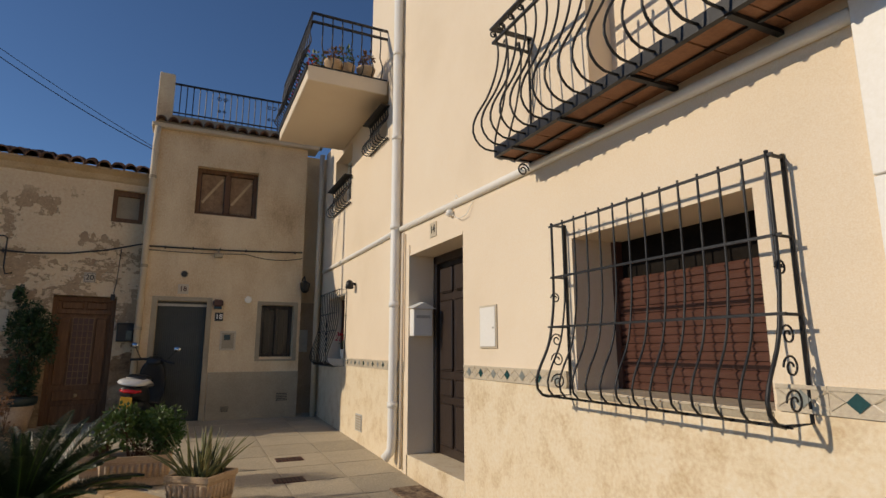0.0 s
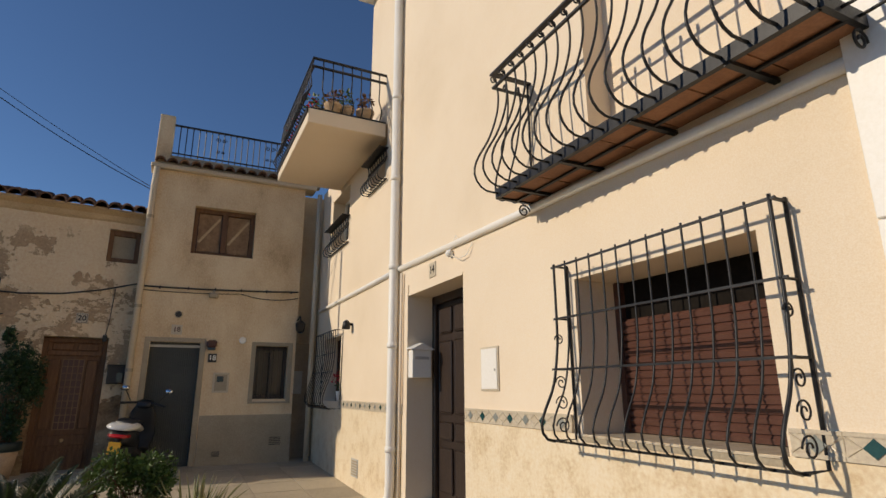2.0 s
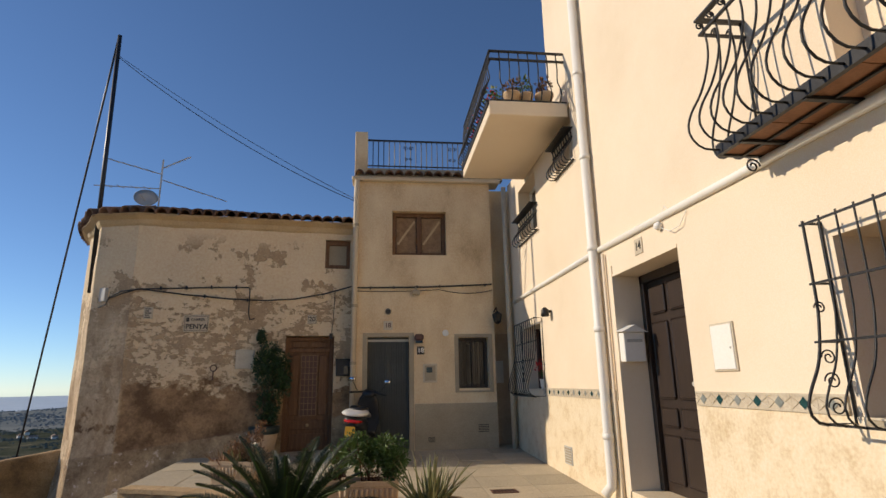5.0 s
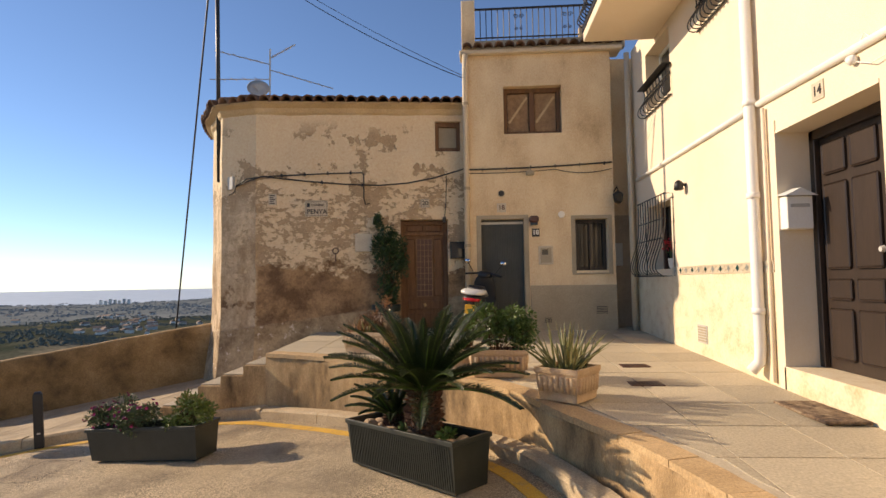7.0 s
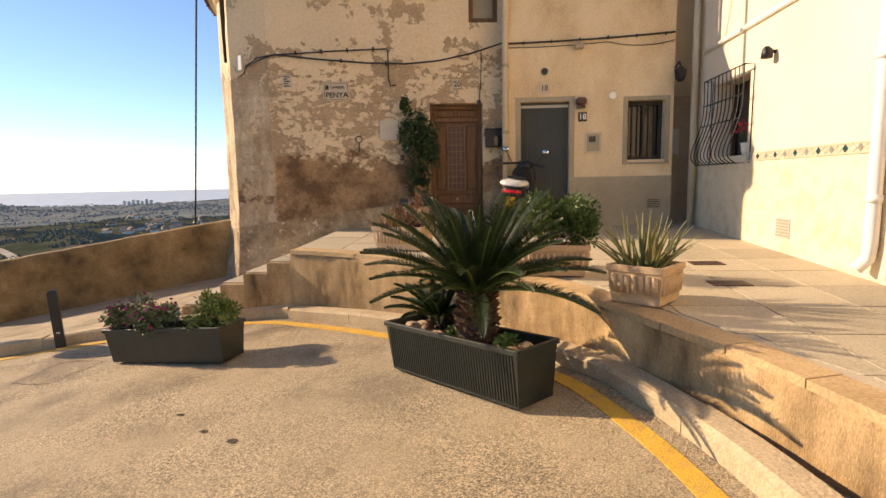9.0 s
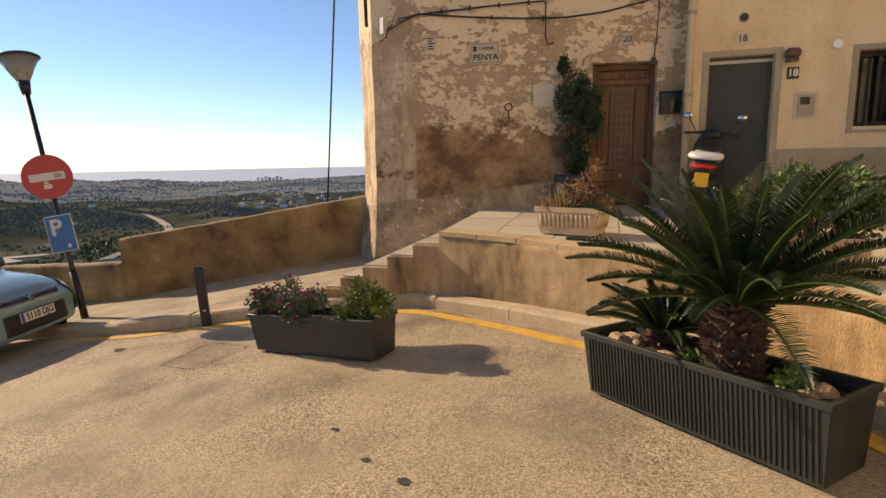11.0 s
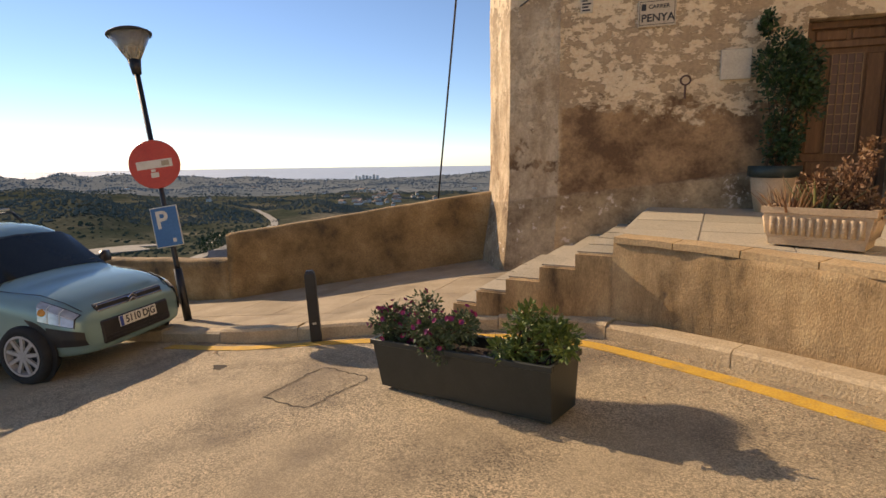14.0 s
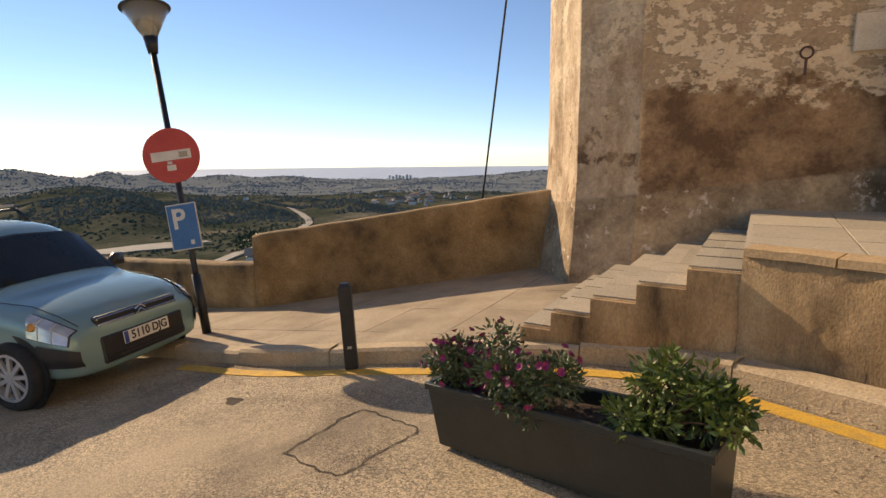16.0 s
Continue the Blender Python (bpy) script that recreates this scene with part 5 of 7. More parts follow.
for k in range(6):
    cl = tagged(link("cable_clip", boxes((-0.010, 0.010, -0.045, 0, -0.02, 0.03), bevel=0.003), BLACK), "small black clip holding the cable", "cable clip", "cable clips")
    cl.matrix_basis = pose(-0.15 + k * 0.42, Y18, 3.75 + k * 0.012)
# utility pole at the corner, with its lines
up = tagged(new("utility_pole"), "slim black steel pole fixed to the house corner", "utility pole")
part("pole", tube(bmesh.new(), [(-5.00, 11.62, 3.70), (-5.10, 11.62, 8.8)], 0.04, 8), BLACK, up, smooth=True)
part("bracket", boxes((-5.03, -4.95, 11.6, 11.95, 4.2, 4.24), (-5.04, -4.96, 11.6, 11.95, 4.8, 4.84)), IRON, up)
cable("overhead_line", "overhead cable from the pole to the roof", sag((-5.1, 11.62, 8.35), (-0.44, 11.36, 5.38), 0.22), 0.007)
cable("overhead_line", "thin overhead cable from the pole to the roof", sag((-5.1, 11.62, 8.38), (-0.44, 11.36, 5.42), 0.12), 0.005)
cable("overhead_line", "thick overhead cable falling to the valley", sag((-5.12, 11.62, 8.72), (-11.7, 20.6, -8.6), 0.15), 0.020)
# television aerial and dish
ae = tagged(new("tv_aerial"), "television aerial on the tiled roof", "aerial")
AX, AY = -4.55, 12.9
part("mast", tube(bmesh.new(), [(AX, AY, 5.1), (AX, AY, 6.75)], 0.018, 6), GREYPLASTIC, ae)
for z, dx, dz, n, w in ((6.55, 0.55, 0.28, 12, 0.10), (6.42, -1.2, 0.35, 5, 0.18), (6.30, 1.35, -0.45, 5, 0.18), (6.1, -1.3, 0.05, 5, 0.18)):
    bm = tube(bmesh.new(), [(AX, AY, z), (AX + dx, AY, z + dz)], 0.011, 5)
    for k in range(1, n):
        f = k / n
        x, q = AX + dx * f, z + dz * f
        tube(bm, [(x, AY - w, q - 0.03), (x, AY + w, q + 0.03)], 0.006, 4)
    part("boom", bm, GREYPLASTIC, ae)
ds = tagged(new("satellite_dish"), "small grey satellite dish on the roof", "satellite dish")
part("dish", turned(bmesh.new(), [(0.01, 0.0), (0.12, 0.02), (0.21, 0.07), (0.215, 0.075), (0.12, 0.03), (0.01, 0.012)], 18), GREYPLASTIC, ds, smooth=True).matrix_basis = pose(AX - 0.02, AY - 0.55, 5.66, 65, 0, 20)
part("arm", tube(bmesh.new(), [(AX, AY, 5.6), (AX - 0.02, AY - 0.55, 5.64), (AX - 0.05, AY - 0.8, 5.7)], 0.012, 5), GREYPLASTIC, ds)

# ---- planters and pots ----
def box_planter(label, corners, z0, h, ribs, taper=0.03):
    """A long trough standing on the road: corners is near-left, near-right and far-right in plan."""
    a, b, c = (Vector(p) for p in corners)
    u, v = (b - a), (c - b)
    L, W = u.length, v.length
    ang = math.degrees(math.atan2(u.y, u.x))
    dz = z_road(*b) - z_road(*a)
    pl = tagged(new("planter"), label, "planter", "planters on the road")
    pl.matrix_basis = Matrix.Translation((a.x, a.y, z_road(*a) + 0.002)) @ pose(0, 0, 0, 0, 0, ang) @ pose(0, 0, 0, 0, -math.degrees(math.atan2(dz, L)), 0)
    t, th = taper, 0.02
    bm = bmesh.new()
    lo = [(t, t), (L - t, t), (L - t, W - t), (t, W - t)]
    hi = [(0, 0), (L, 0), (L, W), (0, W)]
    hin = [(th, th), (L - th, th), (L - th, W - th), (th, W - th)]
    q = [[bm.verts.new((*p, z)) for p in ps] for ps, z in ((lo, 0.03), (hi, h), (hin, h), (hin, h - 0.10))]
    for r, s in zip(q, q[1:]):
        for k in range(4):
            bm.faces.new((r[k], r[(k + 1) % 4], s[(k + 1) % 4], s[k]))
    bm.faces.new(q[0][::-1])
    part("trough", bm, PLANTER, pl)
    bm = bmesh.new()
    nn = 24
    g = [[bm.verts.new((th + (L - 2 * th) * i / nn, th + (W - 2 * th) * j / 6, h - 0.075 + 0.02 * noise.noise(Vector((i * 0.6, j * 0.6, L))))) for j in range(7)] for i in range(nn + 1)]
    for i in range(nn):
        for j in range(6):
            bm.faces.new((g[i][j], g[i + 1][j], g[i + 1][j + 1], g[i][j + 1]))
    part("soil", bm, SOIL, pl, "dark soil")
    part("rim", boxes((-0.012, L + 0.012, -0.012, 0.014, h - 0.03, h + 0.006), (-0.012, L + 0.012, W - 0.014, W + 0.012, h - 0.03, h + 0.006), (-0.012, 0.014, 0.014, W - 0.014, h - 0.03, h + 0.006), (L - 0.014, L + 0.012, 0.014, W - 0.014, h - 0.03, h + 0.006), bevel=0.003), PLANTER, pl)
    part("foot", boxes((0.1, L - 0.1, 0.08, W - 0.08, 0, 0.03)), BLACK, pl)
    if ribs:
        n = int(L / 0.026)
        rib = boxes((-0.006, 0.006, -ribs / 2, 0.006, 0.05, h - 0.03), bevel=0.0015)
        for v in rib.verts:
            v.co.y += t * (1 - v.co.z / h)
        first = part("rib", rib, PLANTER, pl)
        for k in range(n):
            ob = first if k == 0 else new("rib", first.data)
            ob.parent, ob.matrix_basis = pl, pose(t + 0.02 + (L - 2 * t - 0.04) * k / (n - 1), 0, 0)
    return pl


P2 = box_planter("black ribbed trough planter with a sago palm", [(-1.455, 6.865), (-0.45, 5.905), (-0.175, 6.195)], 0, 0.41, 0.013)
P1 = box_planter("black trough planter with purple daisies", [(-4.44, 7.59), (-3.08, 7.30), (-3.0, 7.65)], 0, 0.365, 0)
M1, M2 = P1.matrix_basis, P2.matrix_basis


def sago(label, base, trunk_h, trunk_r, fronds, length, seed, lift=(-5, 75)):
    rnd = random.Random(seed)
    pm = tagged(new("sago_palm"), label, "sago palm")
    bm = bmesh.new()
    prof = [(trunk_r * (1.12 - 0.035 * k + 0.08 * math.sin(k * 1.3)), trunk_h * k / 8) for k in range(9)]
    turned(bm, prof, 14, base)
    part("trunk", bm, SOIL, pm)
    vs, fs = [], []
    base = Vector(base)
    for k in range(int(260 * trunk_h / 0.3)):
        a, z = k * 2.39996, trunk_h * (k + 0.5) / (260 * trunk_h / 0.3)
        o = Vector((math.cos(a), math.sin(a), 0))
        s = Vector((-math.sin(a), math.cos(a), 0))
        p = base + o * trunk_r * rnd.uniform(0.82, 0.98) + Vector((rnd.uniform(-0.01, 0.01), rnd.uniform(-0.01, 0.01), z + rnd.uniform(-0.015, 0.015)))
        i = len(vs)
        vs += [p - s * 0.022, p + s * 0.022, p + o * rnd.uniform(0.03, 0.065) + Vector((0, 0, rnd.uniform(0.01, 0.05))) + s * rnd.uniform(-0.015, 0.015), p + Vector((0, 0, 0.03))]
        fs += [(i, i + 1, i + 2), (i, i + 2, i + 3), (i + 1, i + 3, i + 2)]
    me = bpy.data.meshes.new("leaf_scar")
    me.from_pydata(vs, [], fs)
    me.materials.append(BARK)
    ob = new("leaf_scar", me)
    ob.parent = pm
    top = base + Vector((0, 0, trunk_h))
    for f in range(fronds):
        az = f * 2.39996 + rnd.uniform(-0.2, 0.2)
        el = radians(lift[0] + (lift[1] - lift[0]) * (f / fronds) ** 0.9 + rnd.uniform(-6, 6))
        ln = length * rnd.uniform(0.85, 1.1) * (0.8 if f > fronds * 0.85 else 1)
        o = Vector((math.cos(az), math.sin(az), 0))
        d = o * math.cos(el) + Vector((0, 0, math.sin(el)))
        p, pts = top + o * trunk_r * 0.5, []
        n = 14
        for k in range(n + 1):
            pts.append((p.copy(), d.copy()))
            p = p + d * ln / n
            d = (d + Vector((0, 0, -0.040 - 0.03 * (k / n)))).normalized()
        vs, fs = [], []
        side0 = Vector((-math.sin(az), math.cos(az), 0))
        m = 74
        for k in range(m):
            t = 0.10 + 0.9 * k / (m - 1)
            j = min(n - 1, int(t * n))
            q = pts[j][0].lerp(pts[j + 1][0], t * n - j)
            dd = pts[j][1]
            up = side0.cross(dd).normalized()
            if up.z < 0:
                up = -up
            w = ln * 0.155 * math.sin(math.pi * min(1, 0.12 + 0.86 * t)) ** 0.7
            for s in (-1, 1):
                tip = q + (side0 * s * 0.92 + dd * (0.55 + rnd.uniform(-0.08, 0.12)) + up * (0.34 + rnd.uniform(-0.12, 0.12))).normalized() * w * rnd.uniform(0.85, 1.12)
                mid = q.lerp(tip, 0.5) + up * 0.012
                b = dd * 0.0044
                i = len(vs)
                vs += [q - b, q + b, mid + b * 0.8, mid - b * 0.8, tip]
                fs += [(i, i + 1, i + 2, i + 3), (i + 3, i + 2, i + 4)]
        me = bpy.data.meshes.new("frond")
        me.from_pydata(vs, [], fs)
        me.materials.append(FROND)
        fr = new("frond", me)
        fr.parent = pm
        part("midrib", tube(bmesh.new(), [q for q, _ in pts[::2]], 0.008, 4, 0.003), LEAF, fr)
    return pm


FROND = material("sago_leaflet", [(0.008, 0.020, 0.005), (0.026, 0.045, 0.011)], 7, 3, 0.42, 0, 40)
BARK = material("palm_bark", [(0.05, 0.022, 0.012), (0.16, 0.075, 0.04)], 14, 5, 0.9, 0.4, 80)
s = M2 @ Vector((0.84, 0.20, 0.34))
sago("tall sago palm with dark feathery fronds", s, 0.37, 0.125, 62, 0.80, 3, (14, 78))
s = M2 @ Vector((0.42, 0.22, 0.34))
sago("small sago palm beside the larger one", s, 0.12, 0.07, 28, 0.42, 5, (14, 68))
rnd = random.Random(9)
for k in range(16):
    x = rnd.choice((0.16, 0.2, 0.3, 0.55, 0.65, 1.12, 1.2, 1.24))
    r = rnd.uniform(0.03, 0.075)
    bm = bmesh.new()
    bmesh.ops.create_icosphere(bm, subdivisions=2, radius=r)
    for v in bm.verts:
        v.co *= 1 + 0.35 * noise.noise(v.co * 14 + Vector((k, 0, 0)))
        v.co.z *= 0.75
    ob = tagged(link("rock", bm, ROCK, smooth=False), "rough pale rock on the planter soil", "rock", "planter rocks")
    ob.matrix_basis = M2 @ pose(x + rnd.uniform(-0.05, 0.05), rnd.uniform(0.11, 0.29), 0.345)
for k, (x, y) in enumerate(((0.68, 0.10), (0.78, 0.12), (1.12, 0.2), (1.2, 0.12))):
    ws = tagged(new("ground_plant"), "small green weed growing in the planter", "plant", "planter weeds")
    leaf_mesh("foliage", crown(M2 @ Vector((x, y, 0.38)), 0.07, 70, 60 + k), 0.05, LEAF_LIGHT if k < 2 else LEAF, ws)


def stems(bm, foot, spots, r=0.004, n=30, seed=1):
    rnd = random.Random(seed)
    for p, _ in rnd.sample(spots, min(n, len(spots))):
        f = Vector(foot) + Vector((rnd.uniform(-0.1, 0.1), rnd.uniform(-0.06, 0.06), 0))
        tube(bm, [f, f.lerp(p, 0.5) + Vector((0, 0, 0.03)), p], r, 4, r * 0.5, False)


def shrub(name, label, category, foot, lumps, n, size, mat, seed, long=2.2):
    sp = []
    for k, (c, r, sq) in enumerate(lumps):
        sp += crown(c, r, int(n * r ** 2 / sum(q[1] ** 2 for q in lumps)), seed + k, sq, 0.45)
    ob = tagged(new(name), label, category)
    leaf_mesh("foliage", sp, size, mat, ob, "", long, 0, seed)
    bm = bmesh.new()
    stems(bm, foot, sp, 0.005, 40, seed)
    part("stem", bm, BARK, ob)
    return ob, sp


DAISYLEAF = material("daisy_leaf", [(0.04, 0.07, 0.028), (0.12, 0.16, 0.07)], 9, 4, 0.5, 0, 50)
W = lambda x, y, z: M1 @ Vector((x, y, z))
fl, sp = shrub("daisy_bush", "bushy green plant with purple daisies", "flowering plant", W(0.4, 0.17, 0.3), [(W(0.2, 0.17, 0.44), 0.23, (1.1, 0.8, 0.8)), (W(0.54, 0.15, 0.43), 0.23, (1.25, 0.85, 0.75)), (W(0.04, 0.12, 0.46), 0.14, (1, 1, 0.9)), (W(0.36, 0.2, 0.58), 0.12, (1.2, 1, 1)), (W(0.70, 0.12, 0.50), 0.13, (1, 1, 1)), (W(0.58, 0.02, 0.36), 0.12, (1.3, 0.8, 0.8))], 4300, 0.024, DAISYLEAF, 11, 3.0)
rnd = random.Random(3)
heads = sorted((q for q in sp if q[1].z > 0.15 or q[1].y < -0.5), key=lambda q: rnd.random())
for k, (p, d) in enumerate(heads[:120]):
    if k > 50 and (p - W(0.2, 0.17, 0.46)).length > 0.3:
        continue
    c = p + d * 0.035 + Vector((0, 0, 0.02))
    bm = bmesh.new()
    ax = d.orthogonal().normalized()
    for j in range(9):
        a = Matrix.Rotation(j * 2 * math.pi / 9, 3, d) @ ax
        t = d.cross(a) * 0.006
        q = [bm.verts.new(v) for v in (c - t * 0.5, c + t * 0.5, c + a * 0.018 + t * 0.9 + d * 0.012, c + a * 0.018 - t * 0.9 + d * 0.012)]
        bm.faces.new(q)
    part("blossom", bm, MAGENTA, fl)
shrub("green_shrub", "light green leafy shrub in the trough planter", "shrub", W(1.1, 0.17, 0.3), [(W(1.16, 0.16, 0.46), 0.17, (1.1, 0.9, 1.0)), (W(1.34, 0.15, 0.45), 0.16, (1.2, 0.9, 0.8)), (W(1.06, 0.10, 0.40), 0.11, (1, 1, 0.8)), (W(1.20, 0.16, 0.60), 0.08, (1, 1, 1.5)), (W(1.36, 0.14, 0.57), 0.07, (1, 1, 1.5)), (W(1.45, 0.10, 0.46), 0.08, (1.2, 1, 0.8))], 1900, 0.030, LEAF_LIGHT, 21, 3.0)


def square_pot(name, label, cx, cy, lx, ly, h, ang, group="terrace pots"):
    z = z_terr(cy) + 0.016
    po = tagged(new(name), label, "flower pot", group)
    po.matrix_basis = pose(cx, cy, z, 0, 0, ang)
    bm = bmesh.new()
    sizes = [(0.86, 0), (0.88, 0.05), (0.9, 0.06), (0.97, h - 0.05), (1.02, h - 0.045), (1.02, h), (0.9, h), (0.88, h - 0.06)]
    q = [[bm.verts.new((sx * lx / 2 * k, sy * ly / 2 * k, zz)) for sx, sy in ((-1, -1), (1, -1), (1, 1), (-1, 1))] for k, zz in sizes]
    for r, s in zip(q, q[1:]):
        for k in range(4):
            bm.faces.new((r[k], r[(k + 1) % 4], s[(k + 1) % 4], s[k]))
    bm.faces.new(q[0][::-1])
    part("body", bm, POT, po)
    part("soil", boxes((-lx * 0.44, lx * 0.44, -ly * 0.44, ly * 0.44, h - 0.1, h - 0.04)), SOIL, po)
    for face, L, off in ((0, lx, ly), (90, ly, lx), (180, lx, ly), (270, ly, lx)):
        n = max(4, int(L / 0.055))
        for k in range(n):
            x = (-0.5 + (k + 0.5) / n) * L * 0.86
            f = part("flute", tube(bmesh.new(), [(x, -off / 2 * 0.90, 0.075), (x, -off / 2 * 0.965, h - 0.07)], L / n * 0.36, 6), POT, po, smooth=True)
            f.matrix_basis = pose(0, 0, 0, 0, 0, face)
    return po


square_pot("square_pot", "pale fluted terracotta trough with a green shrub", -0.06, 7.62, 0.58, 0.32, 0.27, -3)
shrub("round_shrub", "rounded glossy green shrub in a terracotta trough", "shrub", (-0.06, 7.62, 1.05), [((-0.18, 7.6, 1.36), 0.24, (1, 0.9, 0.9)), ((0.05, 7.62, 1.35), 0.27, (1, 0.9, 0.85)), ((0.20, 7.62, 1.27), 0.18, (1, 0.9, 0.9))], 3300, 0.042, LEAF, 31, 1.9)
square_pot("square_pot", "pale worn terracotta pot holding an aloe", 0.48, 6.66, 0.40, 0.40, 0.27, -38)
square_pot("square_pot", "pale fluted terracotta trough with dry succulents", -1.70, 9.15, 0.66, 0.36, 0.27, -20)
square_pot("square_pot", "low terracotta pot with a small yellowish shrub", -0.40, 8.1, 0.34, 0.3, 0.2, -10)


def blades(name, label, foot, n, length, width, mat, seed, spread=0.8, curve=0.4, rad=0.08):
    rnd = random.Random(seed)
    pl = tagged(new(name), label, "succulent")
    for k in range(n):
        a = rnd.uniform(0, 2 * math.pi)
        o = Vector((math.cos(a), math.sin(a), 0))
        tilt = rnd.uniform(0.05, spread)
        d = (o * tilt + Vector((0, 0, 1))).normalized()
        p = Vector(foot) + o * rnd.uniform(0, rad)
        ln, w = length * rnd.uniform(0.6, 1.15), width * rnd.uniform(0.8, 1.2)
        s = Vector((-math.sin(a), math.cos(a), 0))
        bm = bmesh.new()
        rows = []
        for j in range(6):
            f = j / 5
            ww = w * (1 - f) ** 0.7 * 0.5 + 0.001
            rows.append([bm.verts.new(v) for v in (p - s * ww, p + d.cross(s) * ww * 0.7, p + s * ww, p - d.cross(s) * ww * 0.3)])
            p = p + d * ln / 5
            d = (d + o * curve * 0.12 * tilt + Vector((0, 0, -0.04 * tilt))).normalized()
        for r, q in zip(rows, rows[1:]):
            for i in range(4):
                bm.faces.new((r[i], r[(i + 1) % 4], q[(i + 1) % 4], q[i]))
        part("leaf", bm, mat, pl, smooth=True)
    return pl


ALOE = material("aloe_leaf", [(0.07, 0.10, 0.03), (0.17, 0.17, 0.06), (0.30, 0.23, 0.11)], 9, 4, 0.5, 0.05, 50)
DRY = material("dry_russet_leaf", [(0.15, 0.06, 0.035), (0.27, 0.14, 0.065), (0.36, 0.24, 0.12)], 10, 4, 0.7, 0.05, 50)
blades("aloe", "green and tan spiky aloe in a terracotta pot", (0.48, 6.66, 1.04), 62, 0.40, 0.038, ALOE, 7, 1.1, 0.6, 0.15)
blades("aloe", "reddish spiky succulent in a terracotta trough", (-1.88, 9.19, 1.10), 46, 0.26, 0.026, DRY, 8, 1.0, 0.5, 0.15)
blades("aloe", "green spiky succulent in a terracotta trough", (-1.72, 9.15, 1.10), 30, 0.28, 0.028, ALOE, 18, 1.0, 0.5, 0.12)
shrub("dry_shrub", "dry russet flowering shrub in the trough", "shrub", (-1.52, 9.1, 1.1), [((-1.55, 9.1, 1.32), 0.17, (0.9, 0.8, 1.2)), ((-1.48, 9.1, 1.52), 0.12, (0.7, 0.7, 1.4)), ((-1.78, 9.12, 1.35), 0.12, (1, 0.8, 1.1)), ((-1.40, 9.05, 1.18), 0.12, (1, 1, 0.8))], 900, 0.034, DRY, 41, 2.0)
shrub("yellow_shrub", "small yellowish green shrub in a low pot", "shrub", (-0.40, 8.1, 1.0), [((-0.42, 8.1, 1.22), 0.15, (0.9, 0.9, 1.1)), ((-0.38, 8.1, 1.38), 0.10, (0.8, 0.8, 1.2))], 700, 0.036, LEAF_LIGHT, 45, 2.0)
# climbing evergreen beside the old door
ev, sp = shrub("evergreen_shrub", "tall dark evergreen climbing beside the old door", "shrub", (-1.85, 11.3, 1.35), [((-1.85, 11.30, 1.7), 0.28, (0.9, 0.6, 1.2)), ((-1.80, 11.30, 2.12), 0.33, (1.0, 0.6, 1.1)), ((-1.85, 11.32, 2.50), 0.30, (0.95, 0.6, 1.0)), ((-1.98, 11.38, 2.88), 0.14, (0.6, 0.6, 1.4)), ((-1.62, 11.3, 2.45), 0.16, (0.8, 0.6, 1.2))], 6000, 0.045, LEAF_DARK, 51, 1.9)
DARKGLAZE = material("dark_teal_glaze", [(0.012, 0.022, 0.018), (0.03, 0.045, 0.036)], 12, 4, 0.5, 0.1, 60)
tp = tagged(new("plant_pot"), "large teal-rimmed terracotta plant pot", "plant pot")
zt = z_terr(11.3)
part("body", turned(bmesh.new(), [(0.16, zt), (0.20, zt + 0.2), (0.22, zt + 0.36)], 16, (-1.85, 11.28, 0)), POT, tp, smooth=True)
part("rim", turned(bmesh.new(), [(0.22, zt + 0.36), (0.25, zt + 0.38), (0.25, zt + 0.48), (0.21, zt + 0.48)], 16, (-1.85, 11.28, 0)), DARKGLAZE, tp, "dark teal glazed rim", smooth=True)

# ---- scooter by the grey door ----
SCW = material("white_scooter_paint", [(0.62, 0.61, 0.58), (0.70, 0.69, 0.66)], 3, 3, 0.25, 0, 40)
TAIL = material("red_lens", [(0.45, 0.01, 0.015), (0.55, 0.02, 0.02)], 8, 2, 0.15, 0, 40)
AMBER = material("yellow_plate", [(0.70, 0.38, 0.02), (0.76, 0.44, 0.04)], 8, 2, 0.4, 0, 40)
CHROME = material("bright_metal", [(0.6, 0.6, 0.6), (0.7, 0.7, 0.7)], 8, 2, 0.15, 0, 40, metal=1.0)
RUBBER = material("tyre_rubber", [(0.012, 0.012, 0.012), (0.025, 0.025, 0.024)], 12, 4, 0.85, 0.2, 80)


def wheel(name, parent, m, r, w, rim_mat, spokes, label=""):
    wh = part(name, turned(bmesh.new(), [(r * 0.62, -w * 0.1), (r * 0.66, -w / 2), (r * 0.93, -w / 2), (r, -w * 0.3), (r, w * 0.3), (r * 0.93, w / 2), (r * 0.70, w / 2), (r * 0.66, w * 0.1)], 28), RUBBER, parent, label, True)
    wh.matrix_basis = m
    bm = turned(bmesh.new(), [(r * 0.60, w * 0.11), (r * 0.655, w * 0.14), (r * 0.70, w * 0.52), (r * 0.63, w * 0.53), (r * 0.60, w * 0.16)], 28)
    turned(bm, [(r * 0.17, w * 0.12), (r * 0.17, w * 0.48), (r * 0.08, w * 0.5)], 12)
    for k in range(spokes):
        a = 2 * math.pi * k / spokes
        mm = Matrix.Rotation(a, 4, "Z")
        box(bm, r * 0.12, r * 0.66, -r * 0.06, r * 0.06, w * 0.34, w * 0.47, m=mm)
    part("rim", bm, rim_mat, wh)
    part("drum", turned(bmesh.new(), [(r * 0.50, w * 0.06), (r * 0.50, w * 0.22)], 20), BLACK, wh)
    return wh


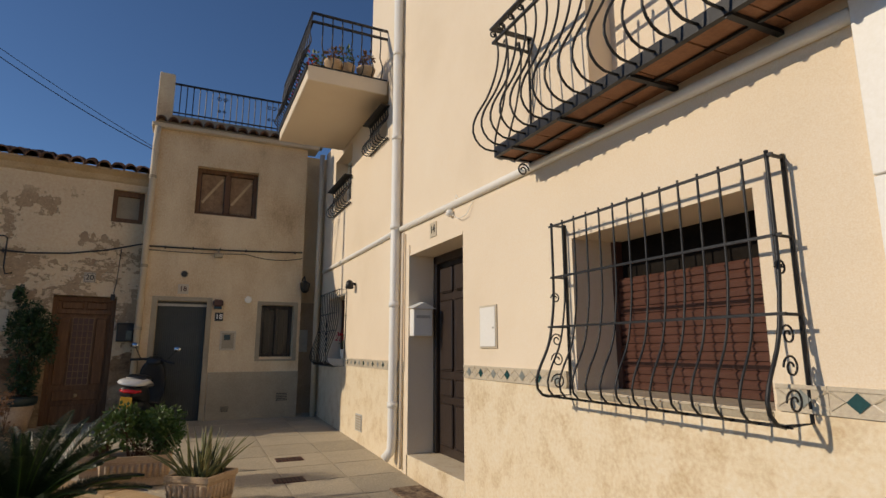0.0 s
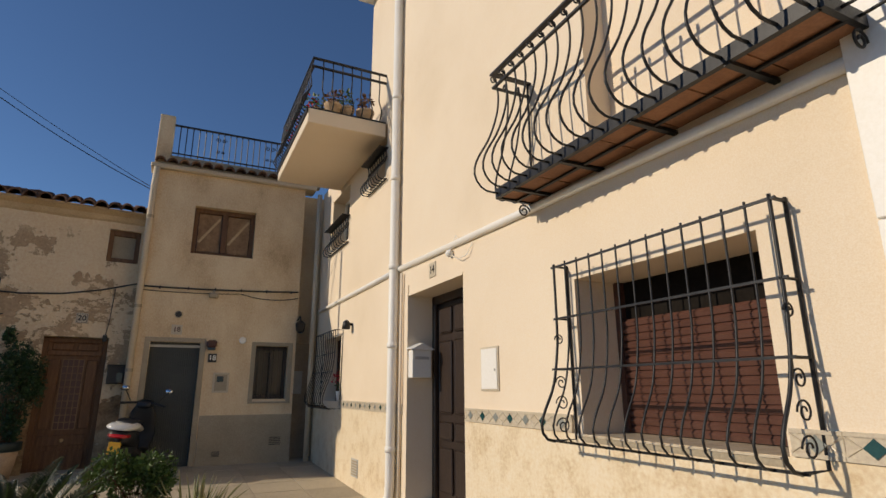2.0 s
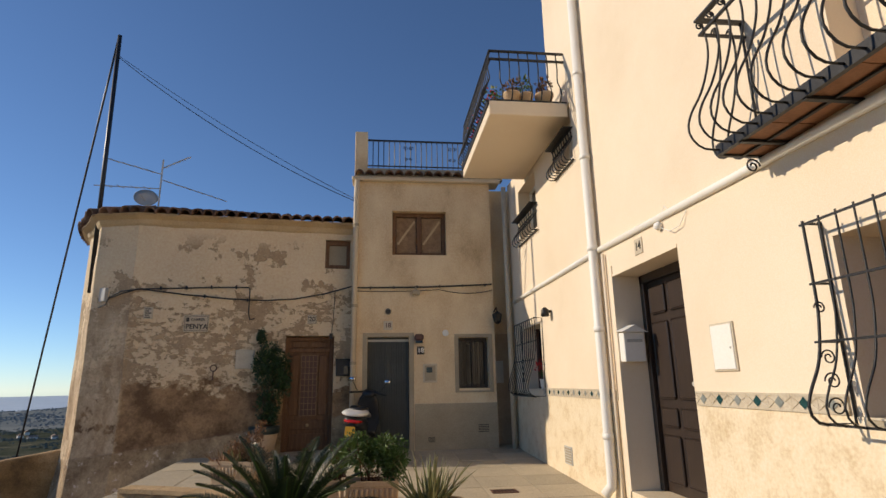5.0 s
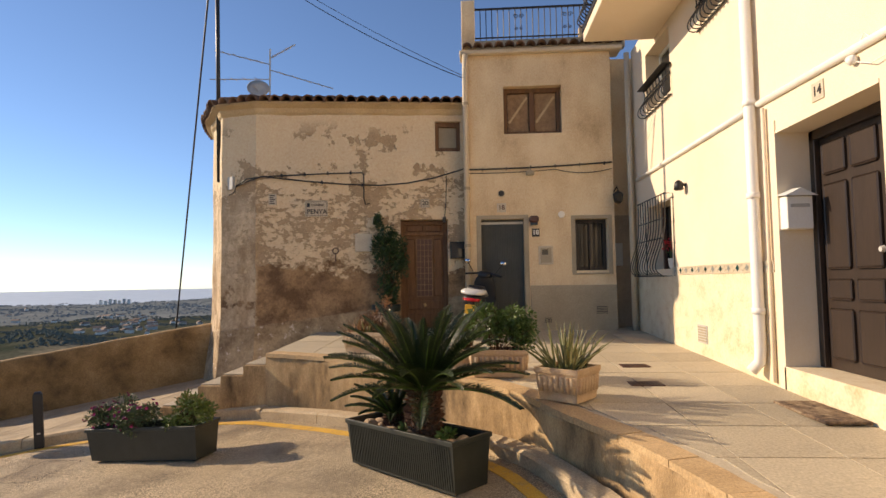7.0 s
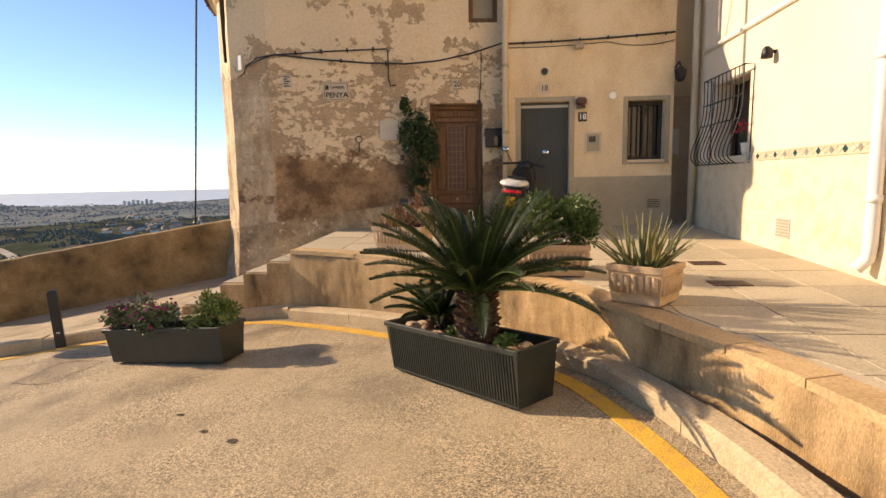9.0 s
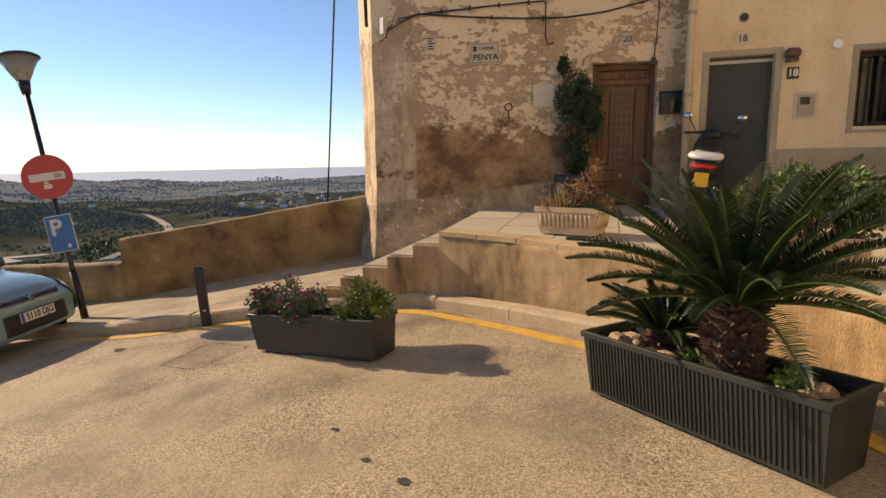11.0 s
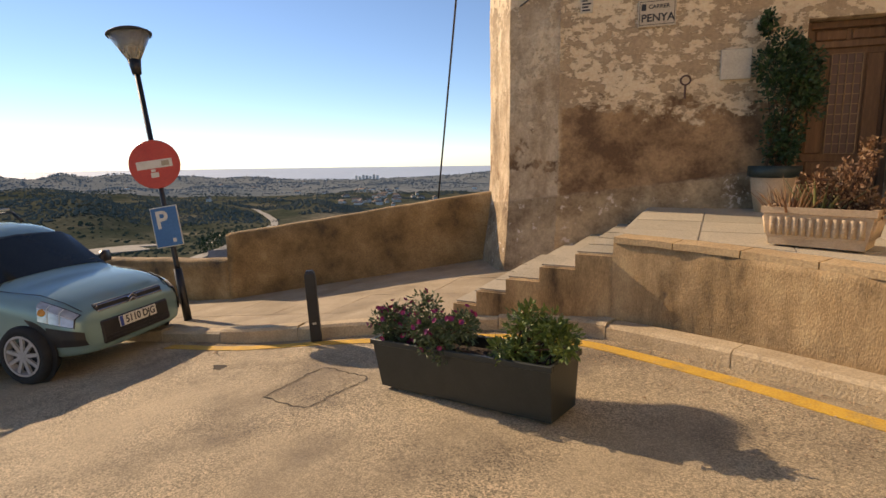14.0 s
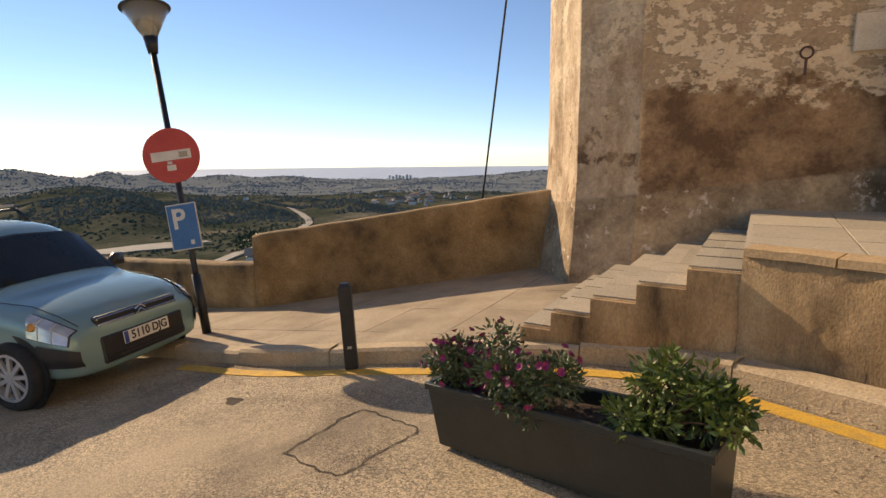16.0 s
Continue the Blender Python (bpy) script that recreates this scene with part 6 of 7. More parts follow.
sc = tagged(new("scooter"), "white and black motor scooter parked by the grey door", "scooter")
sc.matrix_basis = pose(-0.40, 10.35, z_terr(10.4) + 0.016, 0, 6, -10) @ Matrix.Scale(0.95, 4)
wheel("wheel", sc, pose(0, 0, 0.22, 0, 90, 0), 0.22, 0.11, CHROME, 5)
wheel("wheel", sc, pose(0, 1.22, 0.22, 0, 90, 0), 0.22, 0.10, CHROME, 5)


def loft(bm, rings):
    rr = [[bm.verts.new(p) for p in r] for r in rings]
    for a, b in zip(rr, rr[1:]):
        for k in range(len(a)):
            bm.faces.new((a[k], a[(k + 1) % len(a)], b[(k + 1) % len(a)], b[k]))
    bm.faces.new(rr[0][::-1])
    bm.faces.new(rr[-1])
    return bm


def oval(y, z, w, h, n=12, x=0):
    return [(x + w * math.copysign(abs(math.cos(a)) ** 0.7, math.cos(a)), y, z + h * math.copysign(abs(math.sin(a)) ** 0.7, math.sin(a))) for a in (2 * math.pi * k / n for k in range(n))]


part("rear_body", loft(bmesh.new(), [oval(-0.24, 0.735, 0.10, 0.025), oval(-0.16, 0.75, 0.19, 0.045), oval(0.1, 0.76, 0.20, 0.055), oval(0.45, 0.70, 0.17, 0.05)]), SCW, sc, "white rear fairing and seat cover", True)
part("tail", loft(bmesh.new(), [oval(-0.20, 0.62, 0.10, 0.06), oval(-0.10, 0.62, 0.17, 0.09), oval(0.3, 0.56, 0.16, 0.14), oval(0.6, 0.48, 0.12, 0.12)]), BLACK, sc, "black tail panel", True)
part("seat", loft(bmesh.new(), [oval(-0.05, 0.80, 0.12, 0.03), oval(0.2, 0.82, 0.15, 0.04), oval(0.55, 0.78, 0.11, 0.04)]), BLACK, sc, "black seat", True)
part("lower_body", loft(bmesh.new(), [oval(-0.1, 0.40, 0.10, 0.09), oval(0.3, 0.40, 0.14, 0.11), oval(0.9, 0.28, 0.14, 0.07)]), BLACK, sc, "", True)
part("tail_light", loft(bmesh.new(), [oval(-0.235, 0.63, 0.10, 0.022), oval(-0.14, 0.635, 0.15, 0.035)]), TAIL, sc, "red tail light", True)
part("plate", boxes((-0.075, 0.075, -0.275, -0.265, 0.40, 0.56), bevel=0.003), AMBER, sc, "yellow number plate")
part("plate_holder", boxes((-0.03, 0.03, -0.262, -0.18, 0.34, 0.60)), BLACK, sc)
part("mudguard", loft(bmesh.new(), [oval(-0.26, 0.26, 0.06, 0.02), oval(-0.2, 0.42, 0.07, 0.02), oval(0.0, 0.47, 0.07, 0.02)]), BLACK, sc)
part("exhaust", tube(bmesh.new(), [(0.16, -0.15, 0.30), (0.16, 0.35, 0.22)], 0.05, 10), GREYPLASTIC, sc, "metal exhaust", True)
part("front_shield", loft(bmesh.new(), [oval(1.0, 0.35, 0.18, 0.06), oval(1.05, 0.60, 0.22, 0.10), oval(0.98, 0.88, 0.19, 0.10), oval(0.93, 1.0, 0.12, 0.05)]), BLACK, sc, "", True)
part("handlebar", tube(bmesh.new(), [(-0.33, 0.80, 1.03), (-0.1, 0.9, 1.06), (0.1, 0.9, 1.06), (0.33, 0.80, 1.03)], 0.018, 8), BLACK, sc)
part("dash", loft(bmesh.new(), [oval(0.84, 1.02, 0.10, 0.05), oval(0.98, 1.04, 0.13, 0.07)]), BLACK, sc, "", True)
for s in (-1, 1):
    mi = part("mirror_stalk", tube(bmesh.new(), [(s * 0.2, 0.86, 1.07), (s * 0.27, 0.86, 1.18), (s * 0.31, 0.85, 1.24)], 0.008, 5), BLACK, sc)
    part("mirror", loft(bmesh.new(), [oval(0.835, 1.26, 0.055, 0.035, x=s * 0.32), oval(0.86, 1.26, 0.06, 0.04, x=s * 0.32)]), CHROME, mi, "", True)

# ---- parked van ----
CARP = material("pale_green_blue_paint", [(0.20, 0.33, 0.335), (0.23, 0.36, 0.365)], 2, 3, 0.22, 0, 40, metal=0.25, grain=0.0)
GLAZ = material("car_glass", [(0.012, 0.016, 0.018), (0.02, 0.025, 0.028)], 2, 2, 0.05, 0, 40, spec=0.3)
LAMP = material("clear_headlight", [(0.55, 0.54, 0.50), (0.78, 0.77, 0.73)], 9, 2, 0.06, 0, 40, metal=0.55, spread=0.3, grain=0.0)
PLATEW = material("white_plate", [(0.72, 0.70, 0.62), (0.78, 0.76, 0.68)], 8, 2, 0.4, 0, 40)
EUBLUE = material("blue_plate_band", [(0.02, 0.06, 0.30), (0.03, 0.08, 0.34)], 8, 2, 0.4, 0, 40)
INDICATOR = material("amber_lens", [(0.55, 0.22, 0.03), (0.65, 0.30, 0.05)], 8, 2, 0.15, 0, 40)
ALLOY = material("silver_wheel_trim", [(0.34, 0.34, 0.34), (0.42, 0.42, 0.42)], 8, 3, 0.35, 0, 60)
CX, CY, CA = -7.80, 8.13, 15.2
hd = Vector((math.cos(radians(CA)), math.sin(radians(CA))))
rise = (z_road(CX, CY) - z_road(CX - 2.5 * hd.x, CY - 2.5 * hd.y)) / 2.5
car = tagged(new("parked_van"), "pale green-blue compact family van parked at the kerb", "car")
car.matrix_basis = Matrix.Translation((CX, CY, z_road(CX, CY) + 0.01)) @ pose(0, 0, 0, 0, 0, CA) @ pose(0, 0, 0, 0, -math.degrees(math.atan(rise)), 0)
RING = [
    (0.00, [(0.50, 0.19), (0.58, 0.23), (0.63, 0.33), (0.63, 0.43), (0.60, 0.50), (0.47, 0.535), (0.25, 0.55), (0.0, 0.555)]),
    (0.06, [(0.62, 0.17), (0.69, 0.23), (0.725, 0.36), (0.72, 0.48), (0.69, 0.56), (0.54, 0.615), (0.28, 0.64), (0.0, 0.65)]),
    (0.18, [(0.67, 0.16), (0.75, 0.24), (0.775, 0.39), (0.77, 0.53), (0.745, 0.655), (0.61, 0.715), (0.32, 0.74), (0.0, 0.75)]),
    (0.42, [(0.70, 0.16), (0.78, 0.25), (0.80, 0.43), (0.795, 0.61), (0.77, 0.775), (0.65, 0.825), (0.34, 0.85), (0.0, 0.86)]),
    (0.76, [(0.71, 0.16), (0.785, 0.25), (0.805, 0.47), (0.80, 0.68), (0.78, 0.85), (0.68, 0.895), (0.36, 0.92), (0.0, 0.93)]),
    (0.88, [(0.71, 0.16), (0.785, 0.25), (0.805, 0.48), (0.80, 0.70), (0.785, 0.88), (0.71, 0.925), (0.40, 0.95), (0.0, 0.96)]),
    (1.36, [(0.71, 0.16), (0.785, 0.25), (0.805, 0.48), (0.80, 0.72), (0.79, 0.93), (0.66, 1.38), (0.53, 1.46), (0.0, 1.49)]),
    (1.56, [(0.71, 0.16), (0.785, 0.25), (0.805, 0.48), (0.80, 0.72), (0.79, 0.94), (0.67, 1.44), (0.55, 1.565), (0.0, 1.615)]),
    (2.20, [(0.71, 0.16), (0.785, 0.25), (0.805, 0.48), (0.80, 0.72), (0.79, 0.95), (0.68, 1.48), (0.565, 1.655), (0.0, 1.72)]),
    (3.50, [(0.71, 0.16), (0.785, 0.25), (0.805, 0.48), (0.80, 0.72), (0.79, 0.95), (0.68, 1.48), (0.57, 1.67), (0.0, 1.74)]),
    (3.66, [(0.64, 0.20), (0.74, 0.28), (0.76, 0.48), (0.76, 0.72), (0.75, 0.94), (0.64, 1.38), (0.50, 1.50), (0.0, 1.54)]),
]
bm = bmesh.new()
rr = [[bm.verts.new((-s, -w, z)) for w, z in h] + [bm.verts.new((-s, w, z)) for w, z in h[-2::-1]] for s, h in RING]
for a, b in zip(rr, rr[1:]):
    for k in range(len(a) - 1):
        bm.faces.new((a[k], a[k + 1], b[k + 1], b[k]))
    bm.faces.new((a[-1], a[0], b[0], b[-1]))
bm.faces.new(rr[0])
bm.faces.new(rr[-1][::-1])
body = part("body", bm, CARP, car, "", True)
mod = body.modifiers.new("soft", "SUBSURF")
mod.levels = mod.render_levels = 2


def on_ring(s, k, side, out=0.0):
    """A place on the van's skin at distance s behind the nose, on outline point k."""
    for (s0, h0), (s1, h1) in zip(RING, RING[1:]):
        if s0 <= s <= s1:
            t = (s - s0) / (s1 - s0)
            k0 = int(k)
            f = k - k0
            p = []
            for h in (h0, h1):
                a, b = h[k0], h[min(k0 + 1, 7)]
                p.append((a[0] + (b[0] - a[0]) * f, a[1] + (b[1] - a[1]) * f))
            w, z = (p[0][0] + (p[1][0] - p[0][0]) * t), (p[0][1] + (p[1][1] - p[0][1]) * t)
            return Vector((-s, side * (w + out), z + out * 0.5))


def skin(name, s_range, k_range, side, mat, out, label="", n=8, sm=True):
    bm = bmesh.new()
    g = [[bm.verts.new(on_ring(s, k, side, out)) for k in steps_between(*k_range, (k_range[1] - k_range[0]) / n)] for s in steps_between(*s_range, (s_range[1] - s_range[0]) / n)]
    for i in range(len(g) - 1):
        for j in range(len(g[0]) - 1):
            bm.faces.new((g[i][j], g[i + 1][j], g[i + 1][j + 1], g[i][j + 1]))
    return part(name, bm, mat, car, label, sm)


# windscreen across both halves, in a black seal
for name, mat_name, s0, s1, k0_, lift in (("windscreen_seal", BLACK, 0.885, 1.315, 5.15, 0.006), ("windscreen", GLAZ, 0.915, 1.29, 5.28, 0.012)):
    bm = bmesh.new()
    g = []
    for s in steps_between(s0, s1, 0.06):
        ks = (k0_, 5.5, 5.75, 6.0, 6.5, 7.0)
        row = [on_ring(s, k, -1, lift) for k in ks] + [on_ring(s, k, 1, lift) for k in ks[-2::-1]]
        g.append([bm.verts.new(p + Vector((lift, 0, lift))) for p in row])
    for i in range(len(g) - 1):
        for j in range(len(g[0]) - 1):
            bm.faces.new((g[i][j], g[i + 1][j], g[i + 1][j + 1], g[i][j + 1]))
    part(name, bm, mat_name, car, "dark reflecting windscreen" if name == "windscreen" else "", True)
for s in (-1, 1):
    skin("side_window", (1.42, 2.25), (4.22, 4.85), s, GLAZ, 0.004)
    skin("side_window", (2.35, 3.35), (4.22, 4.85), s, GLAZ, 0.004)
    skin("headlight_surround", (0.055, 0.37), (2.98, 4.52), s, BLACK, 0.002)
    hl = skin("headlight", (0.06, 0.365), (3.02, 4.46), s, LAMP, 0.008, "clear wrap-around headlight")
    for q in (0.16, 0.27):
        part("lens_divider", tube(bmesh.new(), [on_ring(q, kk, s, 0.009) for kk in (3.05, 3.5, 4.0, 4.43)], 0.005, 5), GREYPLASTIC, hl)
    part("lens_divider", tube(bmesh.new(), [on_ring(q, 3.85, s, 0.009) for q in (0.065, 0.16, 0.27, 0.36)], 0.004, 5), GREYPLASTIC, hl)
    p = on_ring(0.315, 3.65, s, 0.010)
    part("indicator", turned(bmesh.new(), [(0.034, -0.004), (0.036, 0.006), (0.02, 0.010)], 12), INDICATOR, hl, "amber indicator", True).matrix_basis = Matrix.Translation(p) @ Vector((0.45, s * 0.85, 0.2)).to_track_quat("Z", "Y").to_matrix().to_4x4()
    skin("bumper_pad", (0.015, 0.30), (1.5, 2.72), s, BLACK, 0.008, "black bumper corner pad")
    skin("rubbing_strip", (1.0, 3.3), (1.9, 2.25), s, BLACK, 0.012)
    part("wing_mirror", loft(bmesh.new(), [oval(s * 0.80, 1.00, 0.035, 0.045, x=-1.12), oval(s * 0.88, 1.03, 0.055, 0.075, x=-1.13), oval(s * 0.98, 1.03, 0.045, 0.07, x=-1.14)]), BLACK, car, "", True)
    for sx in (-0.58, -2.95):
        part("wheel_arch", turned(bmesh.new(), [(0.335, 0), (0.335, 0.02), (0.27, 0.022)], 28), BLACK, car).matrix_basis = pose(sx, s * 0.772, 0.30, -90 * s, 0, 0)
        wheel("wheel", car, pose(sx, s * 0.762, 0.29, -90 * s, 0, 0), 0.29, 0.18, ALLOY, 9)
    part("bonnet_seam", tube(bmesh.new(), [on_ring(q, kk, s, 0.001) for q, kk in ((0.07, 4.75), (0.2, 4.9), (0.42, 4.98), (0.7, 5.0), (0.86, 5.05))], 0.004, 5), BLACK, car)
    part("door_seam", tube(bmesh.new(), [on_ring(1.02, kk, s, 0.0) for kk in (1.2, 2.0, 3.0, 3.95)], 0.004, 5), BLACK, car)
    part("roof_bar", tube(bmesh.new(), [(-1.80, s * 0.52, 1.60), (-1.92, s * 0.53, 1.72), (-3.2, s * 0.54, 1.76), (-3.32, s * 0.54, 1.68)], 0.020, 8), BLACK, car, "", True)
for x in (-2.0, -2.3, -2.7):
    part("roof_crossbar", boxes((x - 0.03, x + 0.03, -0.56, 0.56, 1.755, 1.785), bevel=0.008), GREYPLASTIC, car)
part("grille", boxes((-0.14, -0.025, -0.46, 0.46, 0.555, 0.648), bevel=0.02), BLACK, car)
for z, x in ((0.575, -0.020), (0.625, -0.026)):
    part("grille_bar", boxes((x - 0.012, x, -0.45, 0.45, z - 0.011, z + 0.011), bevel=0.004), CHROME, car)
bm = bmesh.new()
for z in (0.575, 0.612):
    tube(bm, [(-0.012, -0.06, z), (-0.008, 0, z + 0.036), (-0.012, 0.06, z)], 0.009, 6)
part("badge", bm, CHROME, car, "chevron-shaped badge")
part("bumper_insert", boxes((-0.05, 0.006, -0.47, 0.47, 0.24, 0.475), bevel=0.015), BLACK, car)
for z in (0.268, 0.30):
    part("bumper_slat", boxes((0.004, 0.014, -0.46, 0.46, z, z + 0.012), bevel=0.003), BLACK, car)
pl = part("number_plate", boxes((0.008, 0.020, -0.26, 0.26, 0.352, 0.462), bevel=0.003), PLATEW, car, "white number plate")
part("country_band", boxes((0.020, 0.022, -0.257, -0.215, 0.355, 0.459)), EUBLUE, pl)
lettering("characters", "5110 DJG", 0.105, INK, pl, pose(0.022, 0.025, 0.407, 90, 0, 90))
part("aerial", tube(bmesh.new(), [(-1.62, 0, 1.60), (-1.46, 0.0, 1.72)], 0.006, 5), BLACK, car)
for y0 in (-0.55, 0.05):
    part("wiper", tube(bmesh.new(), [(-0.90, y0, 0.972), (-0.955, y0 + 0.25, 1.04), (-0.945, y0 + 0.52, 1.035)], 0.009, 5), BLACK, car)

# ---- lamp post with its signs, bollard ----
SIGNRED = material("red_sign", [(0.50, 0.045, 0.02), (0.58, 0.07, 0.03)], 6, 3, 0.4, 0, 60)
SIGNWHITE = material("sign_white", [(0.60, 0.55, 0.45), (0.72, 0.68, 0.58)], 8, 4, 0.5, 0, 60)
SIGNBLUE = material("blue_sign", [(0.035, 0.13, 0.30), (0.05, 0.17, 0.36)], 6, 3, 0.4, 0, 60)
FROST = material("lamp_glass", [(0.80, 0.78, 0.72), (0.86, 0.84, 0.78)], 6, 3, 0.15, 0, 60)
FROST.node_tree.nodes["Principled BSDF"].inputs["Transmission Weight"].default_value = 0.8
LP0, LP1 = Vector((-8.20, 9.0, -0.5)), Vector((-8.76, 9.0, 2.72))
up = (LP1 - LP0).normalized()
lamp = tagged(new("street_lamp"), "leaning black street lamp with a conical glass head", "street lamp")
bm = tube(bmesh.new(), [LP0, LP0 + up * 0.75], 0.048, 12)
tube(bm, [LP0 + up * 0.75, LP0 + up * 0.8, LP1], 0.032, 10)
tube(bm, [LP1 - up * 0.12, LP1 + up * 0.05], 0.05, 10, 0.075)
part("pole", bm, BLACK, lamp, smooth=True)
tilt = Matrix.Translation(LP1 + up * 0.05) @ up.to_track_quat("Z", "Y").to_matrix().to_4x4()
part("glass", turned(bmesh.new(), [(0.07, 0.0), (0.235, 0.30), (0.22, 0.30), (0.06, 0.02)], 20), FROST, lamp, "clear conical lamp glass", True).matrix_basis = tilt
part("cap", turned(bmesh.new(), [(0.25, 0.295), (0.255, 0.312), (0.20, 0.345), (0.10, 0.37), (0.02, 0.38)], 20), BLACK, lamp, "black domed cap", True).matrix_basis = tilt
part("bulb", turned(bmesh.new(), [(0.02, 0.02), (0.05, 0.10), (0.05, 0.20), (0.01, 0.26)], 12), SIGNWHITE, lamp, "", True).matrix_basis = tilt
part("hatch", boxes((-0.03, 0.03, -0.056, -0.04, 0.3, 0.55), bevel=0.003), IRON, lamp).matrix_basis = Matrix.Translation(LP0) @ up.to_track_quat("Z", "Y").to_matrix().to_4x4()


def post_sign(name, label, h, yaw, off=0.05):
    ob = tagged(new(name), label, "traffic sign")
    p = LP0 + up * h
    roll = math.degrees(math.atan2(up.x, up.z))
    ob.matrix_basis = Matrix.Translation(p) @ pose(0, 0, 0, 0, roll, 0) @ pose(0, 0, 0, 0, 0, yaw) @ Matrix.Translation((0, -off, 0))
    return ob


ns = post_sign("no_entry_sign", "red round no-entry sign with a white bar", 2.05, 38)
part("disc", turned(bmesh.new(), [(0.29, -0.006), (0.295, 0), (0.29, 0.008)], 40), SIGNRED, ns).matrix_basis = pose(0, 0, 0, 90)
bar = part("bar", boxes((-0.205, 0.205, -0.014, -0.009, -0.05, 0.05), bevel=0.002), SIGNWHITE, ns)
part("sticker", boxes((0.08, 0.17, -0.016, -0.014, -0.03, 0.03)), GREYBAND, bar)
part("sticker", boxes((-0.06, 0.03, -0.012, -0.009, -0.16, -0.10), (-0.05, 0.0, -0.012, -0.009, -0.09, -0.06)), SIGNWHITE, ns, "torn pale sticker")
part("clamp", boxes((-0.06, 0.06, 0.006, 0.09, -0.03, 0.03)), IRON, ns)
ps = post_sign("parking_sign", "blue parking sign with a white letter P", 1.28, 28)
part("panel", boxes((-0.168, 0.168, -0.004, 0.006, -0.25, 0.25), bevel=0.003), SIGNWHITE, ps)
part("face", boxes((-0.156, 0.156, -0.008, -0.004, -0.238, 0.238)), SIGNBLUE, ps)
lettering("letter", "P", 0.30, SIGNWHITE, ps, pose(-0.04, -0.010, 0.08, 90))
part("sticker", boxes((0.05, 0.09, -0.011, -0.008, -0.2, -0.15)), SIGNWHITE, ps)
part("clamp", boxes((-0.05, 0.05, 0.006, 0.09, -0.03, 0.03)), IRON, ps)
bo = tagged(new("bollard"), "black metal bollard at the kerb", "bollard")
bo.matrix_basis = Matrix.Translation((-5.74, 8.50, z_road(-5.74, 8.5) + 0.012)) @ pose(0, 0, 0, 0, -3, 35)
bm = bmesh.new()
q = [[bm.verts.new(p) for p in ((-0.05 * k, -0.04 * k, z), (0.05 * k, -0.04 * k, z), (0.05 * k, 0.04 * k, z), (-0.05 * k, 0.04 * k, z))] for k, z in ((1, 0), (1, 0.61), (0.95, 0.66), (0.6, 0.69))]
for r, s in zip(q, q[1:]):
    for k in range(4):
        bm.faces.new((r[k], r[(k + 1) % 4], s[(k + 1) % 4], s[k]))
bm.faces.new(q[-1])
part("post", bm, BLACK, bo)
part("reflector", boxes((-0.018, 0.018, -0.043, -0.040, 0.17, 0.19)), GREYPLASTIC, bo)

# cracked patch in the road
CRACK = material("dark_crack", [(0.05, 0.04, 0.028), (0.09, 0.07, 0.05)], 9, 4, 1.0, 0.5, 80)
pts = [(-5.22, 7.28), (-4.98, 7.24), (-4.76, 7.22), (-4.70, 7.5), (-4.64, 7.76), (-4.9, 7.84), (-5.15, 7.88), (-5.2, 7.55)]
c = Vector((-4.93, 7.55))
rp = tagged(new("road_patch"), "cracked square repair patch in the road", "road patch", kind="structure")
ring = resample([*pts, pts[0]], 0.035)
rnd = random.Random(12)
bm = bmesh.new()


def crack_strip(line):
    prev = None
    for i, q in enumerate(line):
        t = (line[min(i + 1, len(line) - 1)] - line[max(i - 1, 0)]).normalized()
        s = Vector((-t.y, t.x)) * rnd.uniform(0.003, 0.008)
        j = q + Vector((noise.noise(Vector((q.x * 14, q.y * 14, 2))), noise.noise(Vector((q.x * 14, q.y * 14, 5))))) * 0.03
        now = [bm.verts.new((v.x, v.y, uneven(v.x, v.y) + 0.004)) for v in (j - s, j + s)]
        if prev:
            bm.faces.new((prev[0], prev[1], now[1], now[0]))
        prev = now


crack_strip(ring)
part("crack", bm, CRACK, rp)
for x, y, r in ((-2.55, 5.99, 0.035), (-2.26, 5.82, 0.045), (-2.9, 6.3, 0.03), (-6.2, 7.75, 0.09)):
    bm = bmesh.new()
    bm.faces.new([bm.verts.new((x + r * q * math.cos(a), y + r * q * 0.7 * math.sin(a), uneven(x, y) + 0.006)) for a, q in ((2 * math.pi * k / 14, rnd.uniform(0.7, 1.15)) for k in range(14))])
    tagged(link("road_stain", bm, CRACK), "dark tar spot on the road", "road stain", "road stains", kind="structure")
# loose grit along the kerb
vs, fs = [], []
for k in range(4200):
    i = rnd.randrange(k0, len(KLINE) - 12)
    off = -abs(rnd.gauss(0, 0.30)) - 0.01
    t = (KLINE[i + 1] - KLINE[i - 1]).normalized()
    q = KLINE[i] + Vector((-t.y, t.x)) * off + t * rnd.uniform(-0.1, 0.1)
    r = rnd.uniform(0.003, 0.009)
    c = Vector((q.x, q.y, uneven(q.x, q.y) + r * 0.5))
    i = len(vs)
    vs += [c + Vector(v) * r * rnd.uniform(0.7, 1.3) for v in ((1, 0, 0), (-1, 0, 0), (0, 1, 0), (0, -1, 0), (0, 0, 0.8), (0, 0, -0.8))]
    fs += [tuple(i + j for j in f) for f in ((0, 2, 4), (2, 1, 4), (1, 3, 4), (3, 0, 4), (2, 0, 5), (1, 2, 5), (3, 1, 5), (0, 3, 5))]
me = bpy.data.meshes.new("grit")
me.from_pydata(vs, [], fs)
me.materials.append(ROCK)
tagged(new("grit", me), "loose grit and small stones along the kerb", "gravel", kind="stuff")

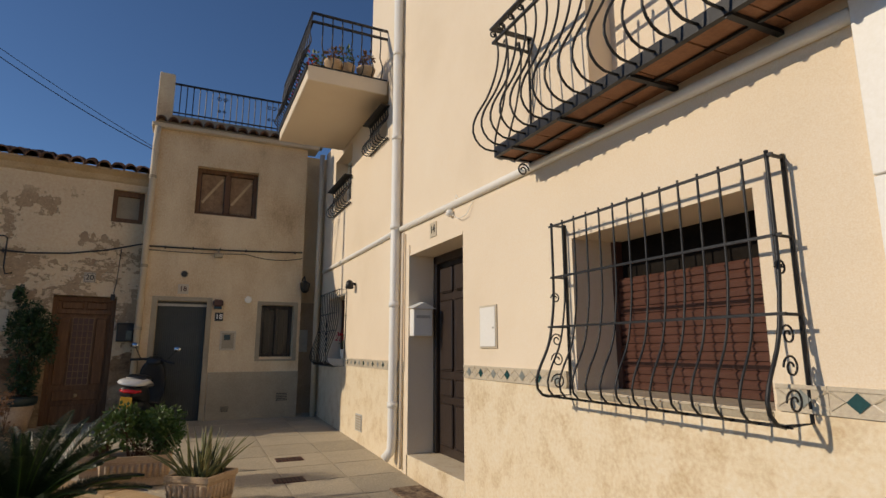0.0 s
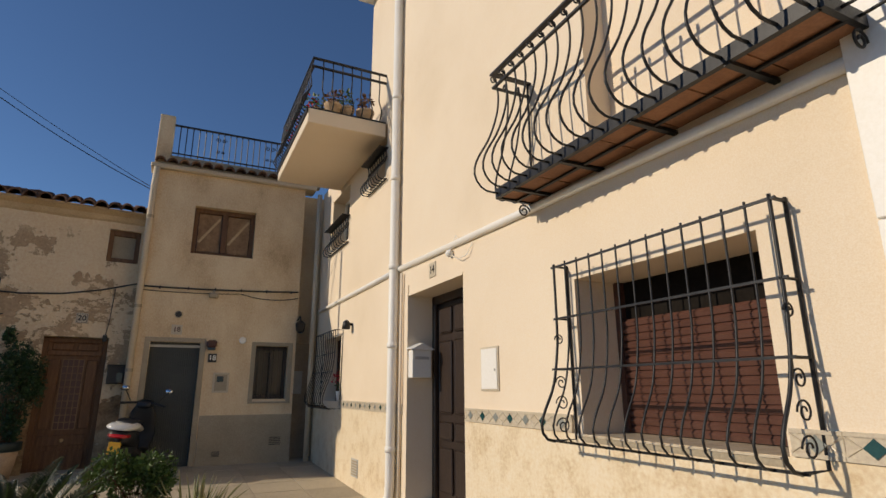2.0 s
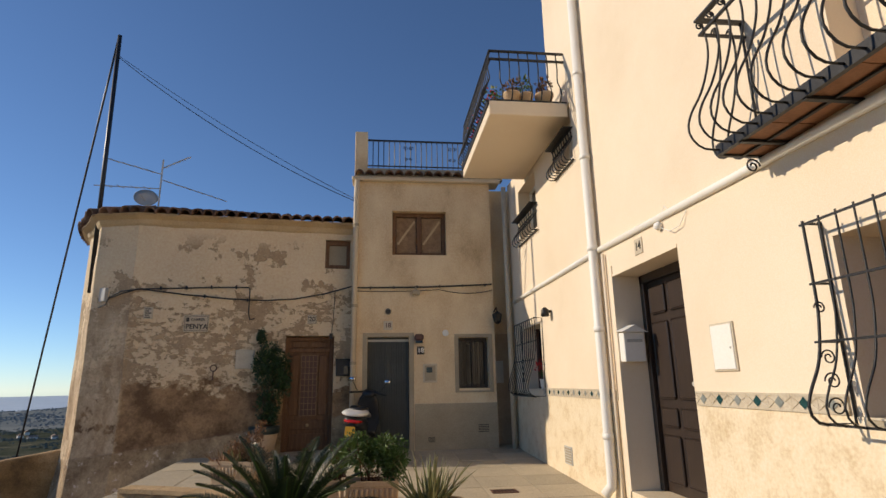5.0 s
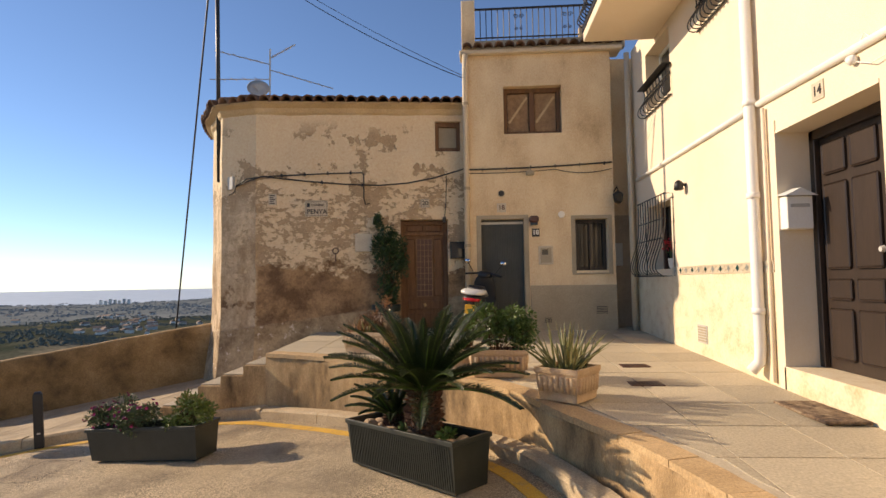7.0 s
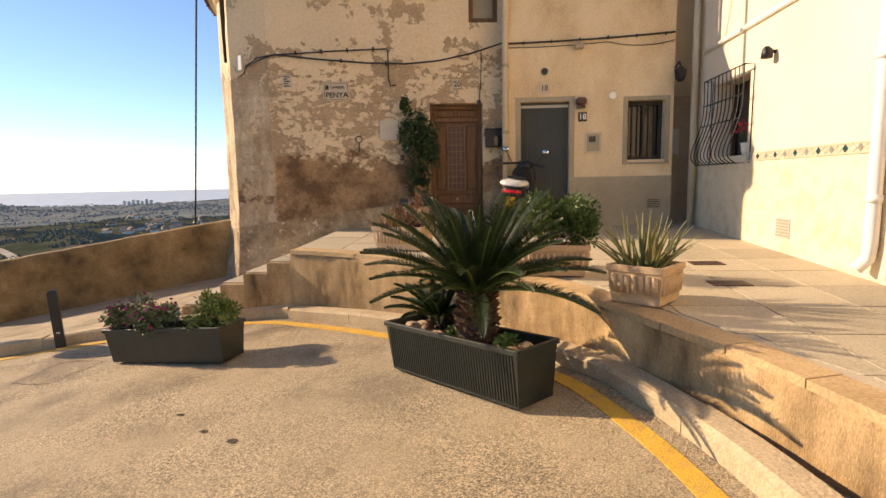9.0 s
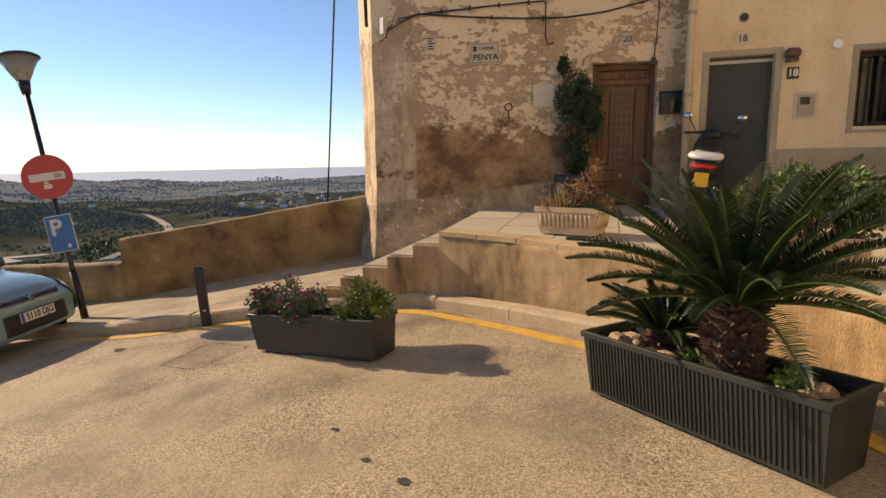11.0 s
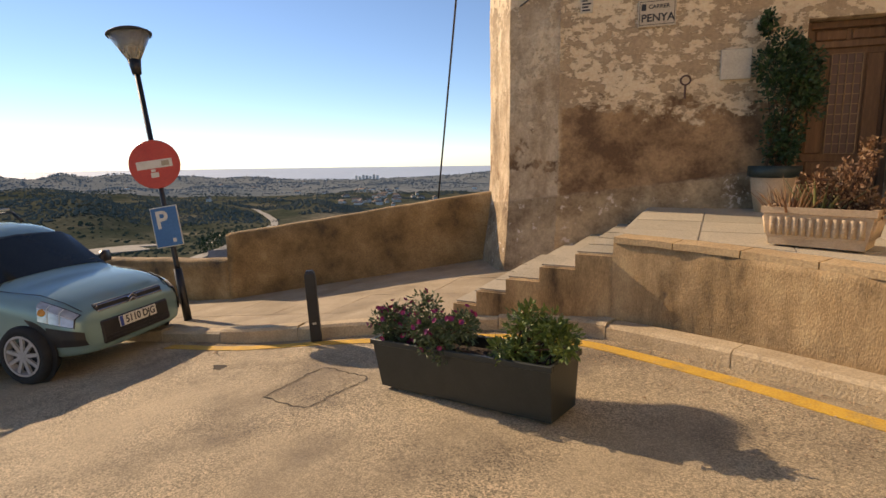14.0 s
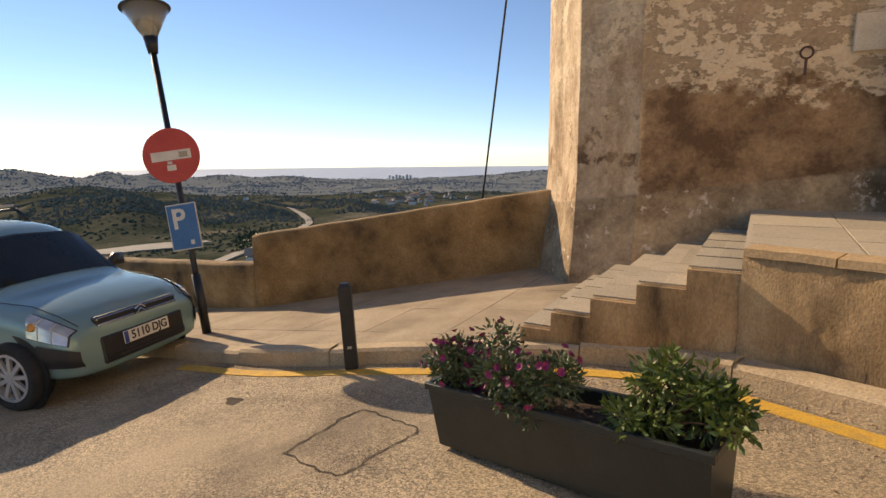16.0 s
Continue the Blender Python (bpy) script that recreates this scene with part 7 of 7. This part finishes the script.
# ---- distance: hillside, valley, hills, sea ----
# hills as (azimuth, distance, height, width, depth)
BUMPS = [
    (69, 1050, 30, 5.5, 260), (61.6, 1250, 20, 1.9, 220), (57.6, 1350, 22, 2.3, 220), (52.2, 1300, 15, 2.6, 220), (46.3, 1250, 10, 3.2, 200), (36.0, 1700, -1.5, 4, 300),
    (80, 800, 26, 7, 260), (66, 330, 13, 4.5, 60), (60.5, 300, 12.5, 3.6, 60), (55, 360, 9, 3.5, 60), (49.3, 330, 6.5, 3.5, 55), (40.2, 330, 8.5, 3.2, 45), (45, 420, 5, 3, 50),
    (57, 700, 9, 3.5, 110), (50, 760, 7, 3.0, 110), (44, 900, 6, 3.0, 120), (64, 620, 14, 4, 100), (30, 800, 5, 6, 140), (20, 1300, 12, 7, 250), (10, 1200, 22, 9, 250),
]


def land(r, az):
    stops = [(12, -2.2), (30, -7), (60, -13), (100, -17), (200, -24), (400, -30), (800, -34), (1250, -36.5), (1420, -39.6), (2300, -42), (4950, -46)]
    h = stops[-1][1]
    for (r0, h0), (r1, h1) in zip(stops, stops[1:]):
        if r <= r1:
            t = max(0.0, (math.log(r) - math.log(r0)) / (math.log(r1) - math.log(r0)))
            h = h0 + (h1 - h0) * t
            break
    for a, rr_, hh, sa, sr in BUMPS:
        h += hh * math.exp(-((az - a) / sa) ** 2 - ((r - rr_) / sr) ** 2)
    x, y = -math.sin(radians(az)) * r, math.cos(radians(az)) * r
    amp = min(2.2, r * 0.006) if r < 2200 else 0
    return h + amp * noise.noise(Vector((x * 0.012, y * 0.012, 1))) + amp * 0.5 * noise.noise(Vector((x * 0.05, y * 0.05, 4))) + amp * 0.35 * noise.noise(Vector((x * 0.02, y * 0.006, 8)))


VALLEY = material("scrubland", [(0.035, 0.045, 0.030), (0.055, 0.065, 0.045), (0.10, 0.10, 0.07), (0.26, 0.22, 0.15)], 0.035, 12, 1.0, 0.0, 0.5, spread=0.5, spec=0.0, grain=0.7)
# pale blue-grey base: distance haze mixed into the hill colour
FARHILL = material("haze_tinted_hills", [(0.15, 0.175, 0.175), (0.19, 0.21, 0.205), (0.28, 0.285, 0.26)], 0.012, 10, 1.0, 0.0, 0.15, spread=0.5, spec=0.0, grain=0.5)
# sea base lifted towards the sky so the horizon fades, haze in the colour
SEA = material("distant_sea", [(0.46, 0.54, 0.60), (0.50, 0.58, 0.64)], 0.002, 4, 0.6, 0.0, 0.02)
C0 = Vector((-4.0, 8.0))
rs = [12 * (4900 / 12) ** (k / 110) for k in range(111)]
azs = [a * 1.5 for a in range(240)]
for nm, lo, hi, mat, label in (("ground", 0, 72, VALLEY, "scrubby valley hillside with fields"), ("ground_far", 72, 110, FARHILL, "far hills and coastal plain in a haze-tinted colour")):
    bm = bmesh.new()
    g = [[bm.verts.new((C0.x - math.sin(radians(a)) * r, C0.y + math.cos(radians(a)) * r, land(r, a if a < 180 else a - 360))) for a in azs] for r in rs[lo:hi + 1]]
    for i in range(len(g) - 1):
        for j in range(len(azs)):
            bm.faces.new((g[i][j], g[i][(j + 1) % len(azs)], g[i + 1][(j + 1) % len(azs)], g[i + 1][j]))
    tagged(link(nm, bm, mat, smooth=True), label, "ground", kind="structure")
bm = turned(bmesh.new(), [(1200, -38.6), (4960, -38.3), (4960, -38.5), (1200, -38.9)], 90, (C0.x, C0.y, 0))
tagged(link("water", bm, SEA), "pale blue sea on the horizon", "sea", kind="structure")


def spot(r, az):
    return Vector((C0.x - math.sin(radians(az)) * r, C0.y + math.cos(radians(az)) * r, land(r, az)))


# woods on the slopes, past counting: denser on the hills, sparse between the fields
rnd = random.Random(77)
SHAPE = ((1, 0, 0), (0.3, 0.95, 0.1), (-0.8, 0.6, 0), (-0.8, -0.6, 0.1), (0.3, -0.95, 0), (0.25, 0.2, 0.75), (-0.2, -0.25, 0.65))
SIDES = ((0, 1, 5), (1, 2, 5), (2, 6, 5), (2, 3, 6), (3, 4, 6), (4, 5, 6), (4, 0, 5))
# leaf tint goes paler and bluer band by band, aerial haze in the colour
for name, label, r0, r1, count, tint in (("far_trees", "dark scattered trees on the valley slopes", 45, 260, 9000, [(0.055, 0.07, 0.042), (0.11, 0.12, 0.075)]), ("far_woods", "woods on the hills across the valley, leaf colour greyed for haze", 260, 640, 30000, [(0.10, 0.112, 0.09), (0.15, 0.16, 0.125)]), ("hazy_woods", "woods on the far hills, leaf colour paled for haze", 640, 1500, 14000, [(0.16, 0.185, 0.185), (0.22, 0.24, 0.235)])):
    vs, fs = [], []
    for k in range(count):
        az, r = rnd.uniform(2, 80), r0 * (r1 / r0) ** rnd.random()
        p = spot(r, az)
        wood = sum(math.exp(-((az - a) / sa) ** 2 - ((r - q) / sr) ** 2) for a, q, hh, sa, sr in BUMPS)
        if noise.noise(Vector((p.x * 0.02, p.y * 0.02, 9))) + 0.6 * noise.noise(Vector((p.x * 0.06, p.y * 0.06, 3))) + 0.7 * wood < 0.10 + rnd.uniform(-0.12, 0.12):
            continue
        s = rnd.uniform(0.5, 1.25) * (0.40 + r / 750)
        tall = 1.9 if rnd.random() < 0.03 else 0.8
        i = len(vs)
        w = s * 1.1 / max(1.0, tall)
        vs += [p + Vector((x * w * rnd.uniform(0.75, 1.2), y * w * rnd.uniform(0.75, 1.2), (z - 0.02) * s * tall * 1.5 * rnd.uniform(0.8, 1.1))) for x, y, z in SHAPE]
        fs += [tuple(i + j for j in f) for f in SIDES]
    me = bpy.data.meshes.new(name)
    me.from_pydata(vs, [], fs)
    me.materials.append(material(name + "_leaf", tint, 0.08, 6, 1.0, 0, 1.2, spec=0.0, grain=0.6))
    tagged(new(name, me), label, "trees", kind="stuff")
# a row of cypresses by the lane
for k in range(9):
    p = spot(140 + k * 3.5, 51.6 - k * 0.33)
    cy = tagged(new("cypress"), "slim dark cypress beside the valley lane", "tree", "cypresses by the lane")
    h = rnd.uniform(3.0, 4.6)
    part("trunk", tube(bmesh.new(), [p, p + Vector((0, 0, 0.8))], 0.12, 6), BARK, cy)
    leaf_mesh("crown", [(p + Vector((q * math.cos(a), q * math.sin(a), 0.4 + h * f)), (math.cos(a), math.sin(a), 1.2)) for f, a, q in ((f, rnd.uniform(0, 6.28), 0.5 * math.sin(math.pi * min(1, 0.15 + 0.85 * f)) ** 0.7) for f in (j / 150 for j in range(150)))], 0.5, LEAF_DARK, cy, "", 2.2, 0, k)
# pale lanes and far houses
LANE = material("pale_lane", [(0.30, 0.27, 0.21), (0.38, 0.34, 0.27)], 0.2, 4, 1.0, 0, 1.0)
for pts_, w in (([(92, 63), (100, 57), (125, 52.5), (150, 49.5), (190, 47), (260, 44), (330, 46)], 3.2), ([(90, 60), (88, 54), (92, 48), (100, 42)], 2.2), ([(165, 63), (172, 59), (175, 56)], 16.0), ([(170, 64), (185, 58), (190, 54)], 5.0)):
    path = [spot(r, a) for r, a in pts_]
    pl2 = resample([p.xy for p in path], 3.0)
    side = offset_line(pl2, w)

    def lane_z(x, y):
        d = Vector((x, y)) - C0
        return land(d.length, math.degrees(math.atan2(-d.x, d.y))) + 0.4
    tagged(band(pl2, side, lane_z, lane_z, 0.3, LANE, "lane"), "pale country lane in the valley", "road", kind="structure")
HWALL = material("white_house_wall", [(0.60, 0.57, 0.51), (0.74, 0.70, 0.63)], 0.3, 3, 0.9, 0, 1.0, vary=0.2)
HROOF = material("far_roof", [(0.18, 0.12, 0.09), (0.30, 0.22, 0.17)], 0.3, 3, 0.9, 0, 1.0, vary=0.2)
first = None
for k in range(70):
    az, r = (rnd.gauss(33.5, 2.6), rnd.uniform(380, 680)) if k < 38 else ((49.5, 112) if k == 38 else (47.2, 125) if k == 39 else (rnd.uniform(8, 60), 420 * (1400 / 420) ** rnd.random()))
    p = spot(r, az)
    m = pose(p.x, p.y, p.z - 0.6, 0, 0, rnd.uniform(0, 180)) @ Matrix.Diagonal((rnd.uniform(0.45, 0.95), rnd.uniform(0.45, 0.8), rnd.uniform(0.6, 0.9), 1))
    if first is None:
        first = tagged(new("far_house"), "small white house with a tiled roof in the valley", "house", "houses in the valley")
        part("wall", boxes((-4, 4, -2.6, 2.6, 0, 3.0)), HWALL, first)
        bm = bmesh.new()
        q = [bm.verts.new(v) for v in ((-4.3, -3.3, 3.5), (4.3, -3.3, 3.5), (4.3, 3.3, 3.5), (-4.3, 3.3, 3.5), (-4.3, 0, 5), (4.3, 0, 5))]
        for f in ((0, 1, 5, 4), (3, 4, 5, 2), (0, 4, 3), (1, 2, 5), (0, 3, 2, 1)):
            bm.faces.new([q[i] for i in f])
        part("roof", bm, HROOF, first)
        first.matrix_basis = m
    else:
        ob = copy_thing(first, Matrix.Identity(4))
        ob.matrix_basis = m
for k in range(7):
    p = spot(1290, 33.6 + k * 0.36)
    tw = tagged(new("far_tower"), "pale apartment tower on the coast", "tower", "coastal towers")
    part("wall", boxes((p.x - 2.2, p.x + 2.2, p.y - 2.2, p.y + 2.2, -39, -39 + 11 + 2 * math.sin(k * 2.1)), bevel=0.15), HWALL, tw)

# ---- paving slabs of the terrace and the sidewalk ----
def clip_poly(poly, p, n):
    out = []
    for a, b in zip(poly, poly[1:] + poly[:1]):
        da, db = (a - p).dot(n), (b - p).dot(n)
        if da >= 0:
            out.append(a)
        if da * db < 0:
            out.append(a.lerp(b, da / (da - db)))
    return out


def paving(parent, mat, x0, x1, y0, y1, dx, dy, zf, border, gap=0.007, thick=0.022, skew=0.0, stagger=0.0):
    """Slabs cut to a border, given as (place, inward normal) pairs, of which the nearest counts."""
    j = 0
    y = y0
    while y < y1:
        x = x0 + (stagger * dx if j % 2 else 0)
        while x < x1:
            w = skew * (y - y0)
            poly = [Vector((x + w + gap, y + gap)), Vector((x + w + dx - gap, y + gap)), Vector((x + w + dx - gap, y + dy - gap)), Vector((x + w + gap, y + dy - gap))]
            c = Vector((x + w + dx / 2, y + dy / 2))
            near = sorted(border, key=lambda q: (q[0] - c).length)[:6]
            for p, n in near:
                if len(poly) > 2:
                    poly = clip_poly(poly, p, n)
            if len(poly) > 2:
                bm = bmesh.new()
                top = [bm.verts.new((q.x, q.y, zf(q.x, q.y))) for q in poly]
                bot = [bm.verts.new((q.x, q.y, zf(q.x, q.y) - thick)) for q in poly]
                bm.faces.new(top)
                for k in range(len(poly)):
                    bm.faces.new((top[k], bot[k], bot[(k + 1) % len(poly)], top[(k + 1) % len(poly)]))
                lift = random.uniform(-0.0015, 0.0015)
                part("slab", bm, mat, parent).location.z = lift
            x += dx
        y += dy
        j += 1


inn = offset_line(EDGE, 0.245)
bord = []
for i, p in enumerate(inn):
    t = (inn[min(i + 1, len(inn) - 1)] - inn[max(i - 1, 0)]).normalized()
    bord.append((p, Vector((-t.y, t.x))))
bord += [(Vector((-3.07, y)), Vector((1, 0))) for y in steps_between(9.4, 11.6, 0.2)]
bord += [(Vector((x, 11.40 if x > -0.42 else 11.72 + 0.13 * (x + 0.42))), Vector((0, -1))) for x in steps_between(-3.1, 2.5, 0.2)]
bord += [(Vector((2.44, y)), Vector((-1, 0))) for y in steps_between(2, 11.4, 0.2)]
paving(terrace, TILE, -3.1, 2.5, 2.2, 11.8, 0.62, 0.62, lambda x, y: z_terr(y) + 0.004, bord)
walk_b = []
kl2 = [p for p in offset_line(KLINE, 0.165) if -12 < p.x < -4.2]
for i, p in enumerate(kl2):
    t = (kl2[min(i + 1, len(kl2) - 1)] - kl2[max(i - 1, 0)]).normalized()
    walk_b.append((p, Vector((-t.y, t.x))))
nrm = Vector((2.24, -3.52)).normalized()
walk_b += [(Vector((-8.72, 10.12)).lerp(Vector((-5.2, 12.36)), k / 20), nrm) for k in range(21)]
walk_b += [(Vector((-12 + 3.2 * k / 14, 10.14)), Vector((0, -1))) for k in range(15)]
walk_b += [(Vector((-4.57, y)), Vector((-1, 0))) for y in steps_between(9.1, 12.6, 0.2)]
paving(bpy.data.objects["sidewalk"], PAVE, -12, -4.4, 8.3, 12.6, 0.84, 0.84, lambda x, y: z_road(x, y) + 0.113, walk_b, gap=0.004)
for x, y, w, d in ((1.30, 8.05, 0.30, 0.20), (1.15, 7.15, 0.30, 0.2)):
    dg = tagged(new("drain_cover"), "brown rusty drain cover set in the paving", "drain cover", "terrace drains")
    part("frame", boxes((x, x + w, y, y + d, z_terr(y) - 0.01, z_terr(y) + 0.014), bevel=0.003), SHUTTER, dg)
    for k in range(6):
        part("slot", boxes((x + 0.03 + k * 0.042, x + 0.045 + k * 0.042, y + 0.03, y + d - 0.03, z_terr(y) + 0.014, z_terr(y) + 0.016)), INK, dg)
